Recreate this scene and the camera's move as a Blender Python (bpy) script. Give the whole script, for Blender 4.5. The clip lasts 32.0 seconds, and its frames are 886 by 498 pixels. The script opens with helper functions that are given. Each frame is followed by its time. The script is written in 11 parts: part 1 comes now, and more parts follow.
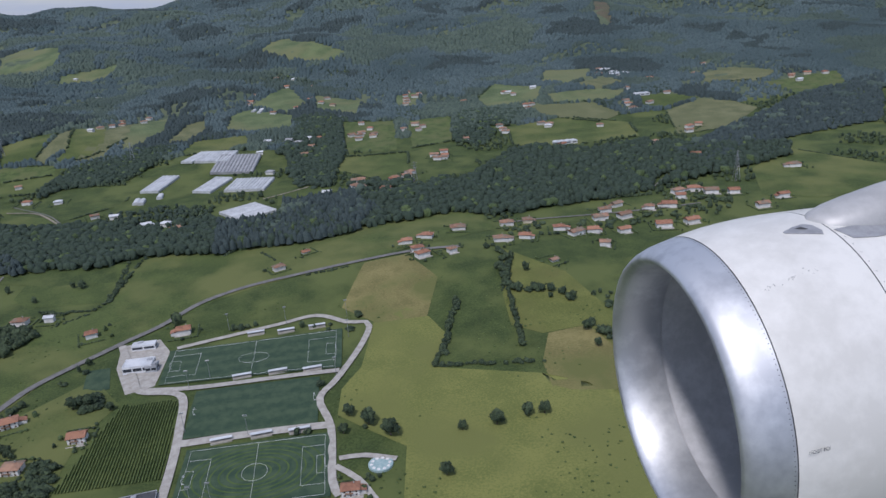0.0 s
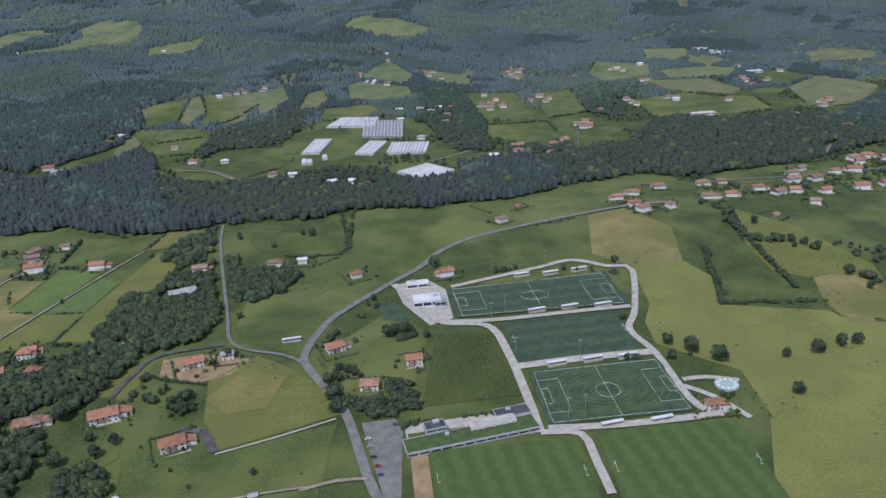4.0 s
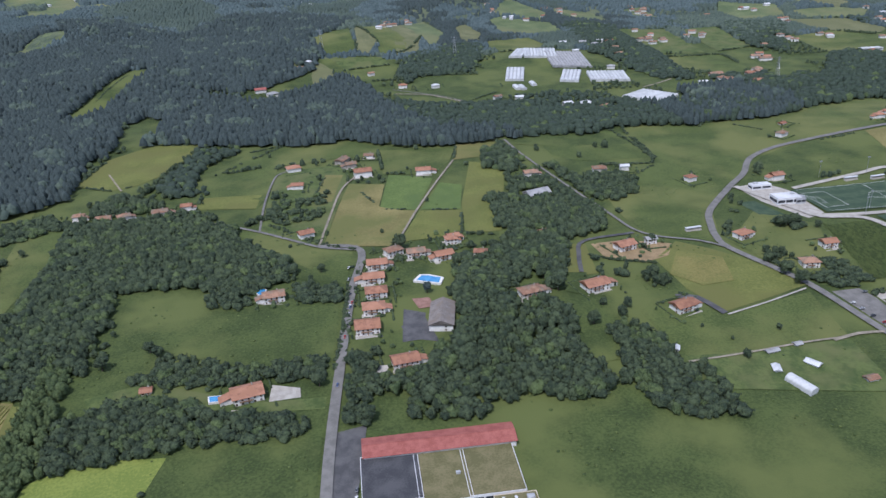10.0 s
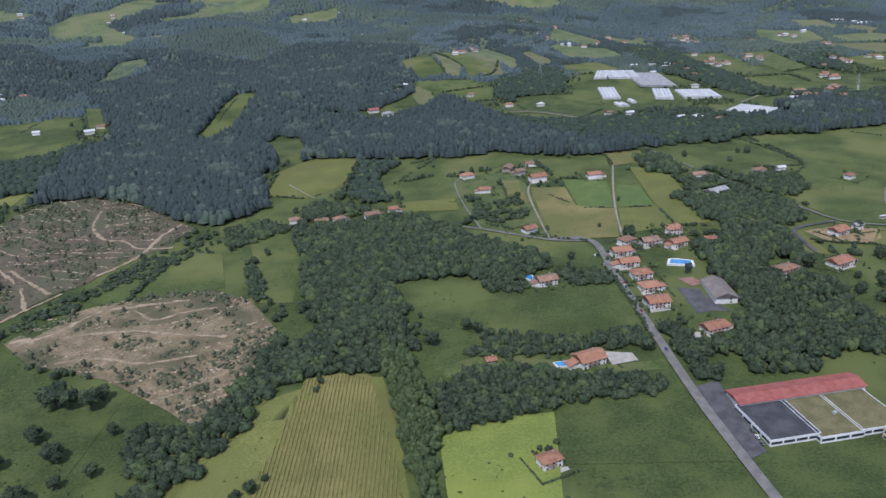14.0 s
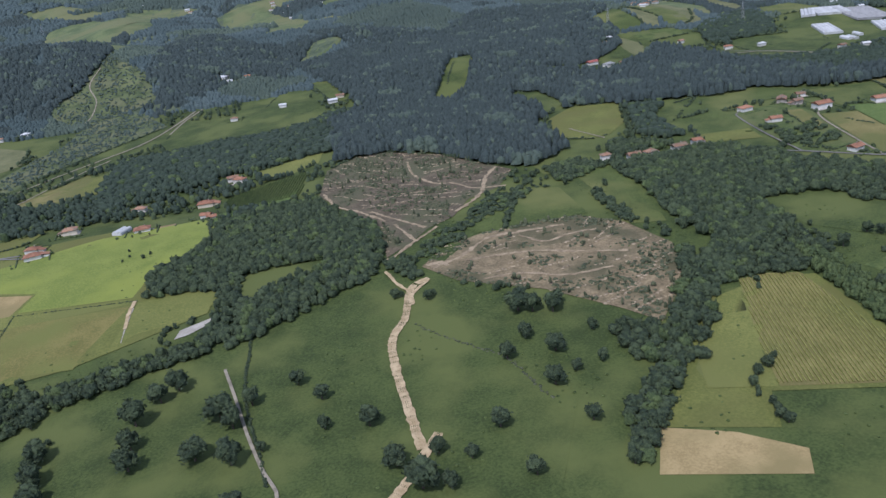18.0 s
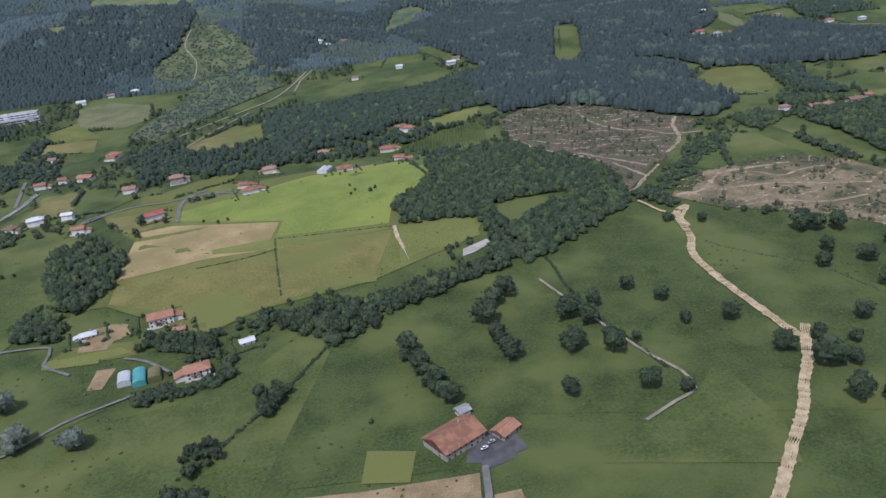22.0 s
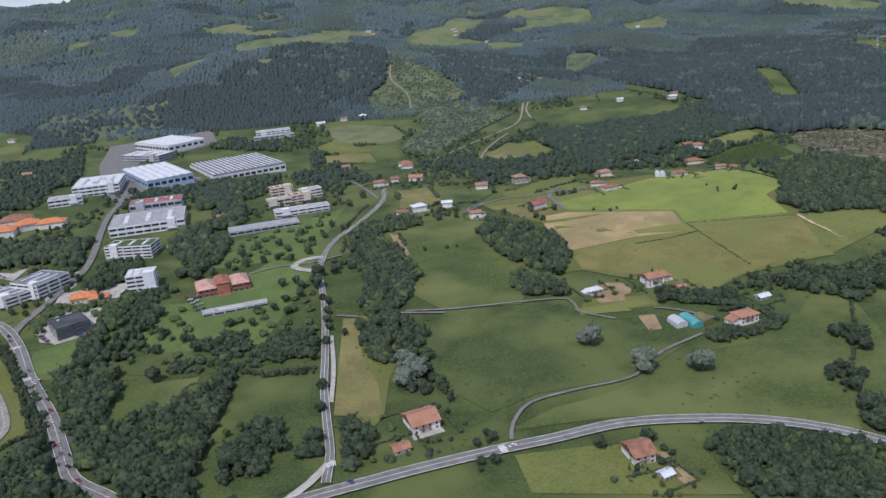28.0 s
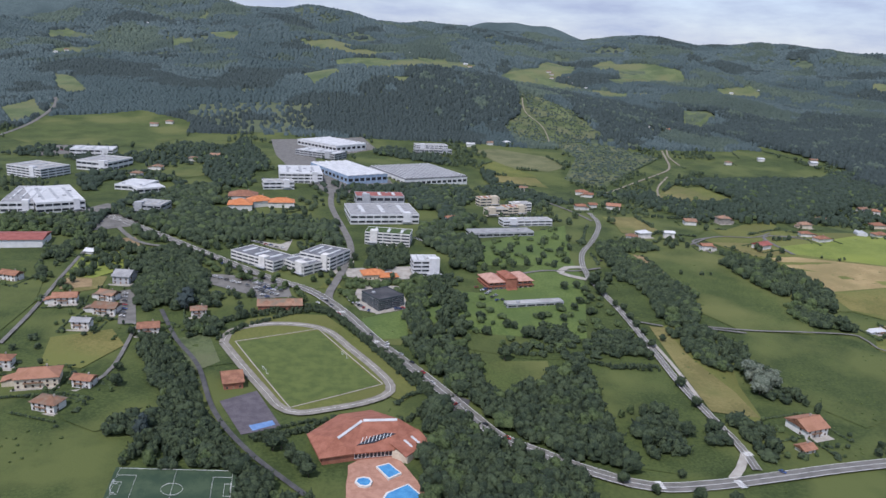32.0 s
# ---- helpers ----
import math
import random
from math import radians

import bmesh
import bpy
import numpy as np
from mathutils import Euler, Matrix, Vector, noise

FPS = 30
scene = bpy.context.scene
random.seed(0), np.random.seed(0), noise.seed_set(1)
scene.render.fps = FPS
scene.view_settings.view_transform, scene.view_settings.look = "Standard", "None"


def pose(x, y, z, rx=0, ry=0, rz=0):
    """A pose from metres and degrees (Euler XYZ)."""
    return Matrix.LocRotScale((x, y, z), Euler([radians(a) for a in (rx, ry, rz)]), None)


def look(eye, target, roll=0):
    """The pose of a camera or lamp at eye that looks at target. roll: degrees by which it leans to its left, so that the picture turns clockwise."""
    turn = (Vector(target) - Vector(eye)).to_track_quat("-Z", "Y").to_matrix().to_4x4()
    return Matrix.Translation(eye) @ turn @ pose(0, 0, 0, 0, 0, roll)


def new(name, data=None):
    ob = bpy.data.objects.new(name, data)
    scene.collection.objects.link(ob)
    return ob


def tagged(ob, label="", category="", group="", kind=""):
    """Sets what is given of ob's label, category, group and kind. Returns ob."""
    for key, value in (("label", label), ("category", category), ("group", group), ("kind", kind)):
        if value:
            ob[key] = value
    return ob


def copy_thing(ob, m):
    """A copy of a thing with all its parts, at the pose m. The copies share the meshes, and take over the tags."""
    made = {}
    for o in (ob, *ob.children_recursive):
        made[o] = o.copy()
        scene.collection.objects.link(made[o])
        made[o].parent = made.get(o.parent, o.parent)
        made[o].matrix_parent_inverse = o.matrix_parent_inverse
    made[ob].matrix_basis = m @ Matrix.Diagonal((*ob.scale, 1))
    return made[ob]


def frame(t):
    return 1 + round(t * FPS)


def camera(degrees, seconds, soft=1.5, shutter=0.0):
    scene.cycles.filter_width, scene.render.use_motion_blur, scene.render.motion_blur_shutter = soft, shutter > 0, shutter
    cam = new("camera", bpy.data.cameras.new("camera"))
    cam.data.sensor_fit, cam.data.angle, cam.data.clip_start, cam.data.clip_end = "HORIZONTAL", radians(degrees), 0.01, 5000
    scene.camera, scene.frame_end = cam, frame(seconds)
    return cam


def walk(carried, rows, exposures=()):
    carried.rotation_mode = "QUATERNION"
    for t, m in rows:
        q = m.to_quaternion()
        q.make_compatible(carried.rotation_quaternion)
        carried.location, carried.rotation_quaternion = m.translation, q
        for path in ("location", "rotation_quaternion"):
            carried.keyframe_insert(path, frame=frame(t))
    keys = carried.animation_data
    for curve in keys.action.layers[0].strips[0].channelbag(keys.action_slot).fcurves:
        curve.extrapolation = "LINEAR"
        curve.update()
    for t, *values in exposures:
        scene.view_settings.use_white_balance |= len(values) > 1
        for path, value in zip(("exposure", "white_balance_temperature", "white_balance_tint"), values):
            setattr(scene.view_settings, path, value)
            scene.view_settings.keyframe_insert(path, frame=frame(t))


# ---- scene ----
cam = camera(61.36, 32.0, soft=1.5)
# seconds, eye, target, roll
PATH = [
    (0, (0.0, 0.0, 335.0), (14.315, 92.843, 300.717), -4.45),
    (0.5, (-33.5, 0.1, 333.1), (-19.579, 93.010, 298.851), -3.95),
    (1, (-67.1, 0.2, 331.2), (-52.828, 93.105, 297.047), -3.58),
    (1.5, (-100.6, 0.4, 329.4), (-86.033, 93.173, 295.183), -3.53),
    (2, (-134.2, 0.5, 327.7), (-120.121, 93.167, 292.751), -3.66),
    (2.5, (-167.8, 0.7, 326.0), (-154.181, 93.068, 290.112), -3.69),
    (3, (-201.4, 1.0, 324.4), (-188.017, 93.100, 287.922), -3.46),
    (3.5, (-235.1, 1.2, 322.8), (-221.567, 93.393, 286.514), -3.45),
    (5.5, (-369.6, 2.2, 316.8), (-352.327, 94.902, 283.456), -3.69),
    (6, (-403.2, 2.5, 315.3), (-386.064, 95.145, 281.903), -4.13),
    (6.5, (-436.9, 2.7, 313.9), (-420.880, 95.405, 279.888), -4.37),
    (7, (-470.5, 3.0, 312.5), (-455.499, 95.486, 277.553), -4.46),
    (7.5, (-504.2, 3.3, 311.1), (-489.902, 95.589, 275.433), -4.61),
    (8, (-537.8, 3.5, 309.7), (-524.496, 95.716, 273.358), -4.67),
    (8.5, (-571.4, 3.8, 308.3), (-558.599, 95.395, 270.411), -4.04),
    (9, (-605.0, 4.0, 306.9), (-591.655, 94.934, 267.580), -3.29),
    (9.5, (-638.6, 4.2, 305.6), (-623.155, 94.358, 265.148), -2.42),
    (10, (-672.2, 4.4, 304.2), (-655.250, 94.053, 263.225), -2.29),
    (10.5, (-705.8, 4.6, 302.7), (-686.355, 93.693, 261.722), -1.92),
    (11, (-739.4, 4.8, 301.3), (-718.307, 93.670, 260.681), -1.62),
    (11.5, (-772.9, 4.9, 299.9), (-750.947, 93.903, 259.908), -1.92),
    (12, (-806.4, 5.0, 298.4), (-784.296, 94.298, 259.146), -2.92),
    (12.5, (-839.9, 5.2, 297.0), (-817.447, 94.756, 258.680), -3.08),
    (13, (-873.4, 5.2, 295.5), (-850.135, 95.117, 258.311), -2.65),
    (13.5, (-906.9, 5.3, 294.0), (-882.383, 95.243, 257.725), -1.56),
    (14, (-940.3, 5.4, 292.4), (-918.025, 95.686, 255.749), -2.32),
    (14.5, (-973.7, 5.4, 290.9), (-951.888, 95.881, 254.330), -2.61),
    (16.5, (-1107.0, 5.3, 284.4), (-1092.193, 97.124, 247.717), -5.94),
    (17, (-1140.3, 5.2, 282.7), (-1127.531, 97.202, 245.644), -7.06),
    (17.5, (-1173.5, 5.1, 281.0), (-1162.132, 97.124, 243.537), -7.58),
    (18, (-1206.6, 5.0, 279.2), (-1195.732, 96.754, 241.063), -7.77),
    (18.5, (-1239.7, 4.8, 277.4), (-1228.810, 96.176, 238.271), -7.76),
    (19, (-1272.8, 4.7, 275.6), (-1261.338, 95.515, 235.478), -7.69),
    (19.5, (-1305.8, 4.5, 273.8), (-1292.069, 94.973, 233.556), -6.94),
    (20, (-1338.8, 4.3, 272.0), (-1324.278, 94.898, 232.251), -6.61),
    (20.5, (-1371.8, 4.1, 270.1), (-1356.751, 95.012, 231.297), -6.20),
    (21, (-1404.7, 3.8, 268.2), (-1389.413, 94.984, 229.947), -5.99),
    (21.5, (-1437.5, 3.6, 266.2), (-1422.554, 94.655, 227.681), -6.07),
    (22, (-1470.3, 3.4, 264.3), (-1455.852, 94.130, 224.890), -6.07),
    (22.5, (-1503.0, 3.1, 262.3), (-1488.653, 93.565, 222.188), -5.80),
    (23, (-1535.7, 2.8, 260.3), (-1521.166, 93.038, 219.665), -5.34),
    (23.5, (-1568.3, 2.6, 258.3), (-1553.251, 92.634, 217.546), -4.79),
    (24, (-1600.8, 2.3, 256.3), (-1585.233, 92.333, 215.670), -4.62),
    (24.5, (-1633.3, 2.0, 254.3), (-1617.706, 92.127, 213.786), -4.61),
    (25, (-1665.7, 1.8, 252.2), (-1650.490, 91.924, 211.747), -4.54),
    (25.5, (-1698.1, 1.5, 250.2), (-1683.708, 91.652, 209.363), -4.69),
    (26, (-1730.4, 1.2, 248.1), (-1716.815, 91.814, 207.955), -4.64),
    (26.5, (-1762.6, 1.0, 246.0), (-1750.172, 92.493, 207.660), -4.39),
    (28.5, (-1890.8, 0.2, 237.9), (-1876.758, 94.601, 208.019), -4.26),
    (29, (-1922.6, 0.1, 235.9), (-1907.612, 94.386, 206.258), -4.53),
    (29.5, (-1954.4, -0.1, 233.9), (-1939.766, 94.148, 203.669), -4.24),
    (30, (-1986.1, -0.1, 231.9), (-1971.643, 94.042, 201.511), -1.50),
    (30.5, (-2017.7, -0.2, 229.9), (-2002.877, 94.205, 200.375), -0.35),
    (31, (-2049.2, -0.2, 228.0), (-2033.631, 94.991, 201.514), 1.34),
    (31.5, (-2080.7, -0.1, 226.2), (-2065.800, 95.129, 199.523), 2.06),
    (32, (-2112.0, 0.0, 224.3), (-2098.656, 95.530, 197.950), 3.18),
]
# the plan below is drawn at full size; the whole model stands at this one scale
SCALE = 0.588
walk(cam, [(t, look(Vector(eye) * SCALE, Vector(target) * SCALE, roll)) for t, eye, target, roll in PATH], [(t, stops, kelvin + 60, 18) for t, stops, kelvin in ((0, 0.0, 5800), (3, 0.12, 5800), (6, 0.38, 5750), (9, 0.44, 5750), (14, 0.34, 5750), (19, 0.28, 5750), (24, 0.27, 5800), (29, 0.28, 5950), (32, 0.32, 6000))])

# ---------- light ----------
SUN_DIR = Vector((-0.42, -0.62, 1.15)).normalized()
sun = new("sun", bpy.data.lights.new("sun", "SUN"))
sun.data.energy, sun.data.angle, sun.data.color = 2.6, radians(4.0), (1.0, 0.96, 0.90)
sun.matrix_world = look(SUN_DIR * 2000, (0, 0, 0))
world = bpy.data.worlds.new("sky")
scene.world = world
world.use_nodes = True
wn, wl = world.node_tree.nodes, world.node_tree.links
wn.clear()
w_out, w_bg = wn.new("ShaderNodeOutputWorld"), wn.new("ShaderNodeBackground")
w_sky, w_co = wn.new("ShaderNodeTexSky"), wn.new("ShaderNodeTexCoord")
w_sky.sky_type, w_sky.sun_disc = "NISHITA", False
w_sky.sun_elevation = math.asin(SUN_DIR.z)
w_sky.sun_rotation = math.atan2(SUN_DIR.x, SUN_DIR.y)
w_sky.air_density, w_sky.dust_density = 1.0, 0.6
# broken cloud over the whole sky
w_map, w_noise, w_ramp, w_mix = wn.new("ShaderNodeMapping"), wn.new("ShaderNodeTexNoise"), wn.new("ShaderNodeValToRGB"), wn.new("ShaderNodeMix")
w_map.inputs["Scale"].default_value = (1.0, 1.0, 4.5)
w_noise.inputs["Scale"].default_value, w_noise.inputs["Detail"].default_value, w_noise.inputs["Roughness"].default_value = 4.5, 8, 0.6
w_ramp.color_ramp.elements[0].position, w_ramp.color_ramp.elements[1].position = 0.36, 0.66
w_ramp.color_ramp.elements[0].color = (0.55, 0.55, 0.55, 1)
w_mix.data_type = "RGBA"
w_mix.inputs[7].default_value = (2.38, 2.8, 3.55, 1)
wl.new(w_co.outputs["Generated"], w_map.inputs["Vector"])
wl.new(w_map.outputs[0], w_noise.inputs["Vector"])
wl.new(w_noise.outputs[0], w_ramp.inputs[0])
wl.new(w_ramp.outputs[0], w_mix.inputs[0])
wl.new(w_sky.outputs[0], w_mix.inputs[6])
wl.new(w_mix.outputs[2], w_bg.inputs[0])
wl.new(w_bg.outputs[0], w_out.inputs[0])
w_bg.inputs[1].default_value = 0.15
scene.view_settings.exposure = 0.0


# ---------- materials ----------
def material(name, low, high, rough=0.9, metal=0.0, scale=0.2, fine=2.0, bump=0.3, island=0.0, obj=0.0, third=None, big=0.02, spec=0.3, grain=0.45, swell=0.6, edge=0.42):
    """A surface whose colour wanders between low and high at two sizes (scale, fine: waves a metre), with a third tint in wide patches."""
    m = bpy.data.materials.new(name)
    m.use_nodes = True
    n, l = m.node_tree.nodes, m.node_tree.links
    b = n["Principled BSDF"]
    b.inputs["Roughness"].default_value, b.inputs["Metallic"].default_value = rough, metal
    b.inputs["Specular IOR Level"].default_value = spec
    geo = n.new("ShaderNodeNewGeometry")
    a, c = n.new("ShaderNodeTexNoise"), n.new("ShaderNodeTexNoise")
    a.inputs["Scale"].default_value, a.inputs["Detail"].default_value = scale / SCALE, 4
    c.inputs["Scale"].default_value, c.inputs["Detail"].default_value = fine / SCALE, 5
    c.inputs["Roughness"].default_value = 0.65
    for t in (a, c):
        l.new(geo.outputs["Position"], t.inputs["Vector"])
    add = n.new("ShaderNodeMath")
    add.operation = "MULTIPLY_ADD"
    l.new(a.outputs[0], add.inputs[0])
    add.inputs[1].default_value = 1.0 - grain
    half = n.new("ShaderNodeMath")
    half.operation = "MULTIPLY"
    l.new(c.outputs[0], half.inputs[0])
    half.inputs[1].default_value = grain
    l.new(half.outputs[0], add.inputs[2])
    value = add.outputs[0]
    for amount, source in ((island, geo.outputs["Random Per Island"]), (obj, n.new("ShaderNodeObjectInfo").outputs["Random"])):
        if amount:
            k = n.new("ShaderNodeMath")
            k.operation = "MULTIPLY_ADD"
            l.new(source, k.inputs[0])
            k.inputs[1].default_value = amount
            shift = n.new("ShaderNodeMath")
            shift.operation = "SUBTRACT"
            l.new(value, shift.inputs[0])
            shift.inputs[1].default_value = amount / 2
            l.new(shift.outputs[0], k.inputs[2])
            value = k.outputs[0]
    ramp = n.new("ShaderNodeValToRGB")
    ramp.color_ramp.elements[0].position, ramp.color_ramp.elements[1].position = edge, 1 - edge
    ramp.color_ramp.elements[0].color, ramp.color_ramp.elements[1].color = (*low, 1), (*high, 1)
    l.new(value, ramp.inputs[0])
    colour = ramp.outputs[0]
    if third:
        w, r, mix = n.new("ShaderNodeTexNoise"), n.new("ShaderNodeValToRGB"), n.new("ShaderNodeMix")
        w.inputs["Scale"].default_value, w.inputs["Detail"].default_value = big / SCALE, 6
        l.new(geo.outputs["Position"], w.inputs["Vector"])
        l.new(w.outputs[0], r.inputs[0])
        r.color_ramp.elements[0].position, r.color_ramp.elements[1].position = 0.46, 0.62
        mix.data_type = "RGBA"
        l.new(r.outputs[0], mix.inputs[0])
        l.new(colour, mix.inputs[6])
        mix.inputs[7].default_value = (*third, 1)
        colour = mix.outputs[2]
    l.new(colour, b.inputs["Base Color"])
    if bump:
        k = n.new("ShaderNodeBump")
        k.inputs["Strength"].default_value, k.inputs["Distance"].default_value = bump, swell * SCALE / fine
        l.new(c.outputs[0], k.inputs["Height"])
        l.new(k.outputs[0], b.inputs["Normal"])
    return m


def banded(name, low, high, width, angle, rough=0.9, soft=0.5):
    """Mown or drilled bands of a given width in metres, along a direction in degrees."""
    m = material(name, low, high, rough, scale=0.15, fine=1.5, bump=0.15)
    n, l = m.node_tree.nodes, m.node_tree.links
    ramp = next(x for x in n if x.bl_idname == "ShaderNodeValToRGB")
    wave, mp, mx = n.new("ShaderNodeTexWave"), n.new("ShaderNodeMapping"), n.new("ShaderNodeMath")
    mp.inputs["Rotation"].default_value = (0, 0, radians(-angle))
    wave.inputs["Scale"].default_value = math.pi / (10 * width * SCALE) * 0.5
    wave.wave_profile = "SIN"
    l.new(next(x for x in n if x.bl_idname == "ShaderNodeNewGeometry").outputs["Position"], mp.inputs[0])
    l.new(mp.outputs[0], wave.inputs[0])
    src = ramp.inputs[0].links[0].from_socket
    mx.operation = "MULTIPLY_ADD"
    l.new(wave.outputs[1], mx.inputs[0])
    mx.inputs[1].default_value = soft
    sh = n.new("ShaderNodeMath")
    sh.operation = "SUBTRACT"
    l.new(src, sh.inputs[0])
    sh.inputs[1].default_value = soft / 2
    l.new(sh.outputs[0], mx.inputs[2])
    l.new(mx.outputs[0], ramp.inputs[0])
    return m


def glass_dark(name, colour):
    m = bpy.data.materials.new(name)
    m.use_nodes = True
    b = m.node_tree.nodes["Principled BSDF"]
    b.inputs["Base Color"].default_value = (*colour, 1)
    b.inputs["Roughness"].default_value, b.inputs["Specular IOR Level"].default_value = 0.08, 0.6
    return m


GRASS = {
    "meadow": material("meadow_grass", (0.045, 0.066, 0.016), (0.084, 0.110, 0.029), scale=0.03, fine=0.55, grain=0.62, third=(0.122, 0.134, 0.041), big=0.012),
    "lush": material("lush_grass", (0.033, 0.051, 0.013), (0.069, 0.094, 0.025), scale=0.04, fine=0.55, grain=0.62, third=(0.096, 0.116, 0.033), big=0.015),
    # raised above the other greens: sun through a cloud gap put into colour
    "bright": material("sun_painted_grass", (0.132, 0.172, 0.034), (0.195, 0.230, 0.050), scale=0.04, fine=0.55, grain=0.62, third=(0.205, 0.240, 0.048), big=0.014),
    "olive": material("olive_pasture", (0.095, 0.110, 0.026), (0.150, 0.160, 0.042), scale=0.035, fine=0.55, grain=0.62, third=(0.118, 0.122, 0.034), big=0.014),
    "yellow": material("ripe_grass", (0.118, 0.135, 0.034), (0.185, 0.190, 0.052), scale=0.03, fine=0.55, grain=0.62, third=(0.140, 0.150, 0.042), big=0.012),
    # lightened a little too, for the sun patch on the same slope
    "rough": material("rough_brown_pasture", (0.120, 0.118, 0.032), (0.195, 0.172, 0.055), scale=0.04, fine=0.55, third=(0.140, 0.150, 0.040), big=0.014, grain=0.62),
    "hay": material("dry_hay_grass", (0.140, 0.128, 0.044), (0.220, 0.190, 0.072), scale=0.04, fine=0.45, third=(0.120, 0.126, 0.038), big=0.02),
    "stubble": material("stubble", (0.265, 0.200, 0.090), (0.370, 0.282, 0.134), scale=0.05, fine=0.6, third=(0.230, 0.185, 0.080), big=0.02),
    "soil": material("bare_soil", (0.205, 0.146, 0.076), (0.305, 0.222, 0.120), scale=0.1, fine=0.8),
    "scrub": material("scrub_ground", (0.050, 0.072, 0.030), (0.110, 0.135, 0.058), scale=0.05, fine=0.3, third=(0.125, 0.135, 0.068), big=0.02, bump=0.6),
    "garden": material("garden_grass", (0.050, 0.076, 0.021), (0.096, 0.124, 0.037), scale=0.08, fine=0.34, third=(0.105, 0.118, 0.042), big=0.03),
    "vivid": material("vivid_sown_grass", (0.074, 0.114, 0.028), (0.116, 0.160, 0.043), scale=0.05, fine=0.5, third=(0.080, 0.120, 0.034), big=0.02, grain=0.65),
    "felled": material("felled_ground", (0.050, 0.045, 0.028), (0.165, 0.130, 0.086), scale=0.09, fine=0.5, third=(0.092, 0.092, 0.050), big=0.022, bump=0.8, grain=0.6, edge=0.38),
    "fresh_felled": material("freshly_felled_ground", (0.106, 0.084, 0.047), (0.292, 0.228, 0.134), scale=0.09, fine=0.5, third=(0.098, 0.090, 0.048), big=0.022, bump=0.8, grain=0.6, edge=0.38),
    # paler, greyer copies of the valley grasses, with haze put into their colour
    "upland": material("hazed_pasture", (0.072, 0.102, 0.042), (0.134, 0.164, 0.070), scale=0.02, fine=0.3, third=(0.142, 0.152, 0.068), big=0.008),
    "upland_hay": material("hazed_hay_grass", (0.098, 0.108, 0.046), (0.162, 0.164, 0.078), scale=0.03, fine=0.3, third=(0.120, 0.128, 0.056), big=0.01),
    # hill ground, its colour also paled towards the haze
    "hill": material("hazed_undergrowth", (0.055, 0.078, 0.048), (0.105, 0.130, 0.074), scale=0.03, fine=0.2, third=(0.110, 0.130, 0.070), big=0.004, bump=0.6),
}
TURF = banded("striped_turf", (0.030, 0.056, 0.032), (0.056, 0.086, 0.047), 9.0, 88, soft=0.12)
TURF_B = banded("mown_turf", (0.052, 0.086, 0.022), (0.072, 0.108, 0.030), 7.0, 2, soft=0.2)
ASPHALT = material("worn_asphalt", (0.128, 0.124, 0.112), (0.190, 0.182, 0.166), 0.85, scale=0.15, fine=3, bump=0.1)
TARMAC = material("dark_tarmac", (0.060, 0.060, 0.062), (0.105, 0.104, 0.102), 0.85, scale=0.15, fine=3, bump=0.1)
CONCRETE = material("pale_concrete", (0.300, 0.278, 0.240), (0.410, 0.384, 0.336), 0.85, scale=0.2, fine=3, bump=0.1)
TRACK = material("gravel_track", (0.185, 0.165, 0.122), (0.310, 0.272, 0.208), 0.95, scale=0.15, fine=1.5, bump=0.3)
RAWEARTH = material("raw_earth", (0.200, 0.155, 0.098), (0.370, 0.292, 0.190), 0.95, scale=0.15, fine=0.9, bump=0.5)
EARTHWAY = material("sandy_track", (0.330, 0.250, 0.140), (0.500, 0.390, 0.240), 0.95, scale=0.2, fine=1.2, bump=0.5)
BRICKCOURT = material("reddish_paving", (0.200, 0.110, 0.085), (0.290, 0.170, 0.135), 0.9, scale=0.2, fine=2, bump=0.1)
PAINT = material("white_road_paint", (0.640, 0.640, 0.620), (0.760, 0.760, 0.740), 0.7, scale=0.5, fine=4, bump=0.0)
WALLS = {
    "white": material("white_render", (0.560, 0.545, 0.510), (0.720, 0.705, 0.670), 0.85, scale=0.25, fine=2, bump=0.1, obj=0.1),
    "cream": material("cream_render", (0.520, 0.450, 0.340), (0.640, 0.570, 0.450), 0.85, scale=0.25, fine=2, bump=0.1, obj=0.1),
    "stone": material("grey_stone_wall", (0.240, 0.220, 0.190), (0.380, 0.350, 0.310), 0.9, scale=0.4, fine=1.5, bump=0.4),
    "brick": material("red_brick_wall", (0.260, 0.100, 0.065), (0.370, 0.160, 0.105), 0.85, scale=0.3, fine=3, bump=0.2),
    "grey": material("grey_cladding", (0.300, 0.310, 0.320), (0.420, 0.430, 0.440), 0.6, scale=0.2, fine=1.5, bump=0.05),
    "glass": material("dark_glass_wall", (0.030, 0.040, 0.048), (0.062, 0.078, 0.090), 0.15, scale=0.2, fine=1.0, bump=0.0, spec=0.6),
    "blue": material("pale_blue_cladding", (0.230, 0.320, 0.440), (0.330, 0.420, 0.540), 0.6, scale=0.15, fine=1.5, bump=0.05),
    "pale": material("pale_cladding", (0.560, 0.565, 0.570), (0.700, 0.700, 0.700), 0.6, scale=0.15, fine=1.5, bump=0.05),
}
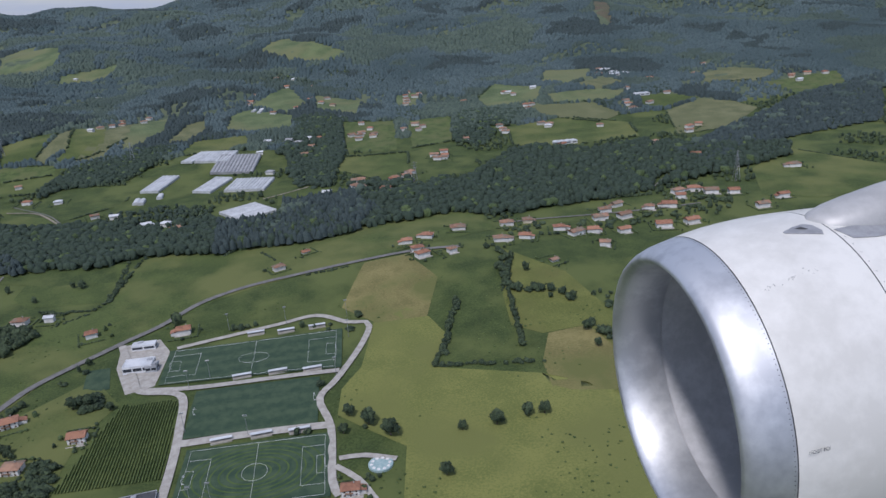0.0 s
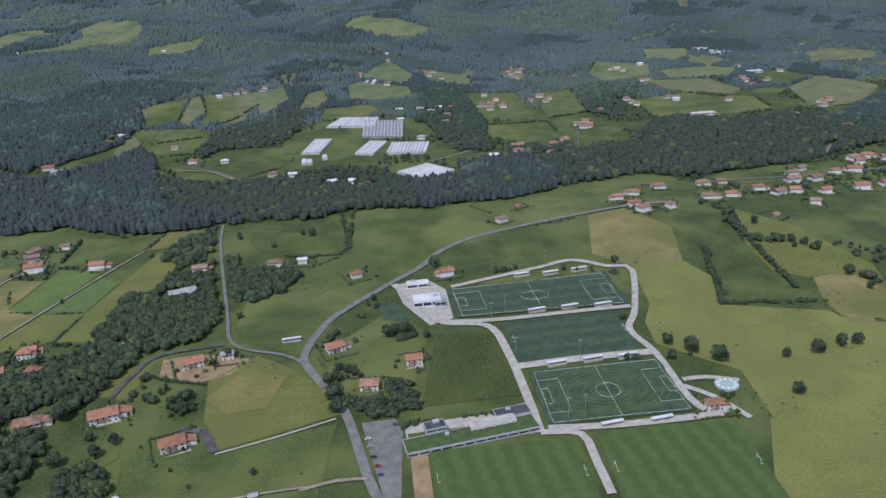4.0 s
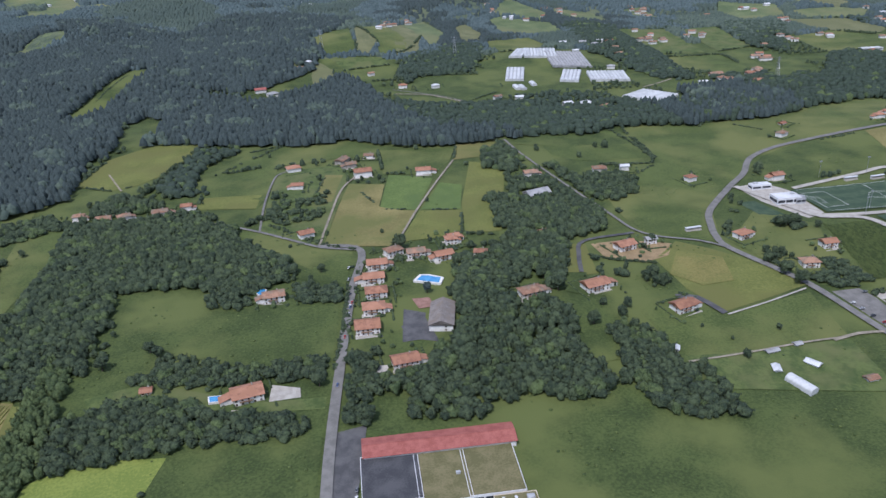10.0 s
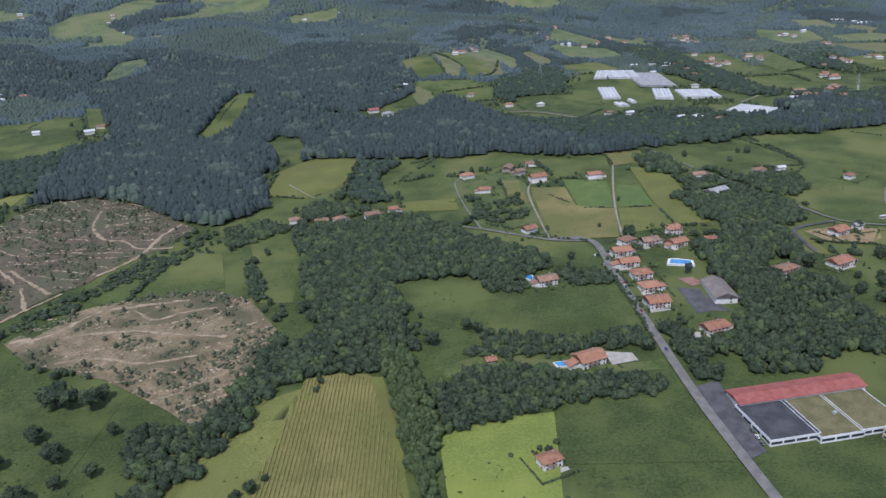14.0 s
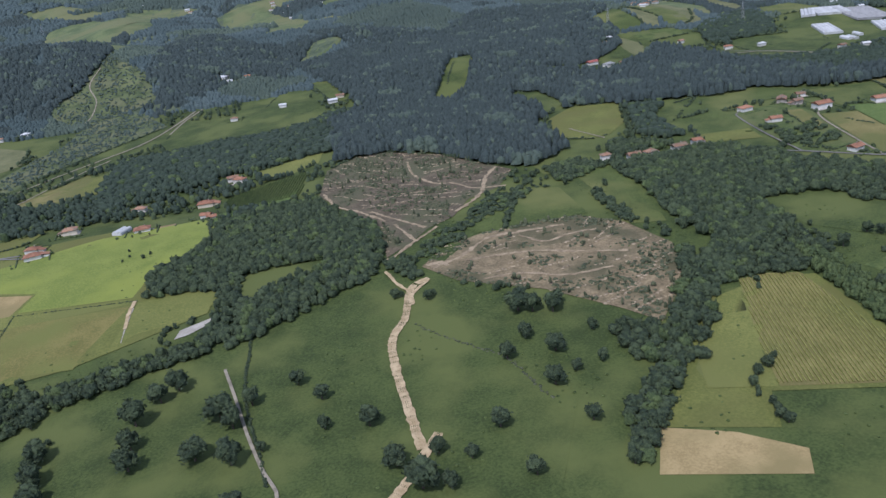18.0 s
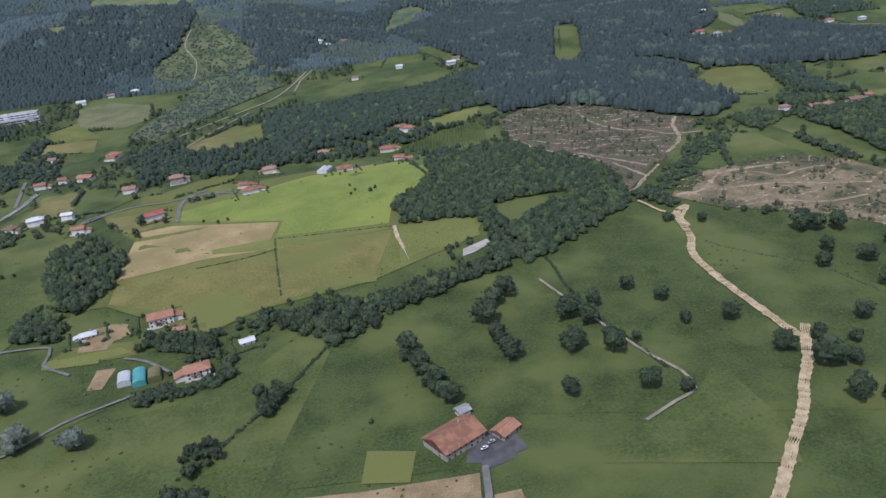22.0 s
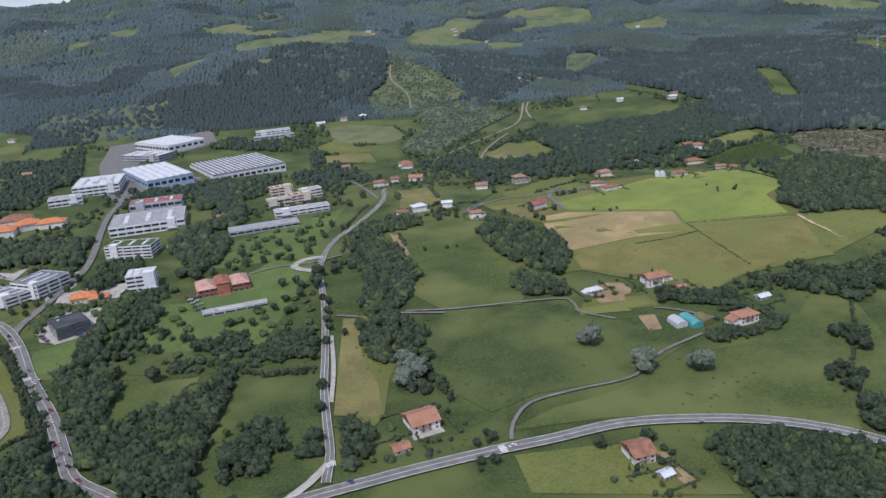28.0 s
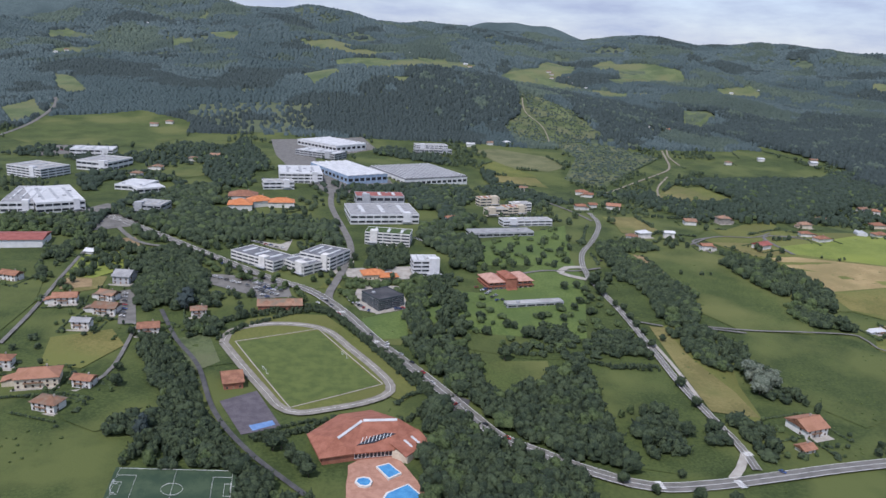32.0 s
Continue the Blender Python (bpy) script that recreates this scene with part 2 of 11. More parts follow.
ROOFS = {
    "orange": material("orange_roof_tiles", (0.215, 0.102, 0.064), (0.365, 0.186, 0.118), 0.85, scale=0.3, fine=2.0, bump=0.5, obj=0.22, third=(0.300, 0.150, 0.090), big=0.15),
    "brown": material("weathered_roof_tiles", (0.200, 0.110, 0.070), (0.340, 0.200, 0.130), 0.85, scale=0.3, fine=2.0, bump=0.5, obj=0.2, third=(0.190, 0.150, 0.110), big=0.15),
    "red": material("red_sheet_roof", (0.245, 0.074, 0.058), (0.335, 0.115, 0.092), 0.6, scale=0.2, fine=1.5, bump=0.15),
    "grey": material("grey_sheet_roof", (0.240, 0.240, 0.240), (0.350, 0.350, 0.345), 0.7, scale=0.15, fine=1.0, bump=0.1),
    "white": material("white_sheet_roof", (0.470, 0.478, 0.480), (0.610, 0.615, 0.612), 0.55, scale=0.1, fine=1.0, bump=0.1),
    "dark": material("dark_flat_roof", (0.045, 0.046, 0.050), (0.080, 0.080, 0.082), 0.8, scale=0.1, fine=1.0, bump=0.1),
    "moss": material("mossy_flat_roof", (0.110, 0.105, 0.045), (0.170, 0.150, 0.075), 0.9, scale=0.1, fine=0.8, bump=0.1),
    "planted": material("planted_roof", (0.040, 0.072, 0.024), (0.075, 0.110, 0.036), 0.9, scale=0.15, fine=1.0, bump=0.2),
    "ash": material("weathered_grey_brown_tiles", (0.150, 0.132, 0.116), (0.235, 0.212, 0.190), 0.85, scale=0.3, fine=2.0, bump=0.4, third=(0.180, 0.150, 0.125), big=0.15),
    "slate": material("slate_grey_roof", (0.120, 0.124, 0.134), (0.190, 0.194, 0.204), 0.75, scale=0.15, fine=1.0, bump=0.1),
    "flame": material("bright_orange_tiles", (0.430, 0.150, 0.058), (0.580, 0.230, 0.095), 0.8, scale=0.3, fine=2.0, bump=0.3),
    "teal": material("teal_sheet_roof", (0.060, 0.240, 0.240), (0.100, 0.320, 0.310), 0.5, scale=0.2, fine=1.5, bump=0.1),
    "gravel": material("gravelled_flat_roof", (0.300, 0.295, 0.280), (0.420, 0.415, 0.400), 0.9, scale=0.15, fine=1.5, bump=0.1),
}
PANE = glass_dark("window_glass", (0.030, 0.036, 0.044))
SHUTTER = material("painted_frame", (0.220, 0.130, 0.080), (0.320, 0.200, 0.130), 0.7, scale=1, fine=5, bump=0.05)
FRAME_W = material("white_frame", (0.620, 0.620, 0.610), (0.740, 0.740, 0.730), 0.6, scale=1, fine=5, bump=0.0)
WATER = material("pool_water", (0.040, 0.200, 0.420), (0.075, 0.290, 0.520), 0.08, scale=0.2, fine=1.2, bump=0.1, spec=0.6)
POOL_TILE = material("pool_edge_tiles", (0.560, 0.540, 0.500), (0.700, 0.680, 0.640), 0.7, scale=0.5, fine=3, bump=0.05)
COURT = material("dark_court_paint", (0.085, 0.074, 0.084), (0.130, 0.115, 0.125), 0.7, scale=0.2, fine=1.5, bump=0.05)
BLUECOURT = material("blue_court_paint", (0.120, 0.220, 0.420), (0.170, 0.290, 0.500), 0.7, scale=0.2, fine=1.5, bump=0.05)
STEEL = material("galvanised_steel", (0.340, 0.350, 0.360), (0.460, 0.470, 0.480), 0.45, metal=0.7, scale=1, fine=5, bump=0.0)
PLASTIC = material("greenhouse_film", (0.400, 0.408, 0.405), (0.540, 0.548, 0.542), 0.5, scale=0.1, fine=0.8, bump=0.15, obj=0.15)
BARK = material("tree_bark", (0.070, 0.052, 0.038), (0.135, 0.105, 0.080), 0.95, scale=0.8, fine=5, bump=0.5)
LEAVES = {
    "oak": material("oak_foliage", (0.024, 0.040, 0.023), (0.077, 0.106, 0.052), 0.85, scale=0.2, fine=1.3, bump=1.0, grain=0.75, swell=1.8, edge=0.42, island=0.16),
    "deep": material("deep_wood_foliage", (0.022, 0.037, 0.026), (0.056, 0.081, 0.052), 0.85, scale=0.2, fine=0.6, bump=0.7, grain=0.7, swell=1.5, edge=0.34, island=0.08),
    # blue share raised to stand for haze over the far pine woods
    "pine": material("pine_foliage", (0.023, 0.036, 0.036), (0.063, 0.086, 0.080), 0.85, scale=0.2, fine=0.6, bump=0.6, grain=0.75, swell=1.8, edge=0.34, island=0.08),
    "light": material("light_foliage", (0.044, 0.070, 0.028), (0.108, 0.148, 0.056), 0.85, scale=0.2, fine=1.3, bump=1.0, grain=0.75, swell=1.8, edge=0.42, island=0.16),
    "willow": material("silver_foliage", (0.095, 0.120, 0.085), (0.210, 0.240, 0.180), 0.85, scale=0.25, fine=1.2, bump=1.0, grain=0.75, swell=1.8, edge=0.42, island=0.16),
    "vine": material("vine_foliage", (0.055, 0.085, 0.024), (0.118, 0.155, 0.046), 0.85, scale=0.25, fine=1.2, bump=1.0, grain=0.75, swell=1.8, edge=0.42, island=0.16),
    # lighter copy of the vine leaves, with sunlight put into the colour
    "vineyellow": material("sun_painted_vine_foliage", (0.185, 0.190, 0.046), (0.290, 0.284, 0.084), 0.85, scale=0.25, fine=1.2, bump=1.0, grain=0.75, swell=1.8, edge=0.42, island=0.16),
    # paled and blued: haze over the hills put into the leaf colour
    "mixed": material("hazed_broadleaf_foliage", (0.045, 0.070, 0.058), (0.116, 0.150, 0.110), 0.9, scale=0.03, fine=0.15, bump=0.5, grain=0.75, swell=1.8, edge=0.34, island=0.08, third=(0.060, 0.085, 0.070), big=0.003),
    "brash": material("dead_brushwood", (0.220, 0.175, 0.115), (0.420, 0.335, 0.225), 0.95, scale=0.3, fine=1.5, bump=1.0, island=0.16),
    "brush": material("grey_green_brush", (0.045, 0.058, 0.030), (0.110, 0.120, 0.068), 0.9, scale=0.3, fine=1.2, bump=1.0, island=0.16),
    # blue-grey partly of the leaves, partly haze put into the colour
    "far": material("hazed_eucalyptus_foliage", (0.046, 0.072, 0.074), (0.110, 0.148, 0.146), 0.9, scale=0.02, fine=0.12, bump=0.5, grain=0.75, swell=1.8, edge=0.34, island=0.08, third=(0.058, 0.086, 0.086), big=0.0025),
}

# ---------- relief of the valley ----------
SLOPE_Y = (-900, 0, 350, 600, 900, 1200, 1450, 1700, 2000, 2500, 3000, 3600, 4200, 4500, 5200)
SLOPE_Z = (0, 2, 5, 17, 25, 25, 32, 55, 75, 105, 150, 225, 300, 270, 120)
BASE = np.interp(np.arange(-900, 5201, 10), SLOPE_Y, SLOPE_Z)
BASE = np.convolve(np.pad(BASE, 12, mode="edge"), np.ones(25) / 25, mode="valid")
# hills and hollows: centre x, centre y, height, spread in x, spread in y
HILLS = (
    (-2000, 1960, 85, 420, 260), (-1560, 1800, 30, 200, 200), (-1080, 1420, 14, 220, 160), (-560, 1640, 30, 200, 180),
    (-2900, 4100, 75, 620, 700), (-2250, 4150, 25, 420, 500), (-3330, 4100, 30, 160, 400), (-3750, 4250, -75, 330, 500), (700, 2900, 40, 600, 400),
    (-1240, 2400, 8, 300, 250), (-1870, 2742, 18, 300, 200), (200, 1900, -18, 400, 200), (-330, 1330, 3, 250, 120),
    (-1560, 480, -7, 300, 160), (-750, 500, 3, 160, 160), (-480, 520, 8, 180, 140), (100, 800, 12, 160, 140),
    (-60, 560, 5, 130, 50), (-1385, 915, -12, 90, 80), (-2100, 480, -4, 150, 150), (-1790, 1120, -14, 150, 130), (-900, 2900, 15, 500, 350), (-1690, 1560, -13, 150, 110), (-1730, 2010, 16, 150, 110), (-1150, 1887, 24, 120, 80), (-1271, 1815, -24, 110, 80),
    (1039, 2643, 38, 300, 250), (-83, 2600, 16, 200, 150), (-193, 1444, 13, 100, 90), (-1025, 1270, -9, 120, 100), (-880, 1470, 18, 170, 130),
    (-1700, 3300, 30, 700, 300), (300, 3500, 50, 700, 400), (-950, 1060, 8, 150, 90), (-1750, 4200, 28, 380, 450), (-2300, 1150, 8, 200, 200),
)


def relief(x, y):
    """The height of the ground."""
    x, y = np.asarray(x, float), np.asarray(y, float)
    z = np.interp(y, np.arange(-900, 5201, 10), BASE)
    for cx, cy, h, sx, sy in HILLS:
        z = z + h * np.exp(-((x - cx) / sx) ** 2 - ((y - cy) / sy) ** 2)
    rough = np.clip((y - 1500) / 1200, 0, 1)
    return z + rough * (18 * np.sin(x / 210 + y / 330) * np.sin(y / 190 - x / 420) + 13 * np.sin(x / 97 + 1.3 + y / 140) + 6 * np.sin(x / 47 - y / 83) * np.sin(y / 58 + x / 120))

# ---------- builders ----------
def ground_z(x, y):
    return float(relief(x, y))


def mesh_of(name, verts, faces, mat, smooth=False):
    me = bpy.data.meshes.new(name)
    me.from_pydata([tuple(v) for v in verts], [], [tuple(int(i) for i in f) for f in faces])
    for m in mat if isinstance(mat, (list, tuple)) else [mat]:
        me.materials.append(m)
    if smooth:
        me.shade_smooth()
    me.update()
    return me


def part(name, bm, mat, parent, label=""):
    """Links a bmesh, or a mesh, as one part under a thing or a part."""
    me = bm
    if isinstance(bm, bmesh.types.BMesh):
        bmesh.ops.recalc_face_normals(bm, faces=bm.faces)
        me = bpy.data.meshes.new(name)
        bm.to_mesh(me)
        bm.free()
        me.materials.append(mat)
    ob = new(name, me)
    ob.parent = parent
    return tagged(ob, label)


def box(bm, x0, y0, z0, x1, y1, z1, bevel=0.0):
    made = bmesh.ops.create_cube(bm, size=1, matrix=Matrix.Translation(((x0 + x1) / 2, (y0 + y1) / 2, (z0 + z1) / 2)) @ Matrix.Diagonal((x1 - x0, y1 - y0, z1 - z0, 1)))
    if bevel:
        bmesh.ops.bevel(bm, geom=list({e for v in made["verts"] for e in v.link_edges}), offset=bevel, segments=1, affect="EDGES")
    return bm


def boxed(x0, y0, z0, x1, y1, z1, bevel=0.0):
    return box(bmesh.new(), x0, y0, z0, x1, y1, z1, bevel)


def prism(points, z0, z1):
    """A solid over a polygon in plan."""
    bm = bmesh.new()
    face = bm.faces.new([bm.verts.new((x, y, z0)) for x, y in points])
    out = bmesh.ops.extrude_face_region(bm, geom=[face])
    bmesh.ops.translate(bm, vec=(0, 0, z1 - z0), verts=[v for v in out["geom"] if isinstance(v, bmesh.types.BMVert)])
    return bm


XS = np.unique(np.concatenate([np.arange(-5600, -2800, 80), np.arange(-2800, 720, 20), np.arange(720, 4700, 80)]))
YS = np.unique(np.concatenate([np.arange(-900, 180, 90), np.arange(180, 1600, 20), np.arange(1600, 2600, 40), np.arange(2600, 5000, 80)]))
gx, gy = np.meshgrid(XS, YS)
gv = np.stack([gx.ravel(), gy.ravel(), relief(gx, gy).ravel()], -1)
gi = np.arange(len(gv)).reshape(gx.shape)
gf = np.stack([gi[:-1, :-1], gi[:-1, 1:], gi[1:, 1:], gi[1:, :-1]], -1).reshape(-1, 4)
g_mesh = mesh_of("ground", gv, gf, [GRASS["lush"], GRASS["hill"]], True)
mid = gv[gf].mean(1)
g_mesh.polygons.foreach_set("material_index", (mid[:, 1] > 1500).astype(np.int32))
ground = tagged(new("ground", g_mesh), "rolling green valley floor rising to wooded hills", "ground", kind="structure")

layer = [0]
OPEN = []  # polygons of fields
PAVED = []  # pitches and yards
ROUGH = {"felled": [], "fresh_felled": [], "scrub": []}  # clearings with brushwood, and scrubland
HOMES = []  # houses and their sizes
CUTS = []  # those that lie as clearings inside a wood
TAKEN = np.zeros((1000, 340), bool)  # five-metre squares under roads and buildings


PLANTED = np.zeros((1250, 425), bool)  # four-metre squares under trees


def take(x, y, r):
    i, j, k = int((x + 3400) / 5), int((y - 100) / 5), max(1, int(math.ceil(r / 5)))
    TAKEN[max(0, i - k):i + k + 1, max(0, j - k):j + k + 1] = True


def free(x, y):
    i, j = ((x + 3400) / 5).astype(int), ((y - 100) / 5).astype(int)
    ok = (i >= 0) & (i < 1000) & (j >= 0) & (j < 340)
    return ~(ok & TAKEN[np.clip(i, 0, 999), np.clip(j, 0, 339)])


def drape(name, points, mat, lift):
    """A sheet over the relief inside a polygon in plan, cut along the ground's own grid."""
    bm = bmesh.new()
    bm.faces.new([bm.verts.new((x, y, 0)) for x, y in points])
    bmesh.ops.triangulate(bm, faces=bm.faces)
    xs, ys = [p[0] for p in points], [p[1] for p in points]
    for axis, lines, lo, hi in ((0, XS, min(xs), max(xs)), (1, YS, min(ys), max(ys))):
        for c in lines[(lines > lo) & (lines < hi)]:
            co, no = [0, 0, 0], [0, 0, 0]
            co[axis], no[axis] = float(c), 1
            bmesh.ops.bisect_plane(bm, geom=bm.verts[:] + bm.edges[:] + bm.faces[:], plane_co=co, plane_no=no)
    co = np.array([v.co for v in bm.verts])
    for v, z in zip(bm.verts, relief(co[:, 0], co[:, 1])):
        v.co.z = z + lift
    for f in bm.faces:
        f.smooth = True
    bmesh.ops.recalc_face_normals(bm, faces=bm.faces)
    if sum(f.normal.z for f in bm.faces) < 0:
        bmesh.ops.reverse_faces(bm, faces=bm.faces)
    me = bpy.data.meshes.new(name)
    bm.to_mesh(me)
    bm.free()
    me.materials.append(mat)
    return me


FIELD_SAYS = {
    "meadow": "green grazed meadow on the valley floor", "lush": "deep green lush grass meadow", "bright": "green grass field with sunlight painted into its colour",
    "olive": "olive green rough pasture", "yellow": "yellow-green ripening grass field", "hay": "dry brownish hay field", "rough": "rough brownish-green pasture",
    "stubble": "pale tan mown stubble field", "soil": "bare brown tilled soil plot", "scrub": "scrubby rough ground with low bushes",
    "upland": "green pasture in the forest, paled to imitate haze", "upland_hay": "yellowish grass field among hedges, greyed to imitate haze", "garden": "garden lawn round the houses", "vivid": "vivid green sown grass plot", "fresh_felled": "freshly felled hillside with orange-brown earth", "felled": "felled hillside with bare brown earth and brushwood", "hill": "dark wooded hillside ground",
}


def field(kind, points, mat=None, name="field", label="", up=0.0, cut=False):
    layer[0] += 1
    OPEN.append(points)
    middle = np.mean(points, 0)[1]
    # distant fields change to the copies that carry haze in their colour
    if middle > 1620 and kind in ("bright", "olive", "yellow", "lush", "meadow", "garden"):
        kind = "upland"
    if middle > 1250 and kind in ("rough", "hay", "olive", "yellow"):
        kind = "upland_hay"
    if kind in ROUGH:
        ROUGH[kind].append(points)
    if mat:
        PAVED.append(points)
    if cut:
        CUTS.append(points)
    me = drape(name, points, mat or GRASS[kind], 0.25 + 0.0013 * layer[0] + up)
    return tagged(new(name, me), label or FIELD_SAYS[kind], "field", kind="structure")


def spline(points, step):
    """Points along a smooth line through the given ones, about step metres apart."""
    p = [Vector((*q, 0)) for q in points]
    p = [2 * p[0] - p[1]] + p + [2 * p[-1] - p[-2]]
    out = []
    for a, b, c, d in zip(p, p[1:], p[2:], p[3:]):
        n = max(1, int((c - b).length / step))
        for i in range(n):
            t = i / n
            out.append(0.5 * (2 * b + (c - a) * t + (2 * a - 5 * b + 4 * c - d) * t * t + (3 * b - a - 3 * c + d) * t ** 3))
    return out + [p[-2]]


def ribbon(points, width, lift, mat, name, step=8.0, shift=0.0, ragged=0.0):
    line = spline(points, step)
    rnd = random.Random(len(points) * 7 + int(abs(points[0][0])))
    verts, faces = [], []
    for i, p in enumerate(line):
        d = (line[min(i + 1, len(line) - 1)] - line[max(i - 1, 0)]).normalized()
        side = Vector((-d.y, d.x, 0))
        for s in (-0.5, 0.0, 0.5):
            q = p + side * (s * (width * (1 + ragged * rnd.uniform(-1, 1.4))) + shift + 0.5 * ragged * rnd.uniform(-1, 1))
            verts.append((q.x, q.y, ground_z(q.x, q.y) + lift - (0.12 if s else 0.0)))
        if i:
            a = 3 * (i - 1)
            faces += [(a + 1, a, a + 3, a + 4), (a + 2, a + 1, a + 4, a + 5)]
    return mesh_of(name, verts, faces, mat, True)


def road(points, width, mat=None, name="road", label="grey asphalt country road between fields", lines=False, ragged=0.0):
    if 0 < ragged < 0.5 and width > 5:
        # braided ruts of a raw track
        for k, s in enumerate((-0.40, -0.22, -0.02, 0.20, 0.38)):
            tagged(new(name, ribbon(points, width * 0.19, 1.15 + 0.02 * k, mat, name, 2.0, shift=s * width, ragged=0.8)), label, "road", kind="structure")
        for p in spline(points, 5):
            take(p.x, p.y, width / 2)
        return None
    ob = tagged(new(name, ribbon(points, width, 0.85 if ragged > 0.5 else 1.25, mat or ASPHALT, name, 4.0 if ragged else 8.0, ragged=ragged)), label, "road", kind="structure")
    for p in spline(points, 5):
        take(p.x, p.y, width / 2)
    if lines:
        for s in (-width / 2 + 0.35, 0.0, width / 2 - 0.35):
            part("lane_marking", ribbon(points, 0.2, 1.42, PAINT, "lane_marking", shift=s), PAINT, ob, "white painted line")
    return ob


def blob(level, seed, squash=1.0, rough=0.32, cone=0.0):
    """Vertices and faces of a lumpy crown, about one metre in radius, its middle at the origin."""
    bm = bmesh.new()
    bmesh.ops.create_icosphere(bm, subdivisions=level, radius=1)
    off = Vector((seed * 3.7, seed * 1.9, seed * 5.3))
    for v in bm.verts:
        c = v.co.copy()
        k = 1 + rough * (noise.noise(c * 1.6 + off) + 0.7 * noise.noise(c * 3.6 + off) + 0.45 * noise.noise(c * 7 + off))
        if cone:
            k *= 1 - cone * max(0.0, c.z) ** 0.8 * 0.8 * (1 if abs(c.z) < 0.98 else 0.4)
        v.co = Vector((c.x * k, c.y * k, c.z * (k if not cone else 1) * squash))
    bm.verts.index_update()
    out = np.array([v.co for v in bm.verts]), np.array([[v.index for v in f.verts] for f in bm.faces])
    bm.free()
    return out


def lobed(seed, n=6):
    """A broad crown of rounded lobes about a middle one."""
    rnd = random.Random(seed)
    vs, fs, base = [], [], 0
    for k in range(n):
        v, f = blob(1, seed * 11 + k, 0.9, 0.5)
        a, e, r = 2.4 * k + rnd.uniform(-0.4, 0.4), rnd.uniform(-0.25, 0.95), rnd.uniform(0.38, 0.58)
        c = np.array((0, 0, 0.1)) if k == 0 else 0.62 * np.array((math.cos(a) * math.cos(e), math.sin(a) * math.cos(e), math.sin(e)))
        keep = f[v[f].mean(1)[:, 2] > -0.35]
        vs.append(v * (0.78 if k == 0 else r) + c)
        fs.append(keep + base)
        base += len(v)
    return np.concatenate(vs), np.concatenate(fs)


CROWNS = {
    "oak": [lobed(s) for s in range(8)],
    "pine": [blob(2, s + 20, 1.9, 0.30, 0.75) for s in range(6)],
    "far": [blob(1, s + 40, 1.1, 0.42) for s in range(8)],
}
def topped(crown):
    """The crown without the faces that look at the ground."""
    v, f = crown
    return v, f[v[f].mean(1)[:, 2] > -0.45 * abs(v[:, 2].min())]


def cap(seed):
    """The uneven top of a tree that stands close among others."""
    rng = np.random.default_rng(seed)
    v = [(math.cos(a) * r, math.sin(a) * r, z) for n, r0, z0, ph in ((6, 1.0, 0.0, 0.0), (5, 0.62, 0.66, 0.4)) for a, r, z in zip(np.arange(n) * 2 * math.pi / n + ph + rng.uniform(-0.3, 0.3, n), r0 * rng.uniform(0.8, 1.25, n), z0 + rng.uniform(-0.12, 0.12, n) * (z0 > 0))]
    v.append((rng.uniform(-0.2, 0.2), rng.uniform(-0.2, 0.2), 1.0))
    f = [(0, 1, 6), (1, 7, 6), (1, 2, 7), (2, 8, 7), (2, 3, 8), (3, 4, 8), (4, 9, 8), (4, 5, 9), (5, 10, 9), (5, 0, 10), (0, 6, 10)]
    return np.array(v), np.array(f + [(6 + k, 6 + (k + 1) % 5, 11) for k in range(5)])


CROWNS["oakfar"] = [blob(1, s + 60, 0.95, 0.55) for s in range(10)]
CROWNS["pinefar"] = [blob(1, s + 80, 1.8, 0.35, 0.7) for s in range(8)]
for key in CROWNS:
    CROWNS[key] = [topped(c) for c in CROWNS[key]]
CROWNS["cap"] = [cap(s) for s in range(12)]


def leafy(crown, seed, n=13):
    """The crown with loose leaf clumps standing out of it."""
    v, f = crown
    rng = np.random.default_rng(seed)
    vs, fs, base = [v], [f], len(v)
    up = np.flatnonzero(v[:, 2] > -0.1)
    for i in rng.choice(up, n):
        vs.append(v[i] * rng.uniform(0.95, 1.12) + rng.normal(0, 0.11, (4, 3)))
        fs.append(np.array([(0, 1, 2), (0, 2, 3)]) + base)
        base += 4
    return np.concatenate(vs), np.concatenate(fs)


CROWNS["oaklean"] = [leafy(c, i + 30, 16) for i, c in enumerate(CROWNS["oak"])]
CROWNS["oak"] = [leafy(c, i, 44) for i, c in enumerate(CROWNS["oak"])]
CROWNS["brash"] = CROWNS["brush"] = CROWNS["oakfar"]
CROWNS["light"], CROWNS["willow"], CROWNS["vine"], CROWNS["vineyellow"] = (CROWNS["oak"],) * 4


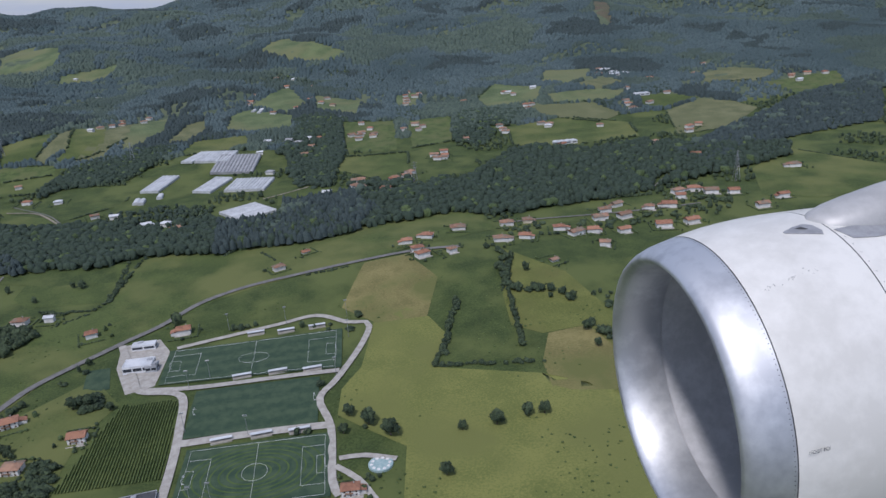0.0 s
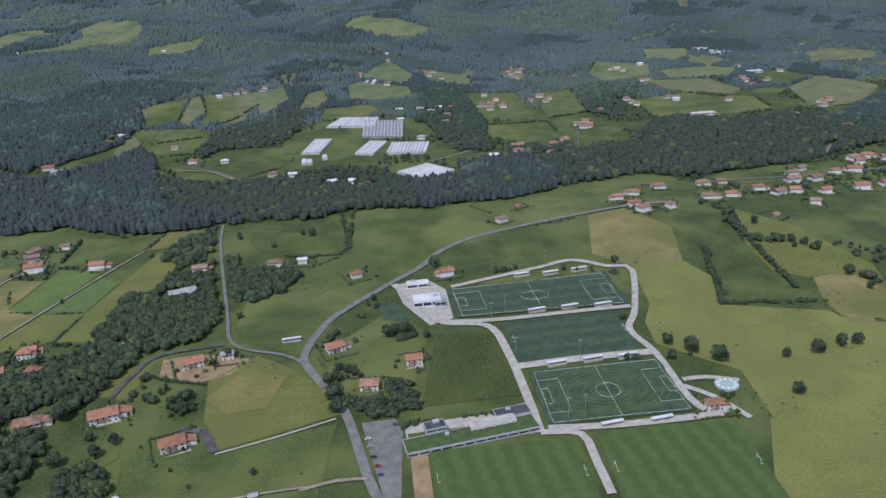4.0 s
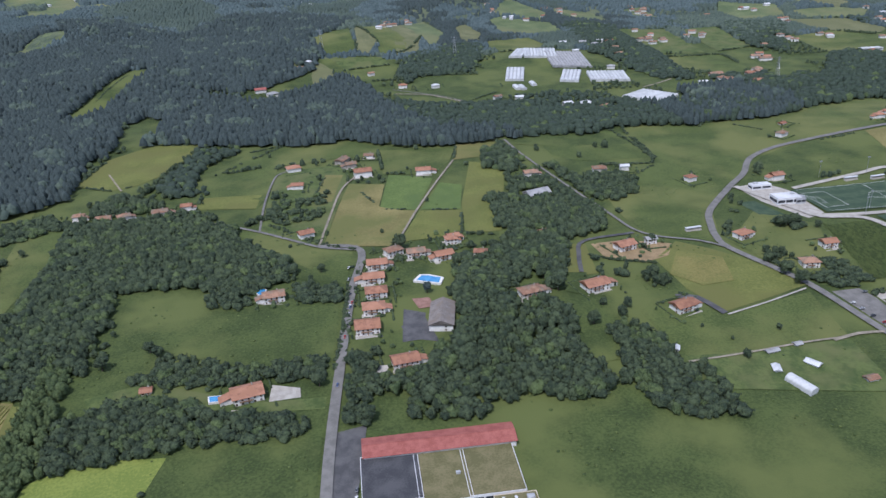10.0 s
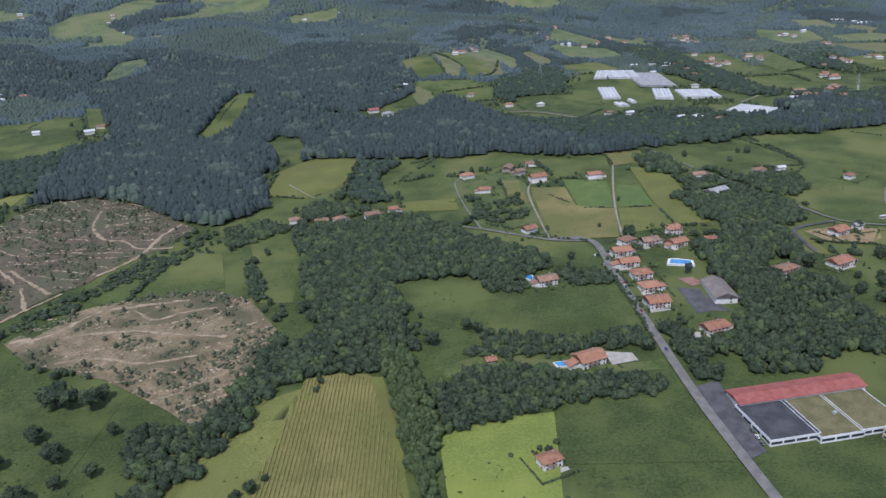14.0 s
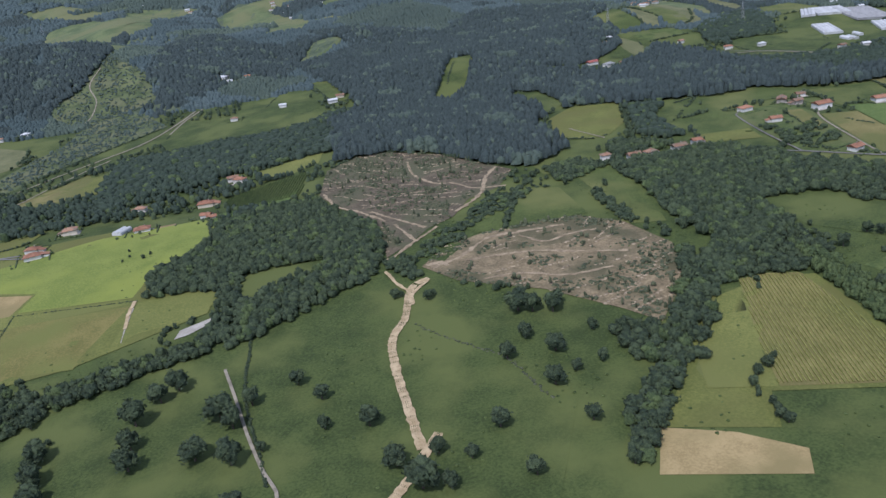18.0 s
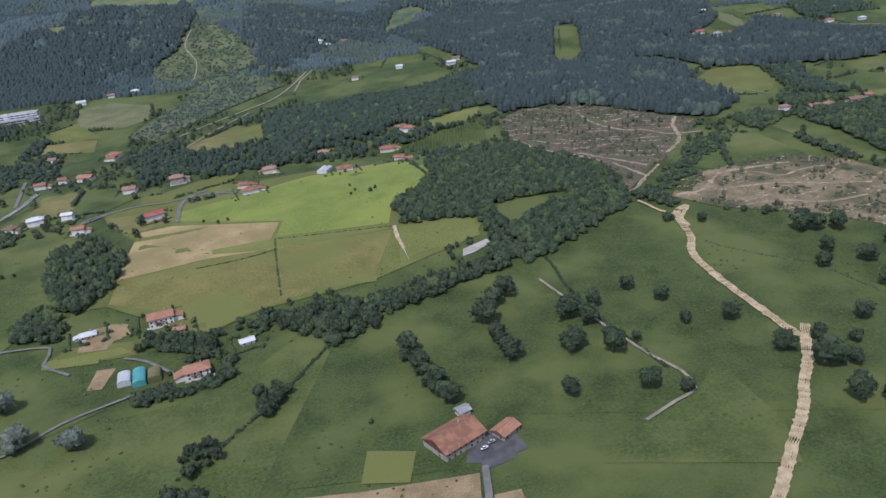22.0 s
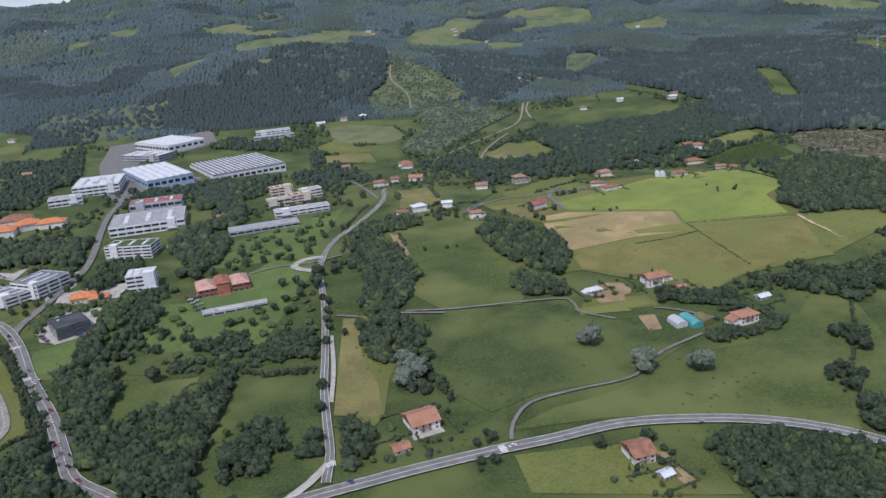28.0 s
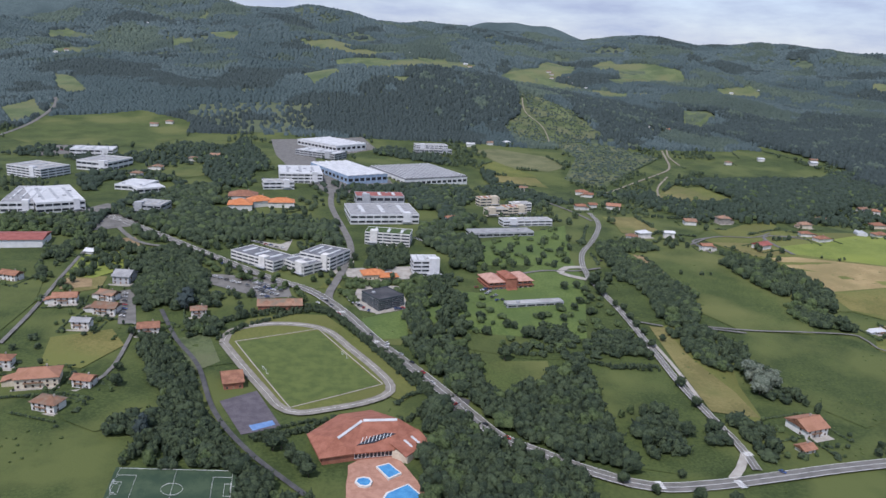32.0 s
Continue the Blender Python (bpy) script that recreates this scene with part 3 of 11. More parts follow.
def crowd(spots, kind, shape=None):
    """One mesh of many crowns. spots: rows of x, y, radius, height of the crown's top."""
    rng = np.random.default_rng(len(spots))
    vs, fs, base = [], [], 0
    pick = CROWNS[shape or kind]
    zs = relief(spots[:, 0], spots[:, 1])
    turn, stretch, which = rng.uniform(0, 6.283, len(spots)), rng.uniform(0.85, 1.15, len(spots)), rng.integers(len(pick), size=len(spots))
    for k, (v, f) in enumerate(pick):
        at = which == k
        x, y, r, h = (q[:, None] for q in spots[at].T)
        c, s = np.cos(turn[at])[:, None] * r * stretch[at][:, None], np.sin(turn[at])[:, None] * r
        low, top = v[:, 2].min(), v[:, 2].max()
        zz = (v[:, 2] - low) / (top - low) * (h * 1.08) - 0.08 * h
        vs.append(np.stack([x + c * v[:, 0] - s * v[:, 1], y + s * v[:, 0] + c * v[:, 1], zs[at][:, None] + zz], -1).reshape(-1, 3))
        fs.append((f[None] + base + len(v) * np.arange(at.sum())[:, None, None]).reshape(-1, 3))
        base += len(v) * int(at.sum())
    v, f = np.concatenate(vs), np.concatenate(fs)
    me = bpy.data.meshes.new("foliage")
    me.vertices.add(len(v))
    me.vertices.foreach_set("co", v.ravel())
    me.loops.add(f.size)
    me.loops.foreach_set("vertex_index", f.ravel().astype(np.int32))
    me.polygons.add(len(f))
    me.polygons.foreach_set("loop_start", np.arange(0, f.size, 3, dtype=np.int32))
    me.materials.append(LEAVES[kind])
    me.update(calc_edges=True)
    return me


def inside(points, x, y):
    p = np.array(points, float)
    hit = np.zeros(len(x), bool)
    for (x0, y0), (x1, y1) in zip(p, np.roll(p, -1, 0)):
        hit ^= ((y0 > y) != (y1 > y)) & (x < (x1 - x0) * (y - y0) / (y1 - y0 + 1e-9) + x0)
    return hit


WOOD_SAYS = {"oak": "dense dark green broadleaf wood", "pine": "dense dark pine plantation", "light": "light green young broadleaf wood", "far": "dark mixed forest covering the hillside",
             "willow": "silvery willow thicket", "vine": "green shrubs", "vineyellow": "yellow-green shrubs"}


def wood(kind, points, gap=8.5, height=13.0, label="", name="woodland", shape=None, thin=0.0):
    """A wood filling a polygon in plan, one piece of countless trees."""
    rng = np.random.default_rng(int(abs(points[0][0]) + abs(points[1][1])))
    p = np.array(points, float)
    if kind in ("oak", "light") and gap > 6.5 and name == "woodland":
        gap, height = gap * (0.86 if p[:, 1].mean() < 900 else 0.9), height * 0.88
    lo, hi = p.min(0), p.max(0)
    gx, gy = np.meshgrid(np.arange(lo[0], hi[0] + gap, gap), np.arange(lo[1], hi[1] + gap, gap * 0.9))
    gx[1::2] += gap / 2
    x = (gx + rng.uniform(-0.36, 0.36, gx.shape) * gap).ravel()
    y = (gy + rng.uniform(-0.36, 0.36, gx.shape) * gap).ravel()
    keep = inside(points, x, y) & free(x, y)
    for clearing in CUTS:
        keep &= ~inside(clearing, x, y)
    if thin:
        keep &= rng.random(len(x)) > thin
    i, j = ((x + 3400) / 4).astype(int).clip(0, 1249), ((y - 100) / 4).astype(int).clip(0, 424)
    keep &= ~PLANTED[i, j] | (thin > 0)
    PLANTED[i[keep], j[keep]] = True
    x, y = x[keep], y[keep]
    if not len(x):
        return None
    if p[:, 1].mean() > 800 and kind in ("oak", "light", "pine"):
        shape = "pinefar" if kind == "pine" else "oakfar"
    elif p[:, 1].mean() > 540 and kind in ("oak", "light"):
        shape = "oaklean"
    r = (min(gap, 5.2) if thin else gap) * rng.uniform(0.44, 0.98, len(x))
    h = height * rng.uniform(0.62, 1.15, len(x))
    if len(x) <= 14 and p[:, 1].mean() < 560 and kind in ("oak", "light") and height > 5:
        for tx, ty, th in zip(x, y, h):
            tree(tx, ty, th, kind)
        return None
    spots = np.stack([x, y, r, h], -1)
    if kind == "oak" and len(x) > 60 and name == "woodland":
        # paler trees of another kind among the oaks
        pale = rng.random(len(x)) < (0.15 if p[:, 1].mean() < 880 else 0.06)
        tagged(new(name, crowd(spots[pale], "light", shape)), "paler green trees scattered through the wood", "woodland", kind="stuff")
        spots = spots[~pale]
    if kind == "pine" and len(x) > 60:
        # broadleaf trees that have come up between the pines
        pale = (rng.random(len(x)) < 0.05) | (np.sin(x / 37) * np.sin(y / 29 + x / 90) > 0.84)
        tagged(new(name, crowd(spots[pale], "mixed", "oakfar")), "green broadleaf trees among the dark pines", "woodland", kind="stuff")
        spots = spots[~pale]
    ob = new(name, crowd(spots, "deep" if kind == "oak" and p[:, 1].mean() > 880 else kind, shape))
    return tagged(ob, label or WOOD_SAYS[kind], "woodland", kind="stuff")


def treeline(kind, points, gap=6.0, height=9.0, wide=1.0, label="hedgerow of dark green trees between fields", name="hedgerow"):
    rng = np.random.default_rng(int(abs(points[0][0]) * 3 + abs(points[-1][1])))
    line = spline(points, gap * 0.8)
    n = len(line)
    x = np.array([p.x for p in line]) + rng.normal(0, 0.25 * gap * wide, n)
    y = np.array([p.y for p in line]) + rng.normal(0, 0.25 * gap * wide, n)
    r, h = gap * rng.uniform(0.38, 0.78, n), height * rng.uniform(0.5, 1.15, n)
    if label.startswith("hedgerow") and n > 8:
        # gaps where the hedge has died back
        keep = np.convolve(rng.random(n), np.ones(5) / 5, mode="same") > 0.40
        keep[::7] = True
        x, y, r, h = x[keep], y[keep], r[keep], h[keep]
        n = len(x)
    if gap >= 5 and y.mean() < 560 and n < 14:
        for tx, ty, th in zip(x, y, h):
            tree(tx, ty, th, kind)
        return None
    return tagged(new(name, crowd(np.stack([x, y, r, h], -1), kind)), label, "hedgerow", kind="stuff")


def make_tree(kind, seed, label):
    """A single tree with a tapered trunk, limbs and a ragged crown of leaf clumps, ten metres high."""
    rnd = random.Random(seed)
    root = new("tree")
    bm = bmesh.new()
    bmesh.ops.create_cone(bm, segments=8, radius1=0.42, radius2=0.2, depth=4.2, matrix=Matrix.Translation((0, 0, 1.5)))
    for i in range(5):
        a = i * 1.256 + rnd.uniform(-0.3, 0.3)
        m = Matrix.Translation((0, 0, 3.4)) @ Euler((0, 0.75, a)).to_matrix().to_4x4() @ Matrix.Translation((0, 0, 1.3))
        bmesh.ops.create_cone(bm, segments=5, radius1=0.16, radius2=0.06, depth=2.8, matrix=m)
    part("trunk", bm, BARK, root, "brown bark trunk")
    verts, faces = [], []
    base = 0
    for k in range(9):
        v, f = topped(blob(2, seed * 13 + k, 0.95, 0.42))
        if k == 0:
            c, r = (0, 0, 4.9), 3.0
        else:
            a, e = k * 2.4 + rnd.uniform(-0.4, 0.4), rnd.uniform(-0.6, 1.15)
            d = rnd.uniform(2.0, 2.9)
            c, r = (d * math.cos(a) * math.cos(e), d * math.sin(a) * math.cos(e), 4.7 + 2.9 * math.sin(e)), rnd.uniform(1.3, 2.0)
        verts.append(v * r + np.array(c))
        faces.append(f + base)
        base += len(v)
    # loose leaf clumps that break the outline
    allv = np.concatenate(verts)
    rng = np.random.default_rng(seed)
    spots = allv[rng.integers(len(allv), size=260)]
    for s in spots:
        d = (s - np.array((0, 0, 5.2)))
        s = s + d / (np.linalg.norm(d) + 1e-6) * rng.uniform(0.0, 0.5)
        q = rng.normal(0, 0.34, (4, 3)) + s
        verts.append(q)
        faces.append(np.array([[0, 1, 2], [0, 2, 3]]) + base)
        base += 4
    part("crown", mesh_of("crown", np.concatenate(verts), np.concatenate(faces), LEAVES[kind]), None, root)
    return tagged(root, label, "tree", "field trees")


TREES = {}
LOOSE = []  # small and far single trees


def tree(x, y, size=10.0, kind="oak", wide=1.0):
    """A tree of a given height: the first of each look is built, the others are copies of it."""
    if kind in ("oak", "light") and (y > 640 or size < 5.2):
        LOOSE.append((x, y, size * 0.36 * wide, size))
        return None
    says = {"oak": "round dark green oak standing alone in a field", "light": "fresh green broadleaf tree beside a garden",
            "willow": "pale silvery willow tree in wet meadow", "pine": "dark slender conifer beside the houses"}[kind]
    rnd = random.Random(int(x * 7 + y * 13))
    key = (kind, rnd.randrange(3))
    m = pose(x, y, ground_z(x, y) + 0.1, 0, 0, rnd.uniform(0, 360))
    if key not in TREES:
        TREES[key] = make_tree(kind, key[1] + 3 * len(TREES), says)
        ob = TREES[key]
        ob.matrix_basis = m
    else:
        ob = copy_thing(TREES[key], m)
    s = size / 9.2
    ob.scale = (s * wide * rnd.uniform(0.9, 1.1), s * wide * rnd.uniform(0.9, 1.1), s)
    return ob


MESHES = {}


def shared(key, build, mat):
    if key not in MESHES:
        bm = build()
        bmesh.ops.recalc_face_normals(bm, faces=bm.faces)
        me = bpy.data.meshes.new(key[0])
        bm.to_mesh(me)
        bm.free()
        me.materials.append(mat)
        MESHES[key] = me
    return MESHES[key]


def window(parent, x, y, z, rz, w=1.1, h=1.3, mat=None):
    """A framed window with its pane, on a wall whose outside is -y before the turn rz."""
    mat = mat or SHUTTER

    def frame_bm():
        bm = bmesh.new()
        for x0, x1, z0, z1 in ((-w / 2 - 0.14, -w / 2, -h / 2, h / 2), (w / 2, w / 2 + 0.14, -h / 2, h / 2), (-w / 2 - 0.14, w / 2 + 0.14, h / 2, h / 2 + 0.14), (-w / 2 - 0.2, w / 2 + 0.2, -h / 2 - 0.16, -h / 2)):
            box(bm, x0, -0.12, z0, x1, 0.06, z1)
        return bm

    ob = new("window", shared(("window_frame", w, h, mat.name), frame_bm, mat))
    ob.parent, ob.matrix_basis = parent, pose(x, y, z, 0, 0, rz)
    pane = new("pane", shared(("window_pane", w, h), lambda: boxed(-w / 2, -0.05, -h / 2, w / 2, 0.04, h / 2), PANE))
    pane.parent = ob
    return ob


def base_of(x, y, w, d, ang):
    for a in np.arange(-w / 2, w / 2 + 1, 5):
        take(x + math.cos(radians(ang)) * a, y + math.sin(radians(ang)) * a, d / 2 + 1)
    c, s = math.cos(radians(ang)), math.sin(radians(ang))
    return min(ground_z(x + c * a - s * b, y + s * a + c * b) for a in (-w / 2, w / 2) for b in (-d / 2, d / 2))


def house(x, y, ang=0.0, w=12.0, d=9.0, h=5.6, roof="orange", wall="white", hip=False, label="", pitch=0.42, chimney=True, name="house", windows=True, category="house"):
    """A house under a tiled roof, its ridge along its width."""
    if category == "house":
        w = min(w, 1.45 * d + 1)
    root = new(name)
    root.matrix_basis = pose(x, y, base_of(x, y, w, d, ang), 0, 0, ang)
    rise = d / 2 * pitch
    bm = boxed(-w / 2, -d / 2, -1.0, w / 2, d / 2, h)
    if not hip:
        a = [bm.verts.new(p) for p in ((-w / 2, -d / 2, h), (-w / 2, d / 2, h), (-w / 2, 0, h + rise), (w / 2, -d / 2, h), (w / 2, d / 2, h), (w / 2, 0, h + rise))]
        for f in ((0, 1, 2), (3, 5, 4), (0, 2, 5, 3), (1, 4, 5, 2)):
            bm.faces.new([a[i] for i in f])
    part("wall", bm, WALLS[wall], root)
    rnd = random.Random(int(x * 3 + y))
    if category == "house":
        HOMES.append((x, y, ang, w, d))
        if y < 1000 and w >= 10:
            part("terrace", boxed(-w / 2 - rnd.uniform(0.5, 3), -d / 2 - rnd.uniform(2, 5), -1.4, w / 2 + rnd.uniform(0.5, 3), d / 2 + 0.8, 0.12), CONCRETE, root, "pale paved terrace")
        if y < 1100 and w >= 11 and rnd.random() < 0.6:
            # a lower wing under its own lean-to roof
            s, aw, ad = rnd.choice((-1, 1)), w * rnd.uniform(0.3, 0.5), d * rnd.uniform(0.45, 0.75)
            x0, x1 = sorted((s * w / 2, s * (w / 2 + aw)))
            part("wing", boxed(x0, -ad / 2, -1, x1, ad / 2, h * 0.55), WALLS[wall], root)
            lean = bmesh.new()
            za, zb = (h * 0.55 + 0.1, h * 0.55 + aw * 0.32) if s < 0 else (h * 0.55 + aw * 0.32, h * 0.55 + 0.1)
            xa, xb = (x0 - 0.6, x1 + 0.02) if s < 0 else (x0 - 0.02, x1 + 0.6)
            vs = [lean.verts.new(q) for q in ((xa, -ad / 2 - 0.6, za), (xb, -ad / 2 - 0.6, zb), (xb, ad / 2 + 0.6, zb), (xa, ad / 2 + 0.6, za))]
            vs += [lean.verts.new((q.co.x, q.co.y, q.co.z - 0.3)) for q in vs]
            for f in ((0, 1, 2, 3), (7, 6, 5, 4), (0, 4, 5, 1), (1, 5, 6, 2), (2, 6, 7, 3), (3, 7, 4, 0)):
                lean.faces.new([vs[i] for i in f])
            part("wing_roof", lean, ROOFS[roof], root)
        if y < 620 and w >= 10:
            bal = boxed(-w * 0.3, -d / 2 - 1.3, h * 0.5, w * 0.15, -d / 2, h * 0.5 + 0.18)
            box(bal, -w * 0.3, -d / 2 - 1.3, h * 0.5 + 0.18, w * 0.15, -d / 2 - 1.22, h * 0.5 + 1.0)
            part("balcony", bal, SHUTTER, root, "brown wooden balcony")
    o, th = 0.95, 0.3
    bm = bmesh.new()
    ex, ey = w / 2 + o, d / 2 + o
    z0, z1 = h - o * pitch + 0.12, h + rise + 0.12
    inset = ey if hip else 0.0
    rx = max(ex - inset, 0.4)
    pts = [(-ex, -ey, z0), (ex, -ey, z0), (ex, ey, z0), (-ex, ey, z0), (-rx, 0, z1), (rx, 0, z1)]
    top = [bm.verts.new(p) for p in pts]
    low = [bm.verts.new((p[0], p[1], p[2] - th)) for p in pts]
    for f in ((0, 1, 5, 4), (2, 3, 4, 5), (1, 2, 5), (3, 0, 4)):
        bm.faces.new([top[i] for i in f])
        bm.faces.new([low[i] for i in reversed(f)])
    for a, b in ((0, 1), (1, 2), (2, 3), (3, 0)):
        bm.faces.new([top[a], low[a], low[b], top[b]])
    roof_ob = part("roof", bm, ROOFS[roof], root)
    if y < 1150:
        part("ridge", boxed(-rx, -0.22, z1 - 0.1, rx, 0.22, z1 + 0.14), ROOFS[roof], roof_ob)
    if chimney and y < 1150:
        bm = bmesh.new()
        box(bm, w * 0.18, d * 0.08, h + rise * 0.4, w * 0.18 + 0.8, d * 0.08 + 0.7, h + rise + 0.9)
        box(bm, w * 0.18 - 0.1, d * 0.08 - 0.1, h + rise + 0.9, w * 0.18 + 0.9, d * 0.08 + 0.8, h + rise + 1.05)
        part("chimney", bm, WALLS["stone"], roof_ob, "rendered chimney")
    if windows and y < 690:
        floors = max(1, int(h / 2.7))
        n = max(2, int(w / 3.6))
        for k in range(floors):
            z = 1.5 + k * 2.75
            for i in range(n):
                wx = -w / 2 + w * (i + 0.5) / n
                if k == 0 and i == n // 2:
                    part("door", boxed(wx - 0.55, -d / 2 - 0.06, 0, wx + 0.55, -d / 2 + 0.05, 2.1, 0.02), SHUTTER, root, "brown wooden door")
                else:
                    window(root, wx, -d / 2, z, 0)
            for sx, rz in ((-1, -90), (1, 90)):
                window(root, sx * w / 2, -d * 0.2, z, rz)
    return tagged(root, label or {"orange": "white house with an orange tiled roof", "brown": "house with a weathered brown tiled roof", "red": "low building under a red sheet roof", "grey": "building with a grey sheet roof", "white": "pale building with a white roof", "teal": "shed with a teal roof"}.get(roof, "country house"), category, "houses of the valley")


def block(x, y, ang, w, d, h, wall="pale", roof="gravel", floors=2, label="", name="office_building", parapet=0.6, band=True, gear=True, category="building", win=WALLS["grey"]):
    """A flat-roofed building with window bays, a parapet and roof gear."""
    root = new(name)
    root.matrix_basis = pose(x, y, base_of(x, y, w, d, ang), 0, 0, ang)
    part("wall", boxed(-w / 2, -d / 2, -1, w / 2, d / 2, h), WALLS[wall], root)
    roof_ob = part("roof", boxed(-w / 2 + 0.3, -d / 2 + 0.3, h, w / 2 - 0.3, d / 2 - 0.3, h + 0.15), ROOFS[roof], root)
    bm = bmesh.new()
    for x0, y0, x1, y1 in ((-w / 2, -d / 2, w / 2, -d / 2 + 0.3), (-w / 2, d / 2 - 0.3, w / 2, d / 2), (-w / 2, -d / 2 + 0.3, -w / 2 + 0.3, d / 2 - 0.3), (w / 2 - 0.3, -d / 2 + 0.3, w / 2, d / 2 - 0.3)):
        box(bm, x0, y0, h, x1, y1, h + parapet)
    part("parapet", bm, WALLS[wall], root)
    rnd = random.Random(int(x + y))
    if floors >= 2 and w > 22 and wall != "glass":
        cx, cw = rnd.choice((-0.3, 0.25, 0.32)) * w, rnd.uniform(3, 5)
        part("stair_core", boxed(cx - cw, -d / 2 - 1.2, -1, cx + cw, -d / 2 + 6, h + 2.6, 0.1), WALLS[wall], root, "taller stair core")
        part("entrance_canopy", boxed(cx - cw - 2, -d / 2 - 4.5, 3.0, cx + cw + 2, -d / 2 - 1.3, 3.4), WALLS["grey"], root, "grey entrance canopy")
        for i in range(3):
            u = -w / 2 + w * (i + 0.7) / 3.4
            part("roof_light", boxed(u - w * 0.03, -d * 0.3, h + 0.14, u + w * 0.03, d * 0.32, h + 0.75), WALLS["grey"] if roof in ("white", "gravel") else ROOFS["white"], roof_ob, "strip of roof lights")
    if gear:
        for i in range(max(1, int(w * d / 900))):
            gx, gy = rnd.uniform(-0.38, 0.38) * w, rnd.uniform(-0.35, 0.35) * d
            s = rnd.uniform(1.2, 2.4)
            part("roof_unit", boxed(gx - s, gy - s * 0.7, h + 0.1, gx + s, gy + s * 0.7, h + rnd.uniform(1.0, 2.0), 0.1), WALLS["grey"], roof_ob, "grey rooftop plant box")
    if band:
        fh = h / floors
        for k in range(floors):
            z = k * fh + fh * 0.55
            n = max(2, int(w / 8))
            for i in range(n):
                window(root, -w / 2 + w * (i + 0.5) / n, -d / 2, z, 0, round(w / n * 0.86, 1), round(fh * 0.42, 1), win)
            n = max(1, int(d / 10))
            for i in range(n):
                for sx, rz in ((-1, -90), (1, 90)):
                    window(root, sx * w / 2, -d / 2 + d * (i + 0.5) / n, z, rz, round(d / n * 0.84, 1), round(fh * 0.42, 1), win)
    return tagged(root, label or "pale flat-roofed office building with ribbon windows", category, "buildings of the technology park")


def hall(x, y, ang, w, d, h, bays=6, roof="white", wall="pale", label="", ridge=1.2, name="factory_hall", category="building"):
    """A works hall whose roof is a row of low ridges running back from the front."""
    root = new(name)
    root.matrix_basis = pose(x, y, base_of(x, y, w, d, ang), 0, 0, ang)
    part("wall", boxed(-w / 2, -d / 2, -1, w / 2, d / 2, h), WALLS[wall], root)
    b = w / bays
    for i in range(bays):
        x0 = -w / 2 + i * b
        bm = bmesh.new()
        pts = [(x0 + 0.05, h), (x0 + b / 2, h + ridge), (x0 + b - 0.05, h), (x0 + b - 0.05, h - 0.2), (x0 + 0.05, h - 0.2)]
        f = bm.faces.new([bm.verts.new((px, -d / 2 - 0.3, pz)) for px, pz in pts])
        ex = bmesh.ops.extrude_face_region(bm, geom=[f])
        bmesh.ops.translate(bm, vec=(0, d + 0.6, 0), verts=[v for v in ex["geom"] if isinstance(v, bmesh.types.BMVert)])
        bay = part("roof_bay", bm, ROOFS[roof] if isinstance(roof, str) else roof, root)
        if roof == "slate":
            part("ridge_cap", boxed(x0 + b / 2 - 1.0, -d / 2 - 0.4, h + ridge - 0.35, x0 + b / 2 + 1.0, d / 2 + 0.4, h + ridge + 0.12), ROOFS["white"], bay, "white strip along the ridge")
    n = max(2, int(w / 9))
    for i in range(n):
        window(root, -w / 2 + w * (i + 0.5) / n, -d / 2, h * 0.55, 0, round(w / n * 0.7, 1), round(h * 0.3, 1), WALLS["grey"])
    n = max(1, int(d / 12))
    for i in range(n):
        for sx, rz in ((-1, -90), (1, 90)):
            window(root, sx * w / 2, -d / 2 + d * (i + 0.5) / n, h * 0.55, rz, round(d / n * 0.6, 1), round(h * 0.3, 1), WALLS["grey"])
    return tagged(root, label or "pale works hall with a ridged white roof", category, "works halls")


def greenhouse(x, y, ang, w, d, bays=5, label="white film greenhouse with rounded bays in a row", mat=None):
    """A greenhouse of arched film bays side by side."""
    root = new("greenhouse")
    base_of(x, y, w, d, ang)
    c, s = math.cos(radians(ang)), math.sin(radians(ang))
    back, front = ground_z(x - s * d / 2, y + c * d / 2), ground_z(x + s * d / 2, y - c * d / 2)
    right, left = ground_z(x + c * w / 2, y + s * w / 2), ground_z(x - c * w / 2, y - s * w / 2)
    tilt = math.degrees(math.atan2(back - front, d)), -math.degrees(math.atan2(right - left, w))
    root.matrix_basis = pose(x, y, (back + front + left + right) / 4 + 0.5, *tilt, ang)
    b = w / bays

    def arch():
        bm = bmesh.new()
        pts = [(b * 0.98 * math.cos(a) / 2, 2.2 + 2.2 * math.sin(a)) for a in np.linspace(0, math.pi, 8)]
        pts = [(b * 0.49, -0.5)] + pts + [(-b * 0.49, -0.5)]
        f = bm.faces.new([bm.verts.new((px, -d / 2, pz)) for px, pz in pts])
        ex = bmesh.ops.extrude_face_region(bm, geom=[f])
        bmesh.ops.translate(bm, vec=(0, d, 0), verts=[v for v in ex["geom"] if isinstance(v, bmesh.types.BMVert)])
        return bm

    for i in range(bays):
        ob = new("bay", shared(("bay", round(b, 2), d, (mat or PLASTIC).name), arch, mat or PLASTIC))
        ob.parent, ob.matrix_basis = root, pose(-w / 2 + b * (i + 0.5), 0, 0)
    return tagged(root, label, "greenhouse", "greenhouses")


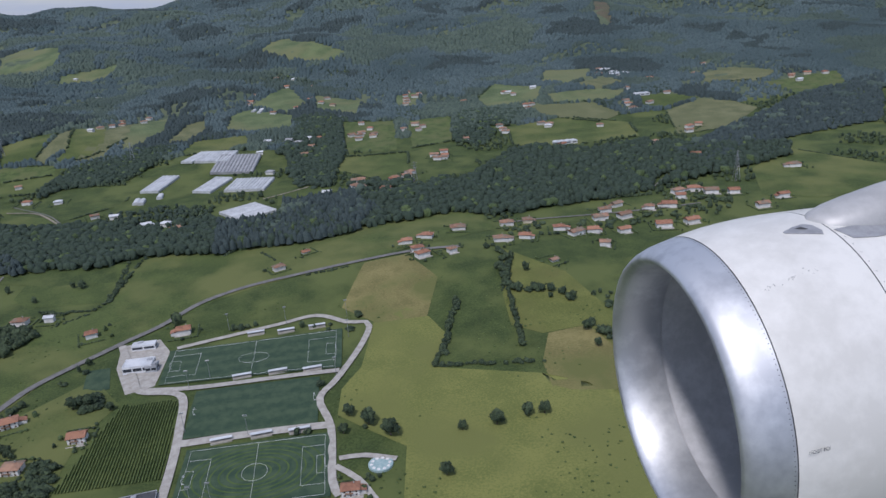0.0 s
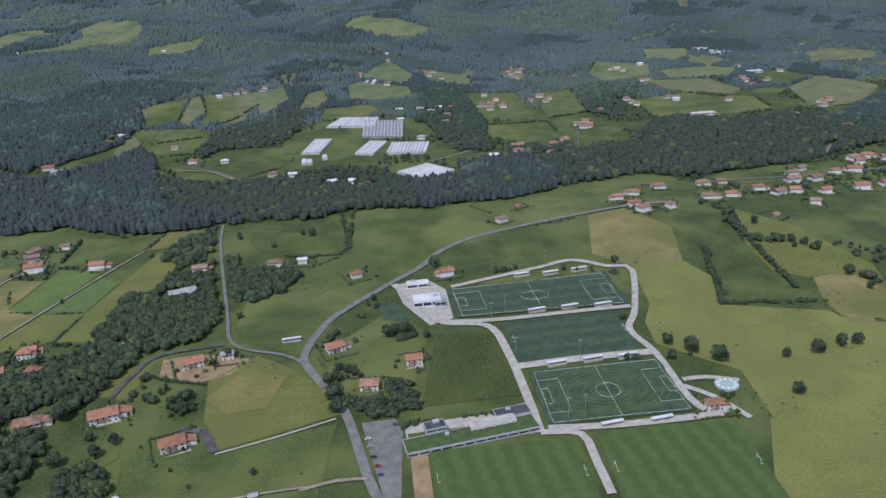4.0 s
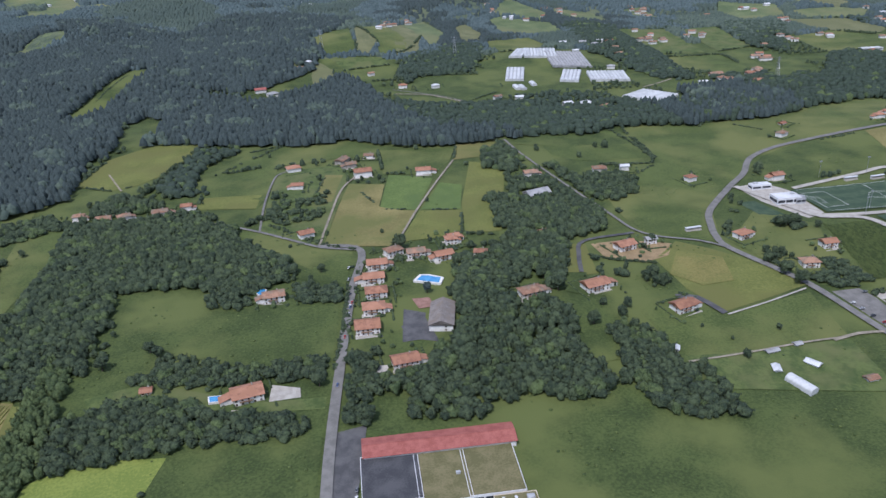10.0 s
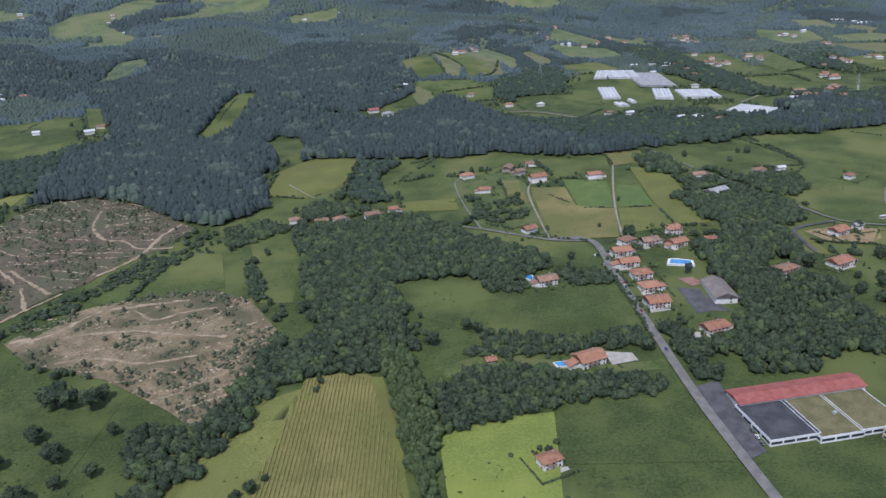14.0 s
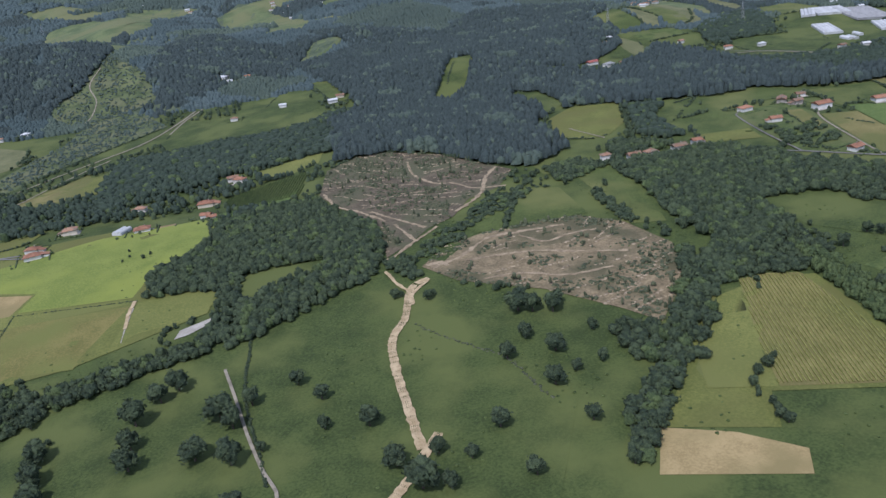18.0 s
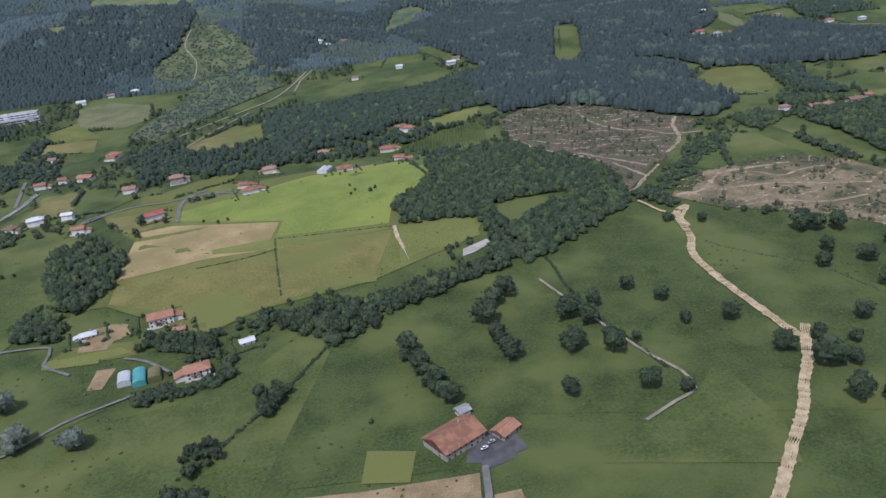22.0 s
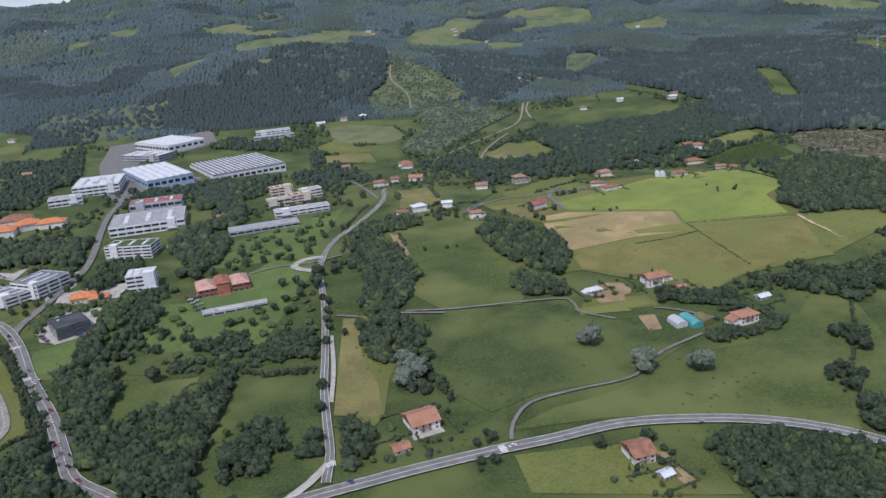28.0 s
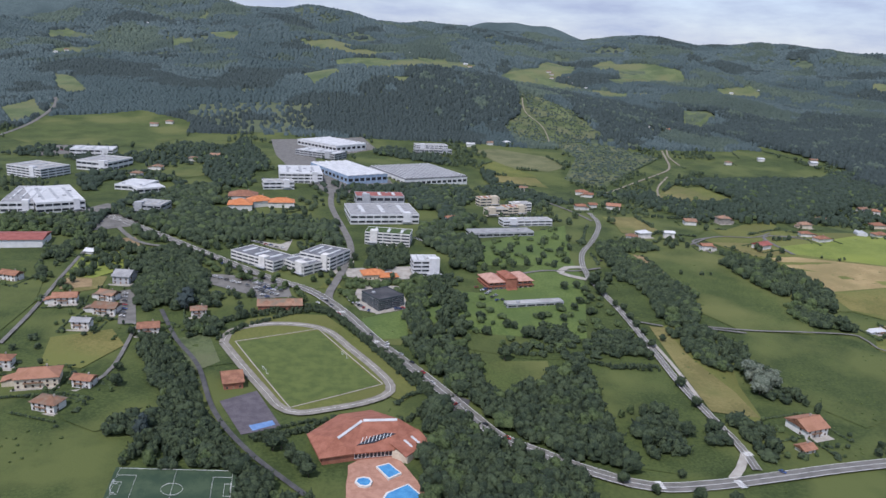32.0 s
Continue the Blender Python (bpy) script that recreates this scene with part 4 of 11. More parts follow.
def pool(points, rim=1.1, label="blue swimming pool with a pale tiled edge"):
    """A swimming pool: a paved edge with the water set into it."""
    c = np.mean(points, 0)
    points = [tuple(c + 0.88 * (np.array(q) - c)) for q in points]
    z = max(ground_z(*p) for p in points) + 1.5
    root = new("swimming_pool")
    root.matrix_basis = pose(c[0], c[1], z)
    loc = [(p[0] - c[0], p[1] - c[1]) for p in points]
    far = [(p[0] * (1 + rim / math.hypot(*p)), p[1] * (1 + rim / math.hypot(*p))) for p in loc]
    part("edge", prism(far, -3, 0), POOL_TILE, root, "pale tiled edge")
    part("water", prism(loc, -0.2, 0.03), WATER, root, "clear blue water")
    return tagged(root, label, "swimming pool")


def car(x, y, ang, colour):
    """A parked car: body, cabin, windows and wheels."""
    root = new("car")
    root.matrix_basis = pose(x, y, ground_z(x, y) + 1.35, 0, 0, ang)

    def body():
        bm = boxed(-2.1, -0.85, 0.3, 2.1, 0.85, 0.85, 0.15)
        return bm

    def cabin():
        bm = bmesh.new()
        lo = [bm.verts.new(p) for p in ((-1.5, -0.78, 0.85), (1.0, -0.78, 0.85), (1.0, 0.78, 0.85), (-1.5, 0.78, 0.85))]
        hi = [bm.verts.new(p) for p in ((-1.0, -0.62, 1.42), (0.4, -0.62, 1.42), (0.4, 0.62, 1.42), (-1.0, 0.62, 1.42))]
        bm.faces.new(hi), bm.faces.new(lo[::-1])
        for i in range(4):
            bm.faces.new((lo[i], lo[(i + 1) % 4], hi[(i + 1) % 4], hi[i]))
        return bm

    mat = CAR_PAINT[colour]
    b = new("body", shared(("car_body", colour), body, mat))
    g = new("cabin", shared(("car_cabin",), cabin, PANE))
    r = new("car_roof", shared(("car_roof", colour), lambda: boxed(-0.98, -0.6, 1.42, 0.38, 0.6, 1.47, 0.02), mat))
    for o in (b, g, r):
        o.parent = root
    for wx in (-1.3, 1.3):
        for wy in (-0.8, 0.8):
            wheel = new("wheel", shared(("wheel",), lambda: bmesh.ops.create_cone(WHEEL_BM := bmesh.new(), cap_ends=True, segments=12, radius1=0.32, radius2=0.32, depth=0.2, matrix=Euler((radians(90), 0, 0)).to_matrix().to_4x4()) and WHEEL_BM, RUBBER))
            wheel.parent, wheel.matrix_basis = root, pose(wx, wy, 0.32)
    return tagged(root, f"{colour} car standing on the asphalt", "car", "cars")


CAR_PAINT = {c: material(f"{c}_car_paint", tuple(0.9 * v for v in rgb), rgb, 0.25, scale=1, fine=3, bump=0.0, spec=0.5) for c, rgb in
             (("white", (0.70, 0.70, 0.69)), ("silver", (0.40, 0.41, 0.42)), ("black", (0.02, 0.02, 0.022)), ("red", (0.35, 0.03, 0.025)), ("blue", (0.04, 0.08, 0.22)), ("grey", (0.14, 0.145, 0.15)))}
RUBBER = material("tyre_rubber", (0.018, 0.018, 0.018), (0.035, 0.035, 0.035), 0.8, scale=2, fine=8, bump=0.0)


def mast(x, y, h, label="tall grey lattice power mast", name="power_mast", arms=3, mat=None):
    """A lattice mast: four legs, rungs and cross arms."""
    root = new(name)
    root.matrix_basis = pose(x, y, ground_z(x, y) - 0.3)
    w = h * 0.09
    def strut(bm, a, b, r):
        a, b = Vector(a), Vector(b)
        m = Matrix.Translation((a + b) / 2) @ (b - a).to_track_quat("Z", "Y").to_matrix().to_4x4()
        bmesh.ops.create_cone(bm, segments=5, radius1=r, radius2=r, depth=(b - a).length, matrix=m)
    for sx in (-1, 1):
        for sy in (-1, 1):
            bm = bmesh.new()
            strut(bm, (sx * w, sy * w, 0), (sx * 0.3, sy * 0.3, h), 0.2)
            part("leg", bm, mat or STEEL, root)
    bm = bmesh.new()
    n = 8
    for i in range(n):
        z0, z1 = h * i / n, h * (i + 1) / n
        a, b = w + (0.3 - w) * i / n, w + (0.3 - w) * (i + 1) / n
        for k in range(4):
            c0, c1 = [((-1, -1), (1, -1), (1, 1), (-1, 1))[(k + j) % 4] for j in (0, 1)]
            strut(bm, (c0[0] * a, c0[1] * a, z0), (c1[0] * b, c1[1] * b, z1), 0.1)
    part("bracing", bm, mat or STEEL, root)
    for i in range(arms):
        bm = bmesh.new()
        z = h * (0.72 + 0.11 * i)
        strut(bm, (-h * 0.13, 0, z), (h * 0.13, 0, z), 0.16)
        part("cross_arm", bm, mat or STEEL, root)
    return tagged(root, label, "mast")


def vineyard(kind, points, angle, gap=3.0, label="vineyard planted in straight green rows"):
    """Rows of trained vines across a polygon in plan; countless leaves as one piece."""
    CUTS.append(points)
    OPEN.append(points)
    PAVED.append(points)
    p = np.array(points, float)
    c = p.mean(0)
    a = radians(angle)
    u, v = np.array((math.cos(a), math.sin(a))), np.array((-math.sin(a), math.cos(a)))
    q = (p - c) @ np.stack([u, v], 1)
    rng = np.random.default_rng(5)
    verts, faces = [], []
    for row in np.arange(q[:, 1].min(), q[:, 1].max(), gap):
        s = np.arange(q[:, 0].min(), q[:, 0].max(), 3.5)
        x, y = (c + s[:, None] * u + row * v).T
        ok = inside(points, x, y)
        z = relief(x, y)
        for i in range(len(s) - 1):
            if ok[i] and ok[i + 1]:
                b = len(verts)
                for j in (i, i + 1):
                    w, h = gap * (0.17 + 0.09 * rng.random()), 0.36 * gap + 0.5 * rng.random()
                    for k, zz in ((-1, 0.2), (-0.6, h), (0.6, h), (1, 0.2)):
                        verts.append((x[j] + v[0] * w * k, y[j] + v[1] * w * k, z[j] + zz + 0.2))
                faces += [(b + 0, b + 1, b + 5, b + 4), (b + 1, b + 2, b + 6, b + 5), (b + 2, b + 3, b + 7, b + 6)]
    return tagged(new("vineyard", mesh_of("vines", verts, faces, LEAVES[kind])), label, "vineyard", kind="stuff")


def pitch(points, mat, chalk=0.15):
    """A football pitch with its white lines."""
    layer[0] += 1
    OPEN.append(points)
    PAVED.append(points)
    CUTS.append(points)
    a, b, c, d = (Vector((*p, 0)) for p in points)
    ob = tagged(new("football_pitch", drape("football_pitch", points, mat, 1.12)), "green football pitch with white markings", "football pitch", "football pitches", "structure")

    def at(u, v):
        p = (a * (1 - u) + b * u) * (1 - v) + (d * (1 - u) + c * u) * v
        return (p.x, p.y)

    def line(pts, close=False):
        seq = pts + ([pts[0]] if close else [])
        for p, q in zip(seq, seq[1:]):
            if p != q:
                part("pitch_line", ribbon([p, q], chalk, 1.5, PAINT, "pitch_line", 6), PAINT, ob, "white painted line")

    m = 0.035
    if chalk > 0.1:
        line([at(m, m), at(1 - m, m), at(1 - m, 1 - m), at(m, 1 - m)], True)
        line([at(0.5, m), at(0.5, 1 - m)])
    for s in (0, 1) if chalk > 0.1 else ():
        for depth, half in ((0.155, 0.30), (0.055, 0.14)):
            x0, x1 = (m, m + depth) if s == 0 else (1 - m, 1 - m - depth)
            line([at(x0, 0.5 - half), at(x1, 0.5 - half), at(x1, 0.5 + half), at(x0, 0.5 + half)])
    if chalk > 0.1:
        ring = [at(0.5 + 0.085 * math.cos(t), 0.5 + 0.135 * math.sin(t)) for t in np.linspace(0, 2 * math.pi, 25)]
        part("centre_circle", ribbon(ring, chalk, 1.5, PAINT, "centre_circle", 4), PAINT, ob, "white painted circle")
    for u in (m, 1 - m):
        p, q = at(u, 0.46), at(u, 0.54)
        bm = bmesh.new()
        mid_goal, across = (Vector(p) + Vector(q)) / 2, Vector(q) - Vector(p)
        for s in (-3.66, 3.66):
            box(bm, s - 0.08, -0.08, -0.5, s + 0.08, 0.08, 2.44)
            box(bm, s - 0.05, -0.05, -0.5, s + 0.05, 1.6, 0.05)
        box(bm, -3.74, -0.08, 2.4, 3.74, 0.08, 2.56)
        goal = new("goal")
        goal.matrix_basis = pose(mid_goal.x, mid_goal.y, ground_z(*mid_goal) + 1.3, 0, 0, math.degrees(math.atan2(across.y, across.x)))
        part("goal_frame", bm, FRAME_W, goal)
        tagged(goal, "white goal frame on the pitch", "goal", "goals")
    return ob


def stand(x, y, ang, w=16.0):
    """A small covered stand: stepped seats under a pale roof."""
    root = new("spectator_stand")
    root.matrix_basis = pose(x, y, ground_z(x, y) + 0.6, 0, 0, ang)
    for i in range(3):
        part("bench", boxed(-w / 2, -1.6 + i * 1.1, -1, w / 2, -0.5 + i * 1.1, 0.5 + 0.45 * i), CONCRETE, root)
    part("back_wall", boxed(-w / 2, 1.75, -1, w / 2, 1.95, 3.0), WALLS["pale"], root)
    part("roof", boxed(-w / 2 - 0.3, -1.2, 3.0, w / 2 + 0.3, 2.2, 3.15), ROOFS["white"], root, "pale sheet roof")
    return tagged(root, "small covered spectator stand beside a pitch", "stand", "pitch-side stands")


def floodlight(x, y, h=18.0):
    root = new("floodlight_mast")
    root.matrix_basis = pose(x, y, ground_z(x, y))
    bm = bmesh.new()
    bmesh.ops.create_cone(bm, segments=8, radius1=0.25, radius2=0.12, depth=h + 1, matrix=Matrix.Translation((0, 0, h / 2)))
    part("pole", bm, STEEL, root)
    part("lamp_frame", boxed(-1.6, -0.2, h - 0.3, 1.6, 0.2, h + 0.9, 0.05), STEEL, root, "row of lamp heads")
    return tagged(root, "tall grey floodlight mast beside a pitch", "floodlight", "floodlights")


SALMON = material("salmon_roof_tiles", (0.380, 0.215, 0.165), (0.500, 0.310, 0.245), 0.8, scale=0.2, fine=1.5, bump=0.2)
TERRACOTTA = material("terracotta_sheet_roof", (0.245, 0.092, 0.056), (0.345, 0.142, 0.092), 0.7, scale=0.2, fine=1.5, bump=0.15)
BRICKPAVE = material("terracotta_paving", (0.330, 0.175, 0.120), (0.430, 0.240, 0.170), 0.85, scale=0.3, fine=2, bump=0.1)
SPLASH = material("wet_blue_green_paving", (0.240, 0.340, 0.330), (0.340, 0.430, 0.410), 0.4, scale=0.4, fine=2, bump=0.05)
CINDER = material("pale_running_track", (0.185, 0.172, 0.145), (0.275, 0.255, 0.218), 0.9, scale=0.2, fine=1.5, bump=0.1)


STADIUM_TURF = banded("worn_stadium_turf", (0.072, 0.100, 0.026), (0.108, 0.136, 0.036), 8.0, 60, soft=0.04)


def splash_pad(x, y):
    """A round paved water playground with pale blue discs."""
    z = ground_z(x, y) + 1.35
    root = new("splash_pad")
    root.matrix_basis = pose(x, y, z)
    bm = bmesh.new()
    bmesh.ops.create_cone(bm, segments=32, radius1=9, radius2=9, depth=2, cap_ends=True, matrix=Matrix.Translation((0, 0, -1)))
    part("paving", bm, SPLASH, root, "pale blue-green wet paving")
    for k in range(10):
        a = k * 0.628
        bm = bmesh.new()
        bmesh.ops.create_cone(bm, segments=16, radius1=1.3, radius2=1.2, depth=0.3, cap_ends=True, matrix=Matrix.Translation((6.6 * math.cos(a), 6.6 * math.sin(a), 0.1)))
        part("disc", bm, POOL_TILE, root, "white round step")
    return tagged(root, "round water playground with pale discs on paving", "splash pad")


def zebra(x, y, ang, wide=8.0):
    """A zebra crossing: white bars across the road."""
    ob = tagged(new("zebra_crossing"), "white painted bars of a zebra crossing", "crossing", kind="structure")
    ob.matrix_basis = pose(x, y, ground_z(x, y) + 1.30, 0, 0, ang)
    for i in range(int(wide / 1.1)):
        u = -wide / 2 + 1.1 * (i + 0.5)
        part("bar", boxed(-2.0, u - 0.28, 0, 2.0, u + 0.28, 0.08), PAINT, ob)
    return ob


def stadium(points):
    """A running track: a ring of pale cinder round the pitch, with its apron."""
    c = np.mean(points, 0)
    p = [Vector((*q, 0)) for q in points]
    loop = spline(list(points) + [points[0]], 6)
    tagged(new("running_track", ribbon([(q.x, q.y) for q in loop], 6.6, 1.3, CINDER, "running_track", 4.0)), "pale grey running track round the football pitch", "running track", kind="structure")
    tagged(new("lane_line", ribbon([(q.x, q.y) for q in loop], 0.14, 1.44, PAINT, "lane_line", 4.0)), "white lane line on the running track", "lane line", kind="structure")
    layer[0] += 1
    OPEN.append(points)
    PAVED.append(points)
    tagged(new("stadium_grass", drape("stadium_grass", [(q.x, q.y) for q in loop[:-1:2]], GRASS["olive"], 1.02)), "green grass inside the running track", "grass", kind="structure")


def pitch_kerb(points):
    """The pale strip that frames the stadium's pitch."""
    ob = tagged(new("pitch_kerb"), "pale concrete strip framing the stadium pitch", "kerb", kind="structure")
    for p, q in zip(points, points[1:] + points[:1]):
        part("kerb_side", ribbon([p, q], 0.8, 1.4, CONCRETE, "kerb_side", 10), CONCRETE, ob)


def sports_baths(x, y):
    """The baths: a folded terracotta roof over two wings, with a glazed gable to the pools and a lower annex."""
    root = new("swimming_baths")
    z = ground_z(x, y - 10) + 0.2
    root.matrix_basis = pose(x, y, z)
    take(x, y, 24)
    red = TERRACOTTA
    left, front, inner, right, east, back, rear = (-33, -1, 4.6), (-25, -27, 4.6), (-7, -23, 4.8), (15, -20, 4.8), (31, 1, 4.6), (4, 27, 4.6), (-15, 22, 4.6)
    a, k, r = (-16, -16, 10.6), (-2, 2, 11.6), (19, 4, 10.8)

    def slab(name, pts, parent, mat, thick=0.5, lift=0.0, label=""):
        bm = bmesh.new()
        f = bm.faces.new([bm.verts.new((q[0], q[1], q[2] + lift)) for q in pts])
        ex = bmesh.ops.extrude_face_region(bm, geom=[f])
        bmesh.ops.translate(bm, vec=(0, 0, -thick), verts=[v for v in ex["geom"] if isinstance(v, bmesh.types.BMVert)])
        return part(name, bm, mat, parent, label)

    inset = [(q[0] * 0.95, q[1] * 0.95) for q in (left, front, inner, right, east, back, rear)]
    part("wall", prism(inset, -2, 4.3), WALLS["brick"], root)
    for pts in ((left, front, a, k), (left, k, rear), (front, inner, a), (a, inner, k), (inner, right, r, k), (right, east, r), (east, back, r), (back, rear, k, r)):
        slab("roof_slope", pts, root, red)

    def on_front(u, v):
        p = [inner[i] * (1 - u) + right[i] * u for i in range(3)]
        q = [k[i] * (1 - u) + r[i] * u for i in range(3)]
        return tuple(p[i] * (1 - v) + q[i] * v for i in range(3))

    glazing = slab("gable_glazing", [on_front(*q) for q in ((0.02, 0.22), (0.45, 0.26), (0.98, 0.5), (0.7, 0.54), (0.4, 0.46))], root, PANE, 0.3, 0.35, "long lens of dark glazing in the roof")
    for i in range(9):
        u = 0.12 + 0.09 * i
        slab("glazing_bar", [on_front(u, 0.23 + 0.02 * i), on_front(u + 0.012, 0.23 + 0.02 * i), on_front(u + 0.03, 0.44 + 0.01 * i), on_front(u + 0.018, 0.44 + 0.01 * i)], glazing, FRAME_W, 0.1, 0.5)

    def along(p, q, t):
        return [p[i] * (1 - t) + q[i] * t for i in range(3)]

    for p, q, dx, dy in ((along(a, k, 0.0), along(a, k, 0.96), 0.9, -1.0), (along(k, r, 0.03), along(k, r, 0.95), 0.0, -1.7)):
        pts = [tuple(p), tuple(q), (q[0] + dx, q[1] + dy, q[2] - 0.5), (p[0] + dx, p[1] + dy, p[2] - 0.5)]
        slab("roof_light", pts, root, ROOFS["white"], 0.35, 0.35, "white strip of roof light")
    part("annex", prism([(14, -20), (30, -4), (35, -10), (22, -26)], -2, 4.2), WALLS["cream"], root, "cream lower annex")
    slab("annex_roof", [(13, -16, 6.6), (30, 0, 6.4), (33, -6, 5.6), (17, -21, 5.8)], root, red)
    slab("annex_roof", [(17, -21, 5.8), (33, -6, 5.6), (36, -11, 4.6), (21, -27, 4.6)], root, red)
    for t in (0.35, 0.62):
        x0, y0, z0 = along((15, -18, 6.5), (31, -3, 6.2), t)
        slab("roof_light", [(x0, y0, z0), (x0 + 1.0, y0 + 1.0, z0), (x0 + 5.0, y0 - 4.4, z0 - 1.2), (x0 + 4.0, y0 - 5.4, z0 - 1.2)], root, ROOFS["white"], 0.3, 0.2, "white strip of roof light")
    run = Vector((right[0] - inner[0], right[1] - inner[1], 0)) * 0.95
    turn = math.degrees(math.atan2(run.y, run.x))
    for i in range(10):
        q = Vector((inner[0] * 0.95, inner[1] * 0.95, 2.4)) + run * ((i + 0.5) / 10)
        window(root, q.x, q.y, q.z, turn, 1.6, 2.6, FRAME_W)
    return tagged(root, "swimming baths under broad folded terracotta roofs", "building")


def brick_office(x, y, ang):
    """A brick office of stepped storeys under a low red roof with a raised lantern."""
    root = new("brick_office")
    root.matrix_basis = pose(x, y, base_of(x, y, 44, 26, ang), 0, 0, ang)
    for k, (w, d, z0, z1) in enumerate(((44, 26, -1, 3.2), (42, 24, 3.6, 6.8))):
        part("storey", boxed(-w / 2, -d / 2, z0, w / 2, d / 2, z1), WALLS["brick"], root)
        for i in range(9):
            window(root, -w / 2 + w * (i + 0.5) / 9, -d / 2, z0 + 2.0 if k else 1.6, 0, 3.2, 1.6, FRAME_W)
    part("cornice", boxed(-22.6, -13.6, 3.2, 22.6, 13.6, 3.6), TERRACOTTA, root, "red overhanging ledge")
    part("roof_ledge", boxed(-22.6, -13.6, 6.8, 22.6, 13.6, 7.2), TERRACOTTA, root, "red overhanging ledge")
    for x0, x1 in ((-22.2, -5.5), (5.5, 22.2)):
        bm = bmesh.new()
        lo = [bm.verts.new(q) for q in ((x0, -13.2, 7.2), (x1, -13.2, 7.2), (x1, 13.2, 7.2), (x0, 13.2, 7.2))]
        mid = (x0 + x1) / 2
        hi = [bm.verts.new(q) for q in ((mid - 2, -5, 11.0), (mid + 2, -5, 11.0), (mid + 2, 5, 11.0), (mid - 2, 5, 11.0))]
        bm.faces.new(hi), bm.faces.new(lo[::-1])
        for i in range(4):
            bm.faces.new((lo[i], lo[(i + 1) % 4], hi[(i + 1) % 4], hi[i]))
        part("roof", bm, SALMON, root, "pale salmon hipped roof")
    part("stair_tower", boxed(-5.4, -14.4, -1, 5.4, 8, 10.6, 0.1), WALLS["brick"], root, "raised brick stair tower")
    cap_bm = bmesh.new()
    ring = [cap_bm.verts.new(q) for q in ((-6, -15, 10.6), (6, -15, 10.6), (6, 8.6, 10.6), (-6, 8.6, 10.6))]
    top = [cap_bm.verts.new(q) for q in ((0, -9, 13.4), (0, 3, 13.4))]
    for f in ((ring[0], ring[1], top[0]), (ring[1], ring[2], top[1], top[0]), (ring[2], ring[3], top[1]), (ring[3], ring[0], top[0], top[1]), tuple(ring[::-1])):
        cap_bm.faces.new(f)
    part("tower_roof", cap_bm, TERRACOTTA, root, "red hipped tower roof")
    for k in range(5):
        part("step", boxed(-5, -15.4 - 0.9 * k, -1, 5, -14.5 - 0.9 * k, 1.4 - 0.28 * k), WALLS["brick"], root, "brick entrance step")
    return tagged(root, "two-storey red brick office with a red roof", "building")


# ---------- fields ----------
field('lush', [(-1534, 490), (-1490, 494), (-1441, 508), (-1346, 525), (-1310, 559), (-1271, 583), (-1230, 597), (-1195, 598), (-1099, 533), (-1053, 496), (-1083, 400), (-1143, 271), (-1500, 389)])
field('yellow', [(28, 665), (10, 585), (-9, 553), (-14, 520), (34, 470), (23, 406), (187, 363), (208, 443), (217, 495), (161, 511), (159, 537), (73, 569), (93, 625), (83, 661), (64, 684)])
field('hay', [(32, 808), (82, 813), (106, 740), (81, 662), (31, 664), (0, 706)])
field('lush', [(106, 740), (139, 761), (178, 737), (163, 681), (152, 620), (177, 591), (132, 563), (78, 572), (96, 625), (104, 678)])
field('olive', [(194, 799), (244, 723), (259, 612), (235, 554), (225, 605), (180, 601), (156, 624), (164, 686)])
field('meadow', [(-138, 914), (-101, 954), (-43, 931), (26, 971), (89, 984), (195, 957), (206, 875), (85, 832), (30, 819), (-49, 806), (-105, 792), (-163, 770), (-196, 761), (-257, 803), (-259, 912), (-150, 930)])
field('hay', [(185, 600), (225, 605), (235, 554), (217, 495), (161, 511), (165, 554)])
field('meadow', [(-72, 1304), (-32, 1326), (12, 1197), (-17, 1126), (-77, 1121)])
field('lush', [(259, 955), (358, 958), (453, 947), (464, 899), (372, 872), (296, 874), (230, 908)])
field('meadow', [(756, 1118), (823, 956), (746, 861), (640, 852), (582, 890), (639, 1010)])
field('bright', [(-1076, 2951), (-1001, 3090), (-877, 2976), (-827, 2815), (-901, 2729), (-1001, 2714)])
field('olive', [(-158, 2637), (-82, 2729), (131, 2465), (56, 2414), (-119, 2533)])
field('meadow', [(-296, 573), (-261, 605), (-226, 640), (-193, 586), (-214, 545), (-221, 477), (-258, 486), (-281, 520)])
field('meadow', [(-501, 622), (-480, 707), (-437, 658), (-431, 603), (-452, 554), (-473, 543)])
field('lush', [(-149, 767), (-40, 801), (29, 806), (-11, 689), (-31, 702), (-116, 696), (-150, 707)])
field('lush', [(-236, 657), (-216, 657), (-208, 617), (-231, 616)], mat=TURF)
field('garden', [(-234, 461), (-177, 462), (-140, 460), (-145, 432), (-234, 439)], mat=CONCRETE, label='pale concrete forecourt of the training ground')
field('garden', [(-214, 698), (-179, 702), (-165, 672), (-169, 610), (-192, 602), (-210, 653)], mat=CONCRETE, label='pale concrete yard beside the pitches')
field('soil', [(-234, 429), (-222, 429), (-226, 371), (-238, 373)])
field('garden', [(-264, 471), (-239, 471), (-236, 454), (-247, 375), (-255, 377)], mat=ASPHALT, label='grey asphalt car park with marked bays')
field('felled', [(1224, 3228), (1258, 3121), (1030, 2519), (962, 2450), (1029, 2687)], cut=True)
field('olive', [(-157, 2606), (-120, 2701), (-62, 2718), (-82, 2538)])
field('meadow', [(-74, 2522), (30, 2573), (116, 2504), (74, 2423)])
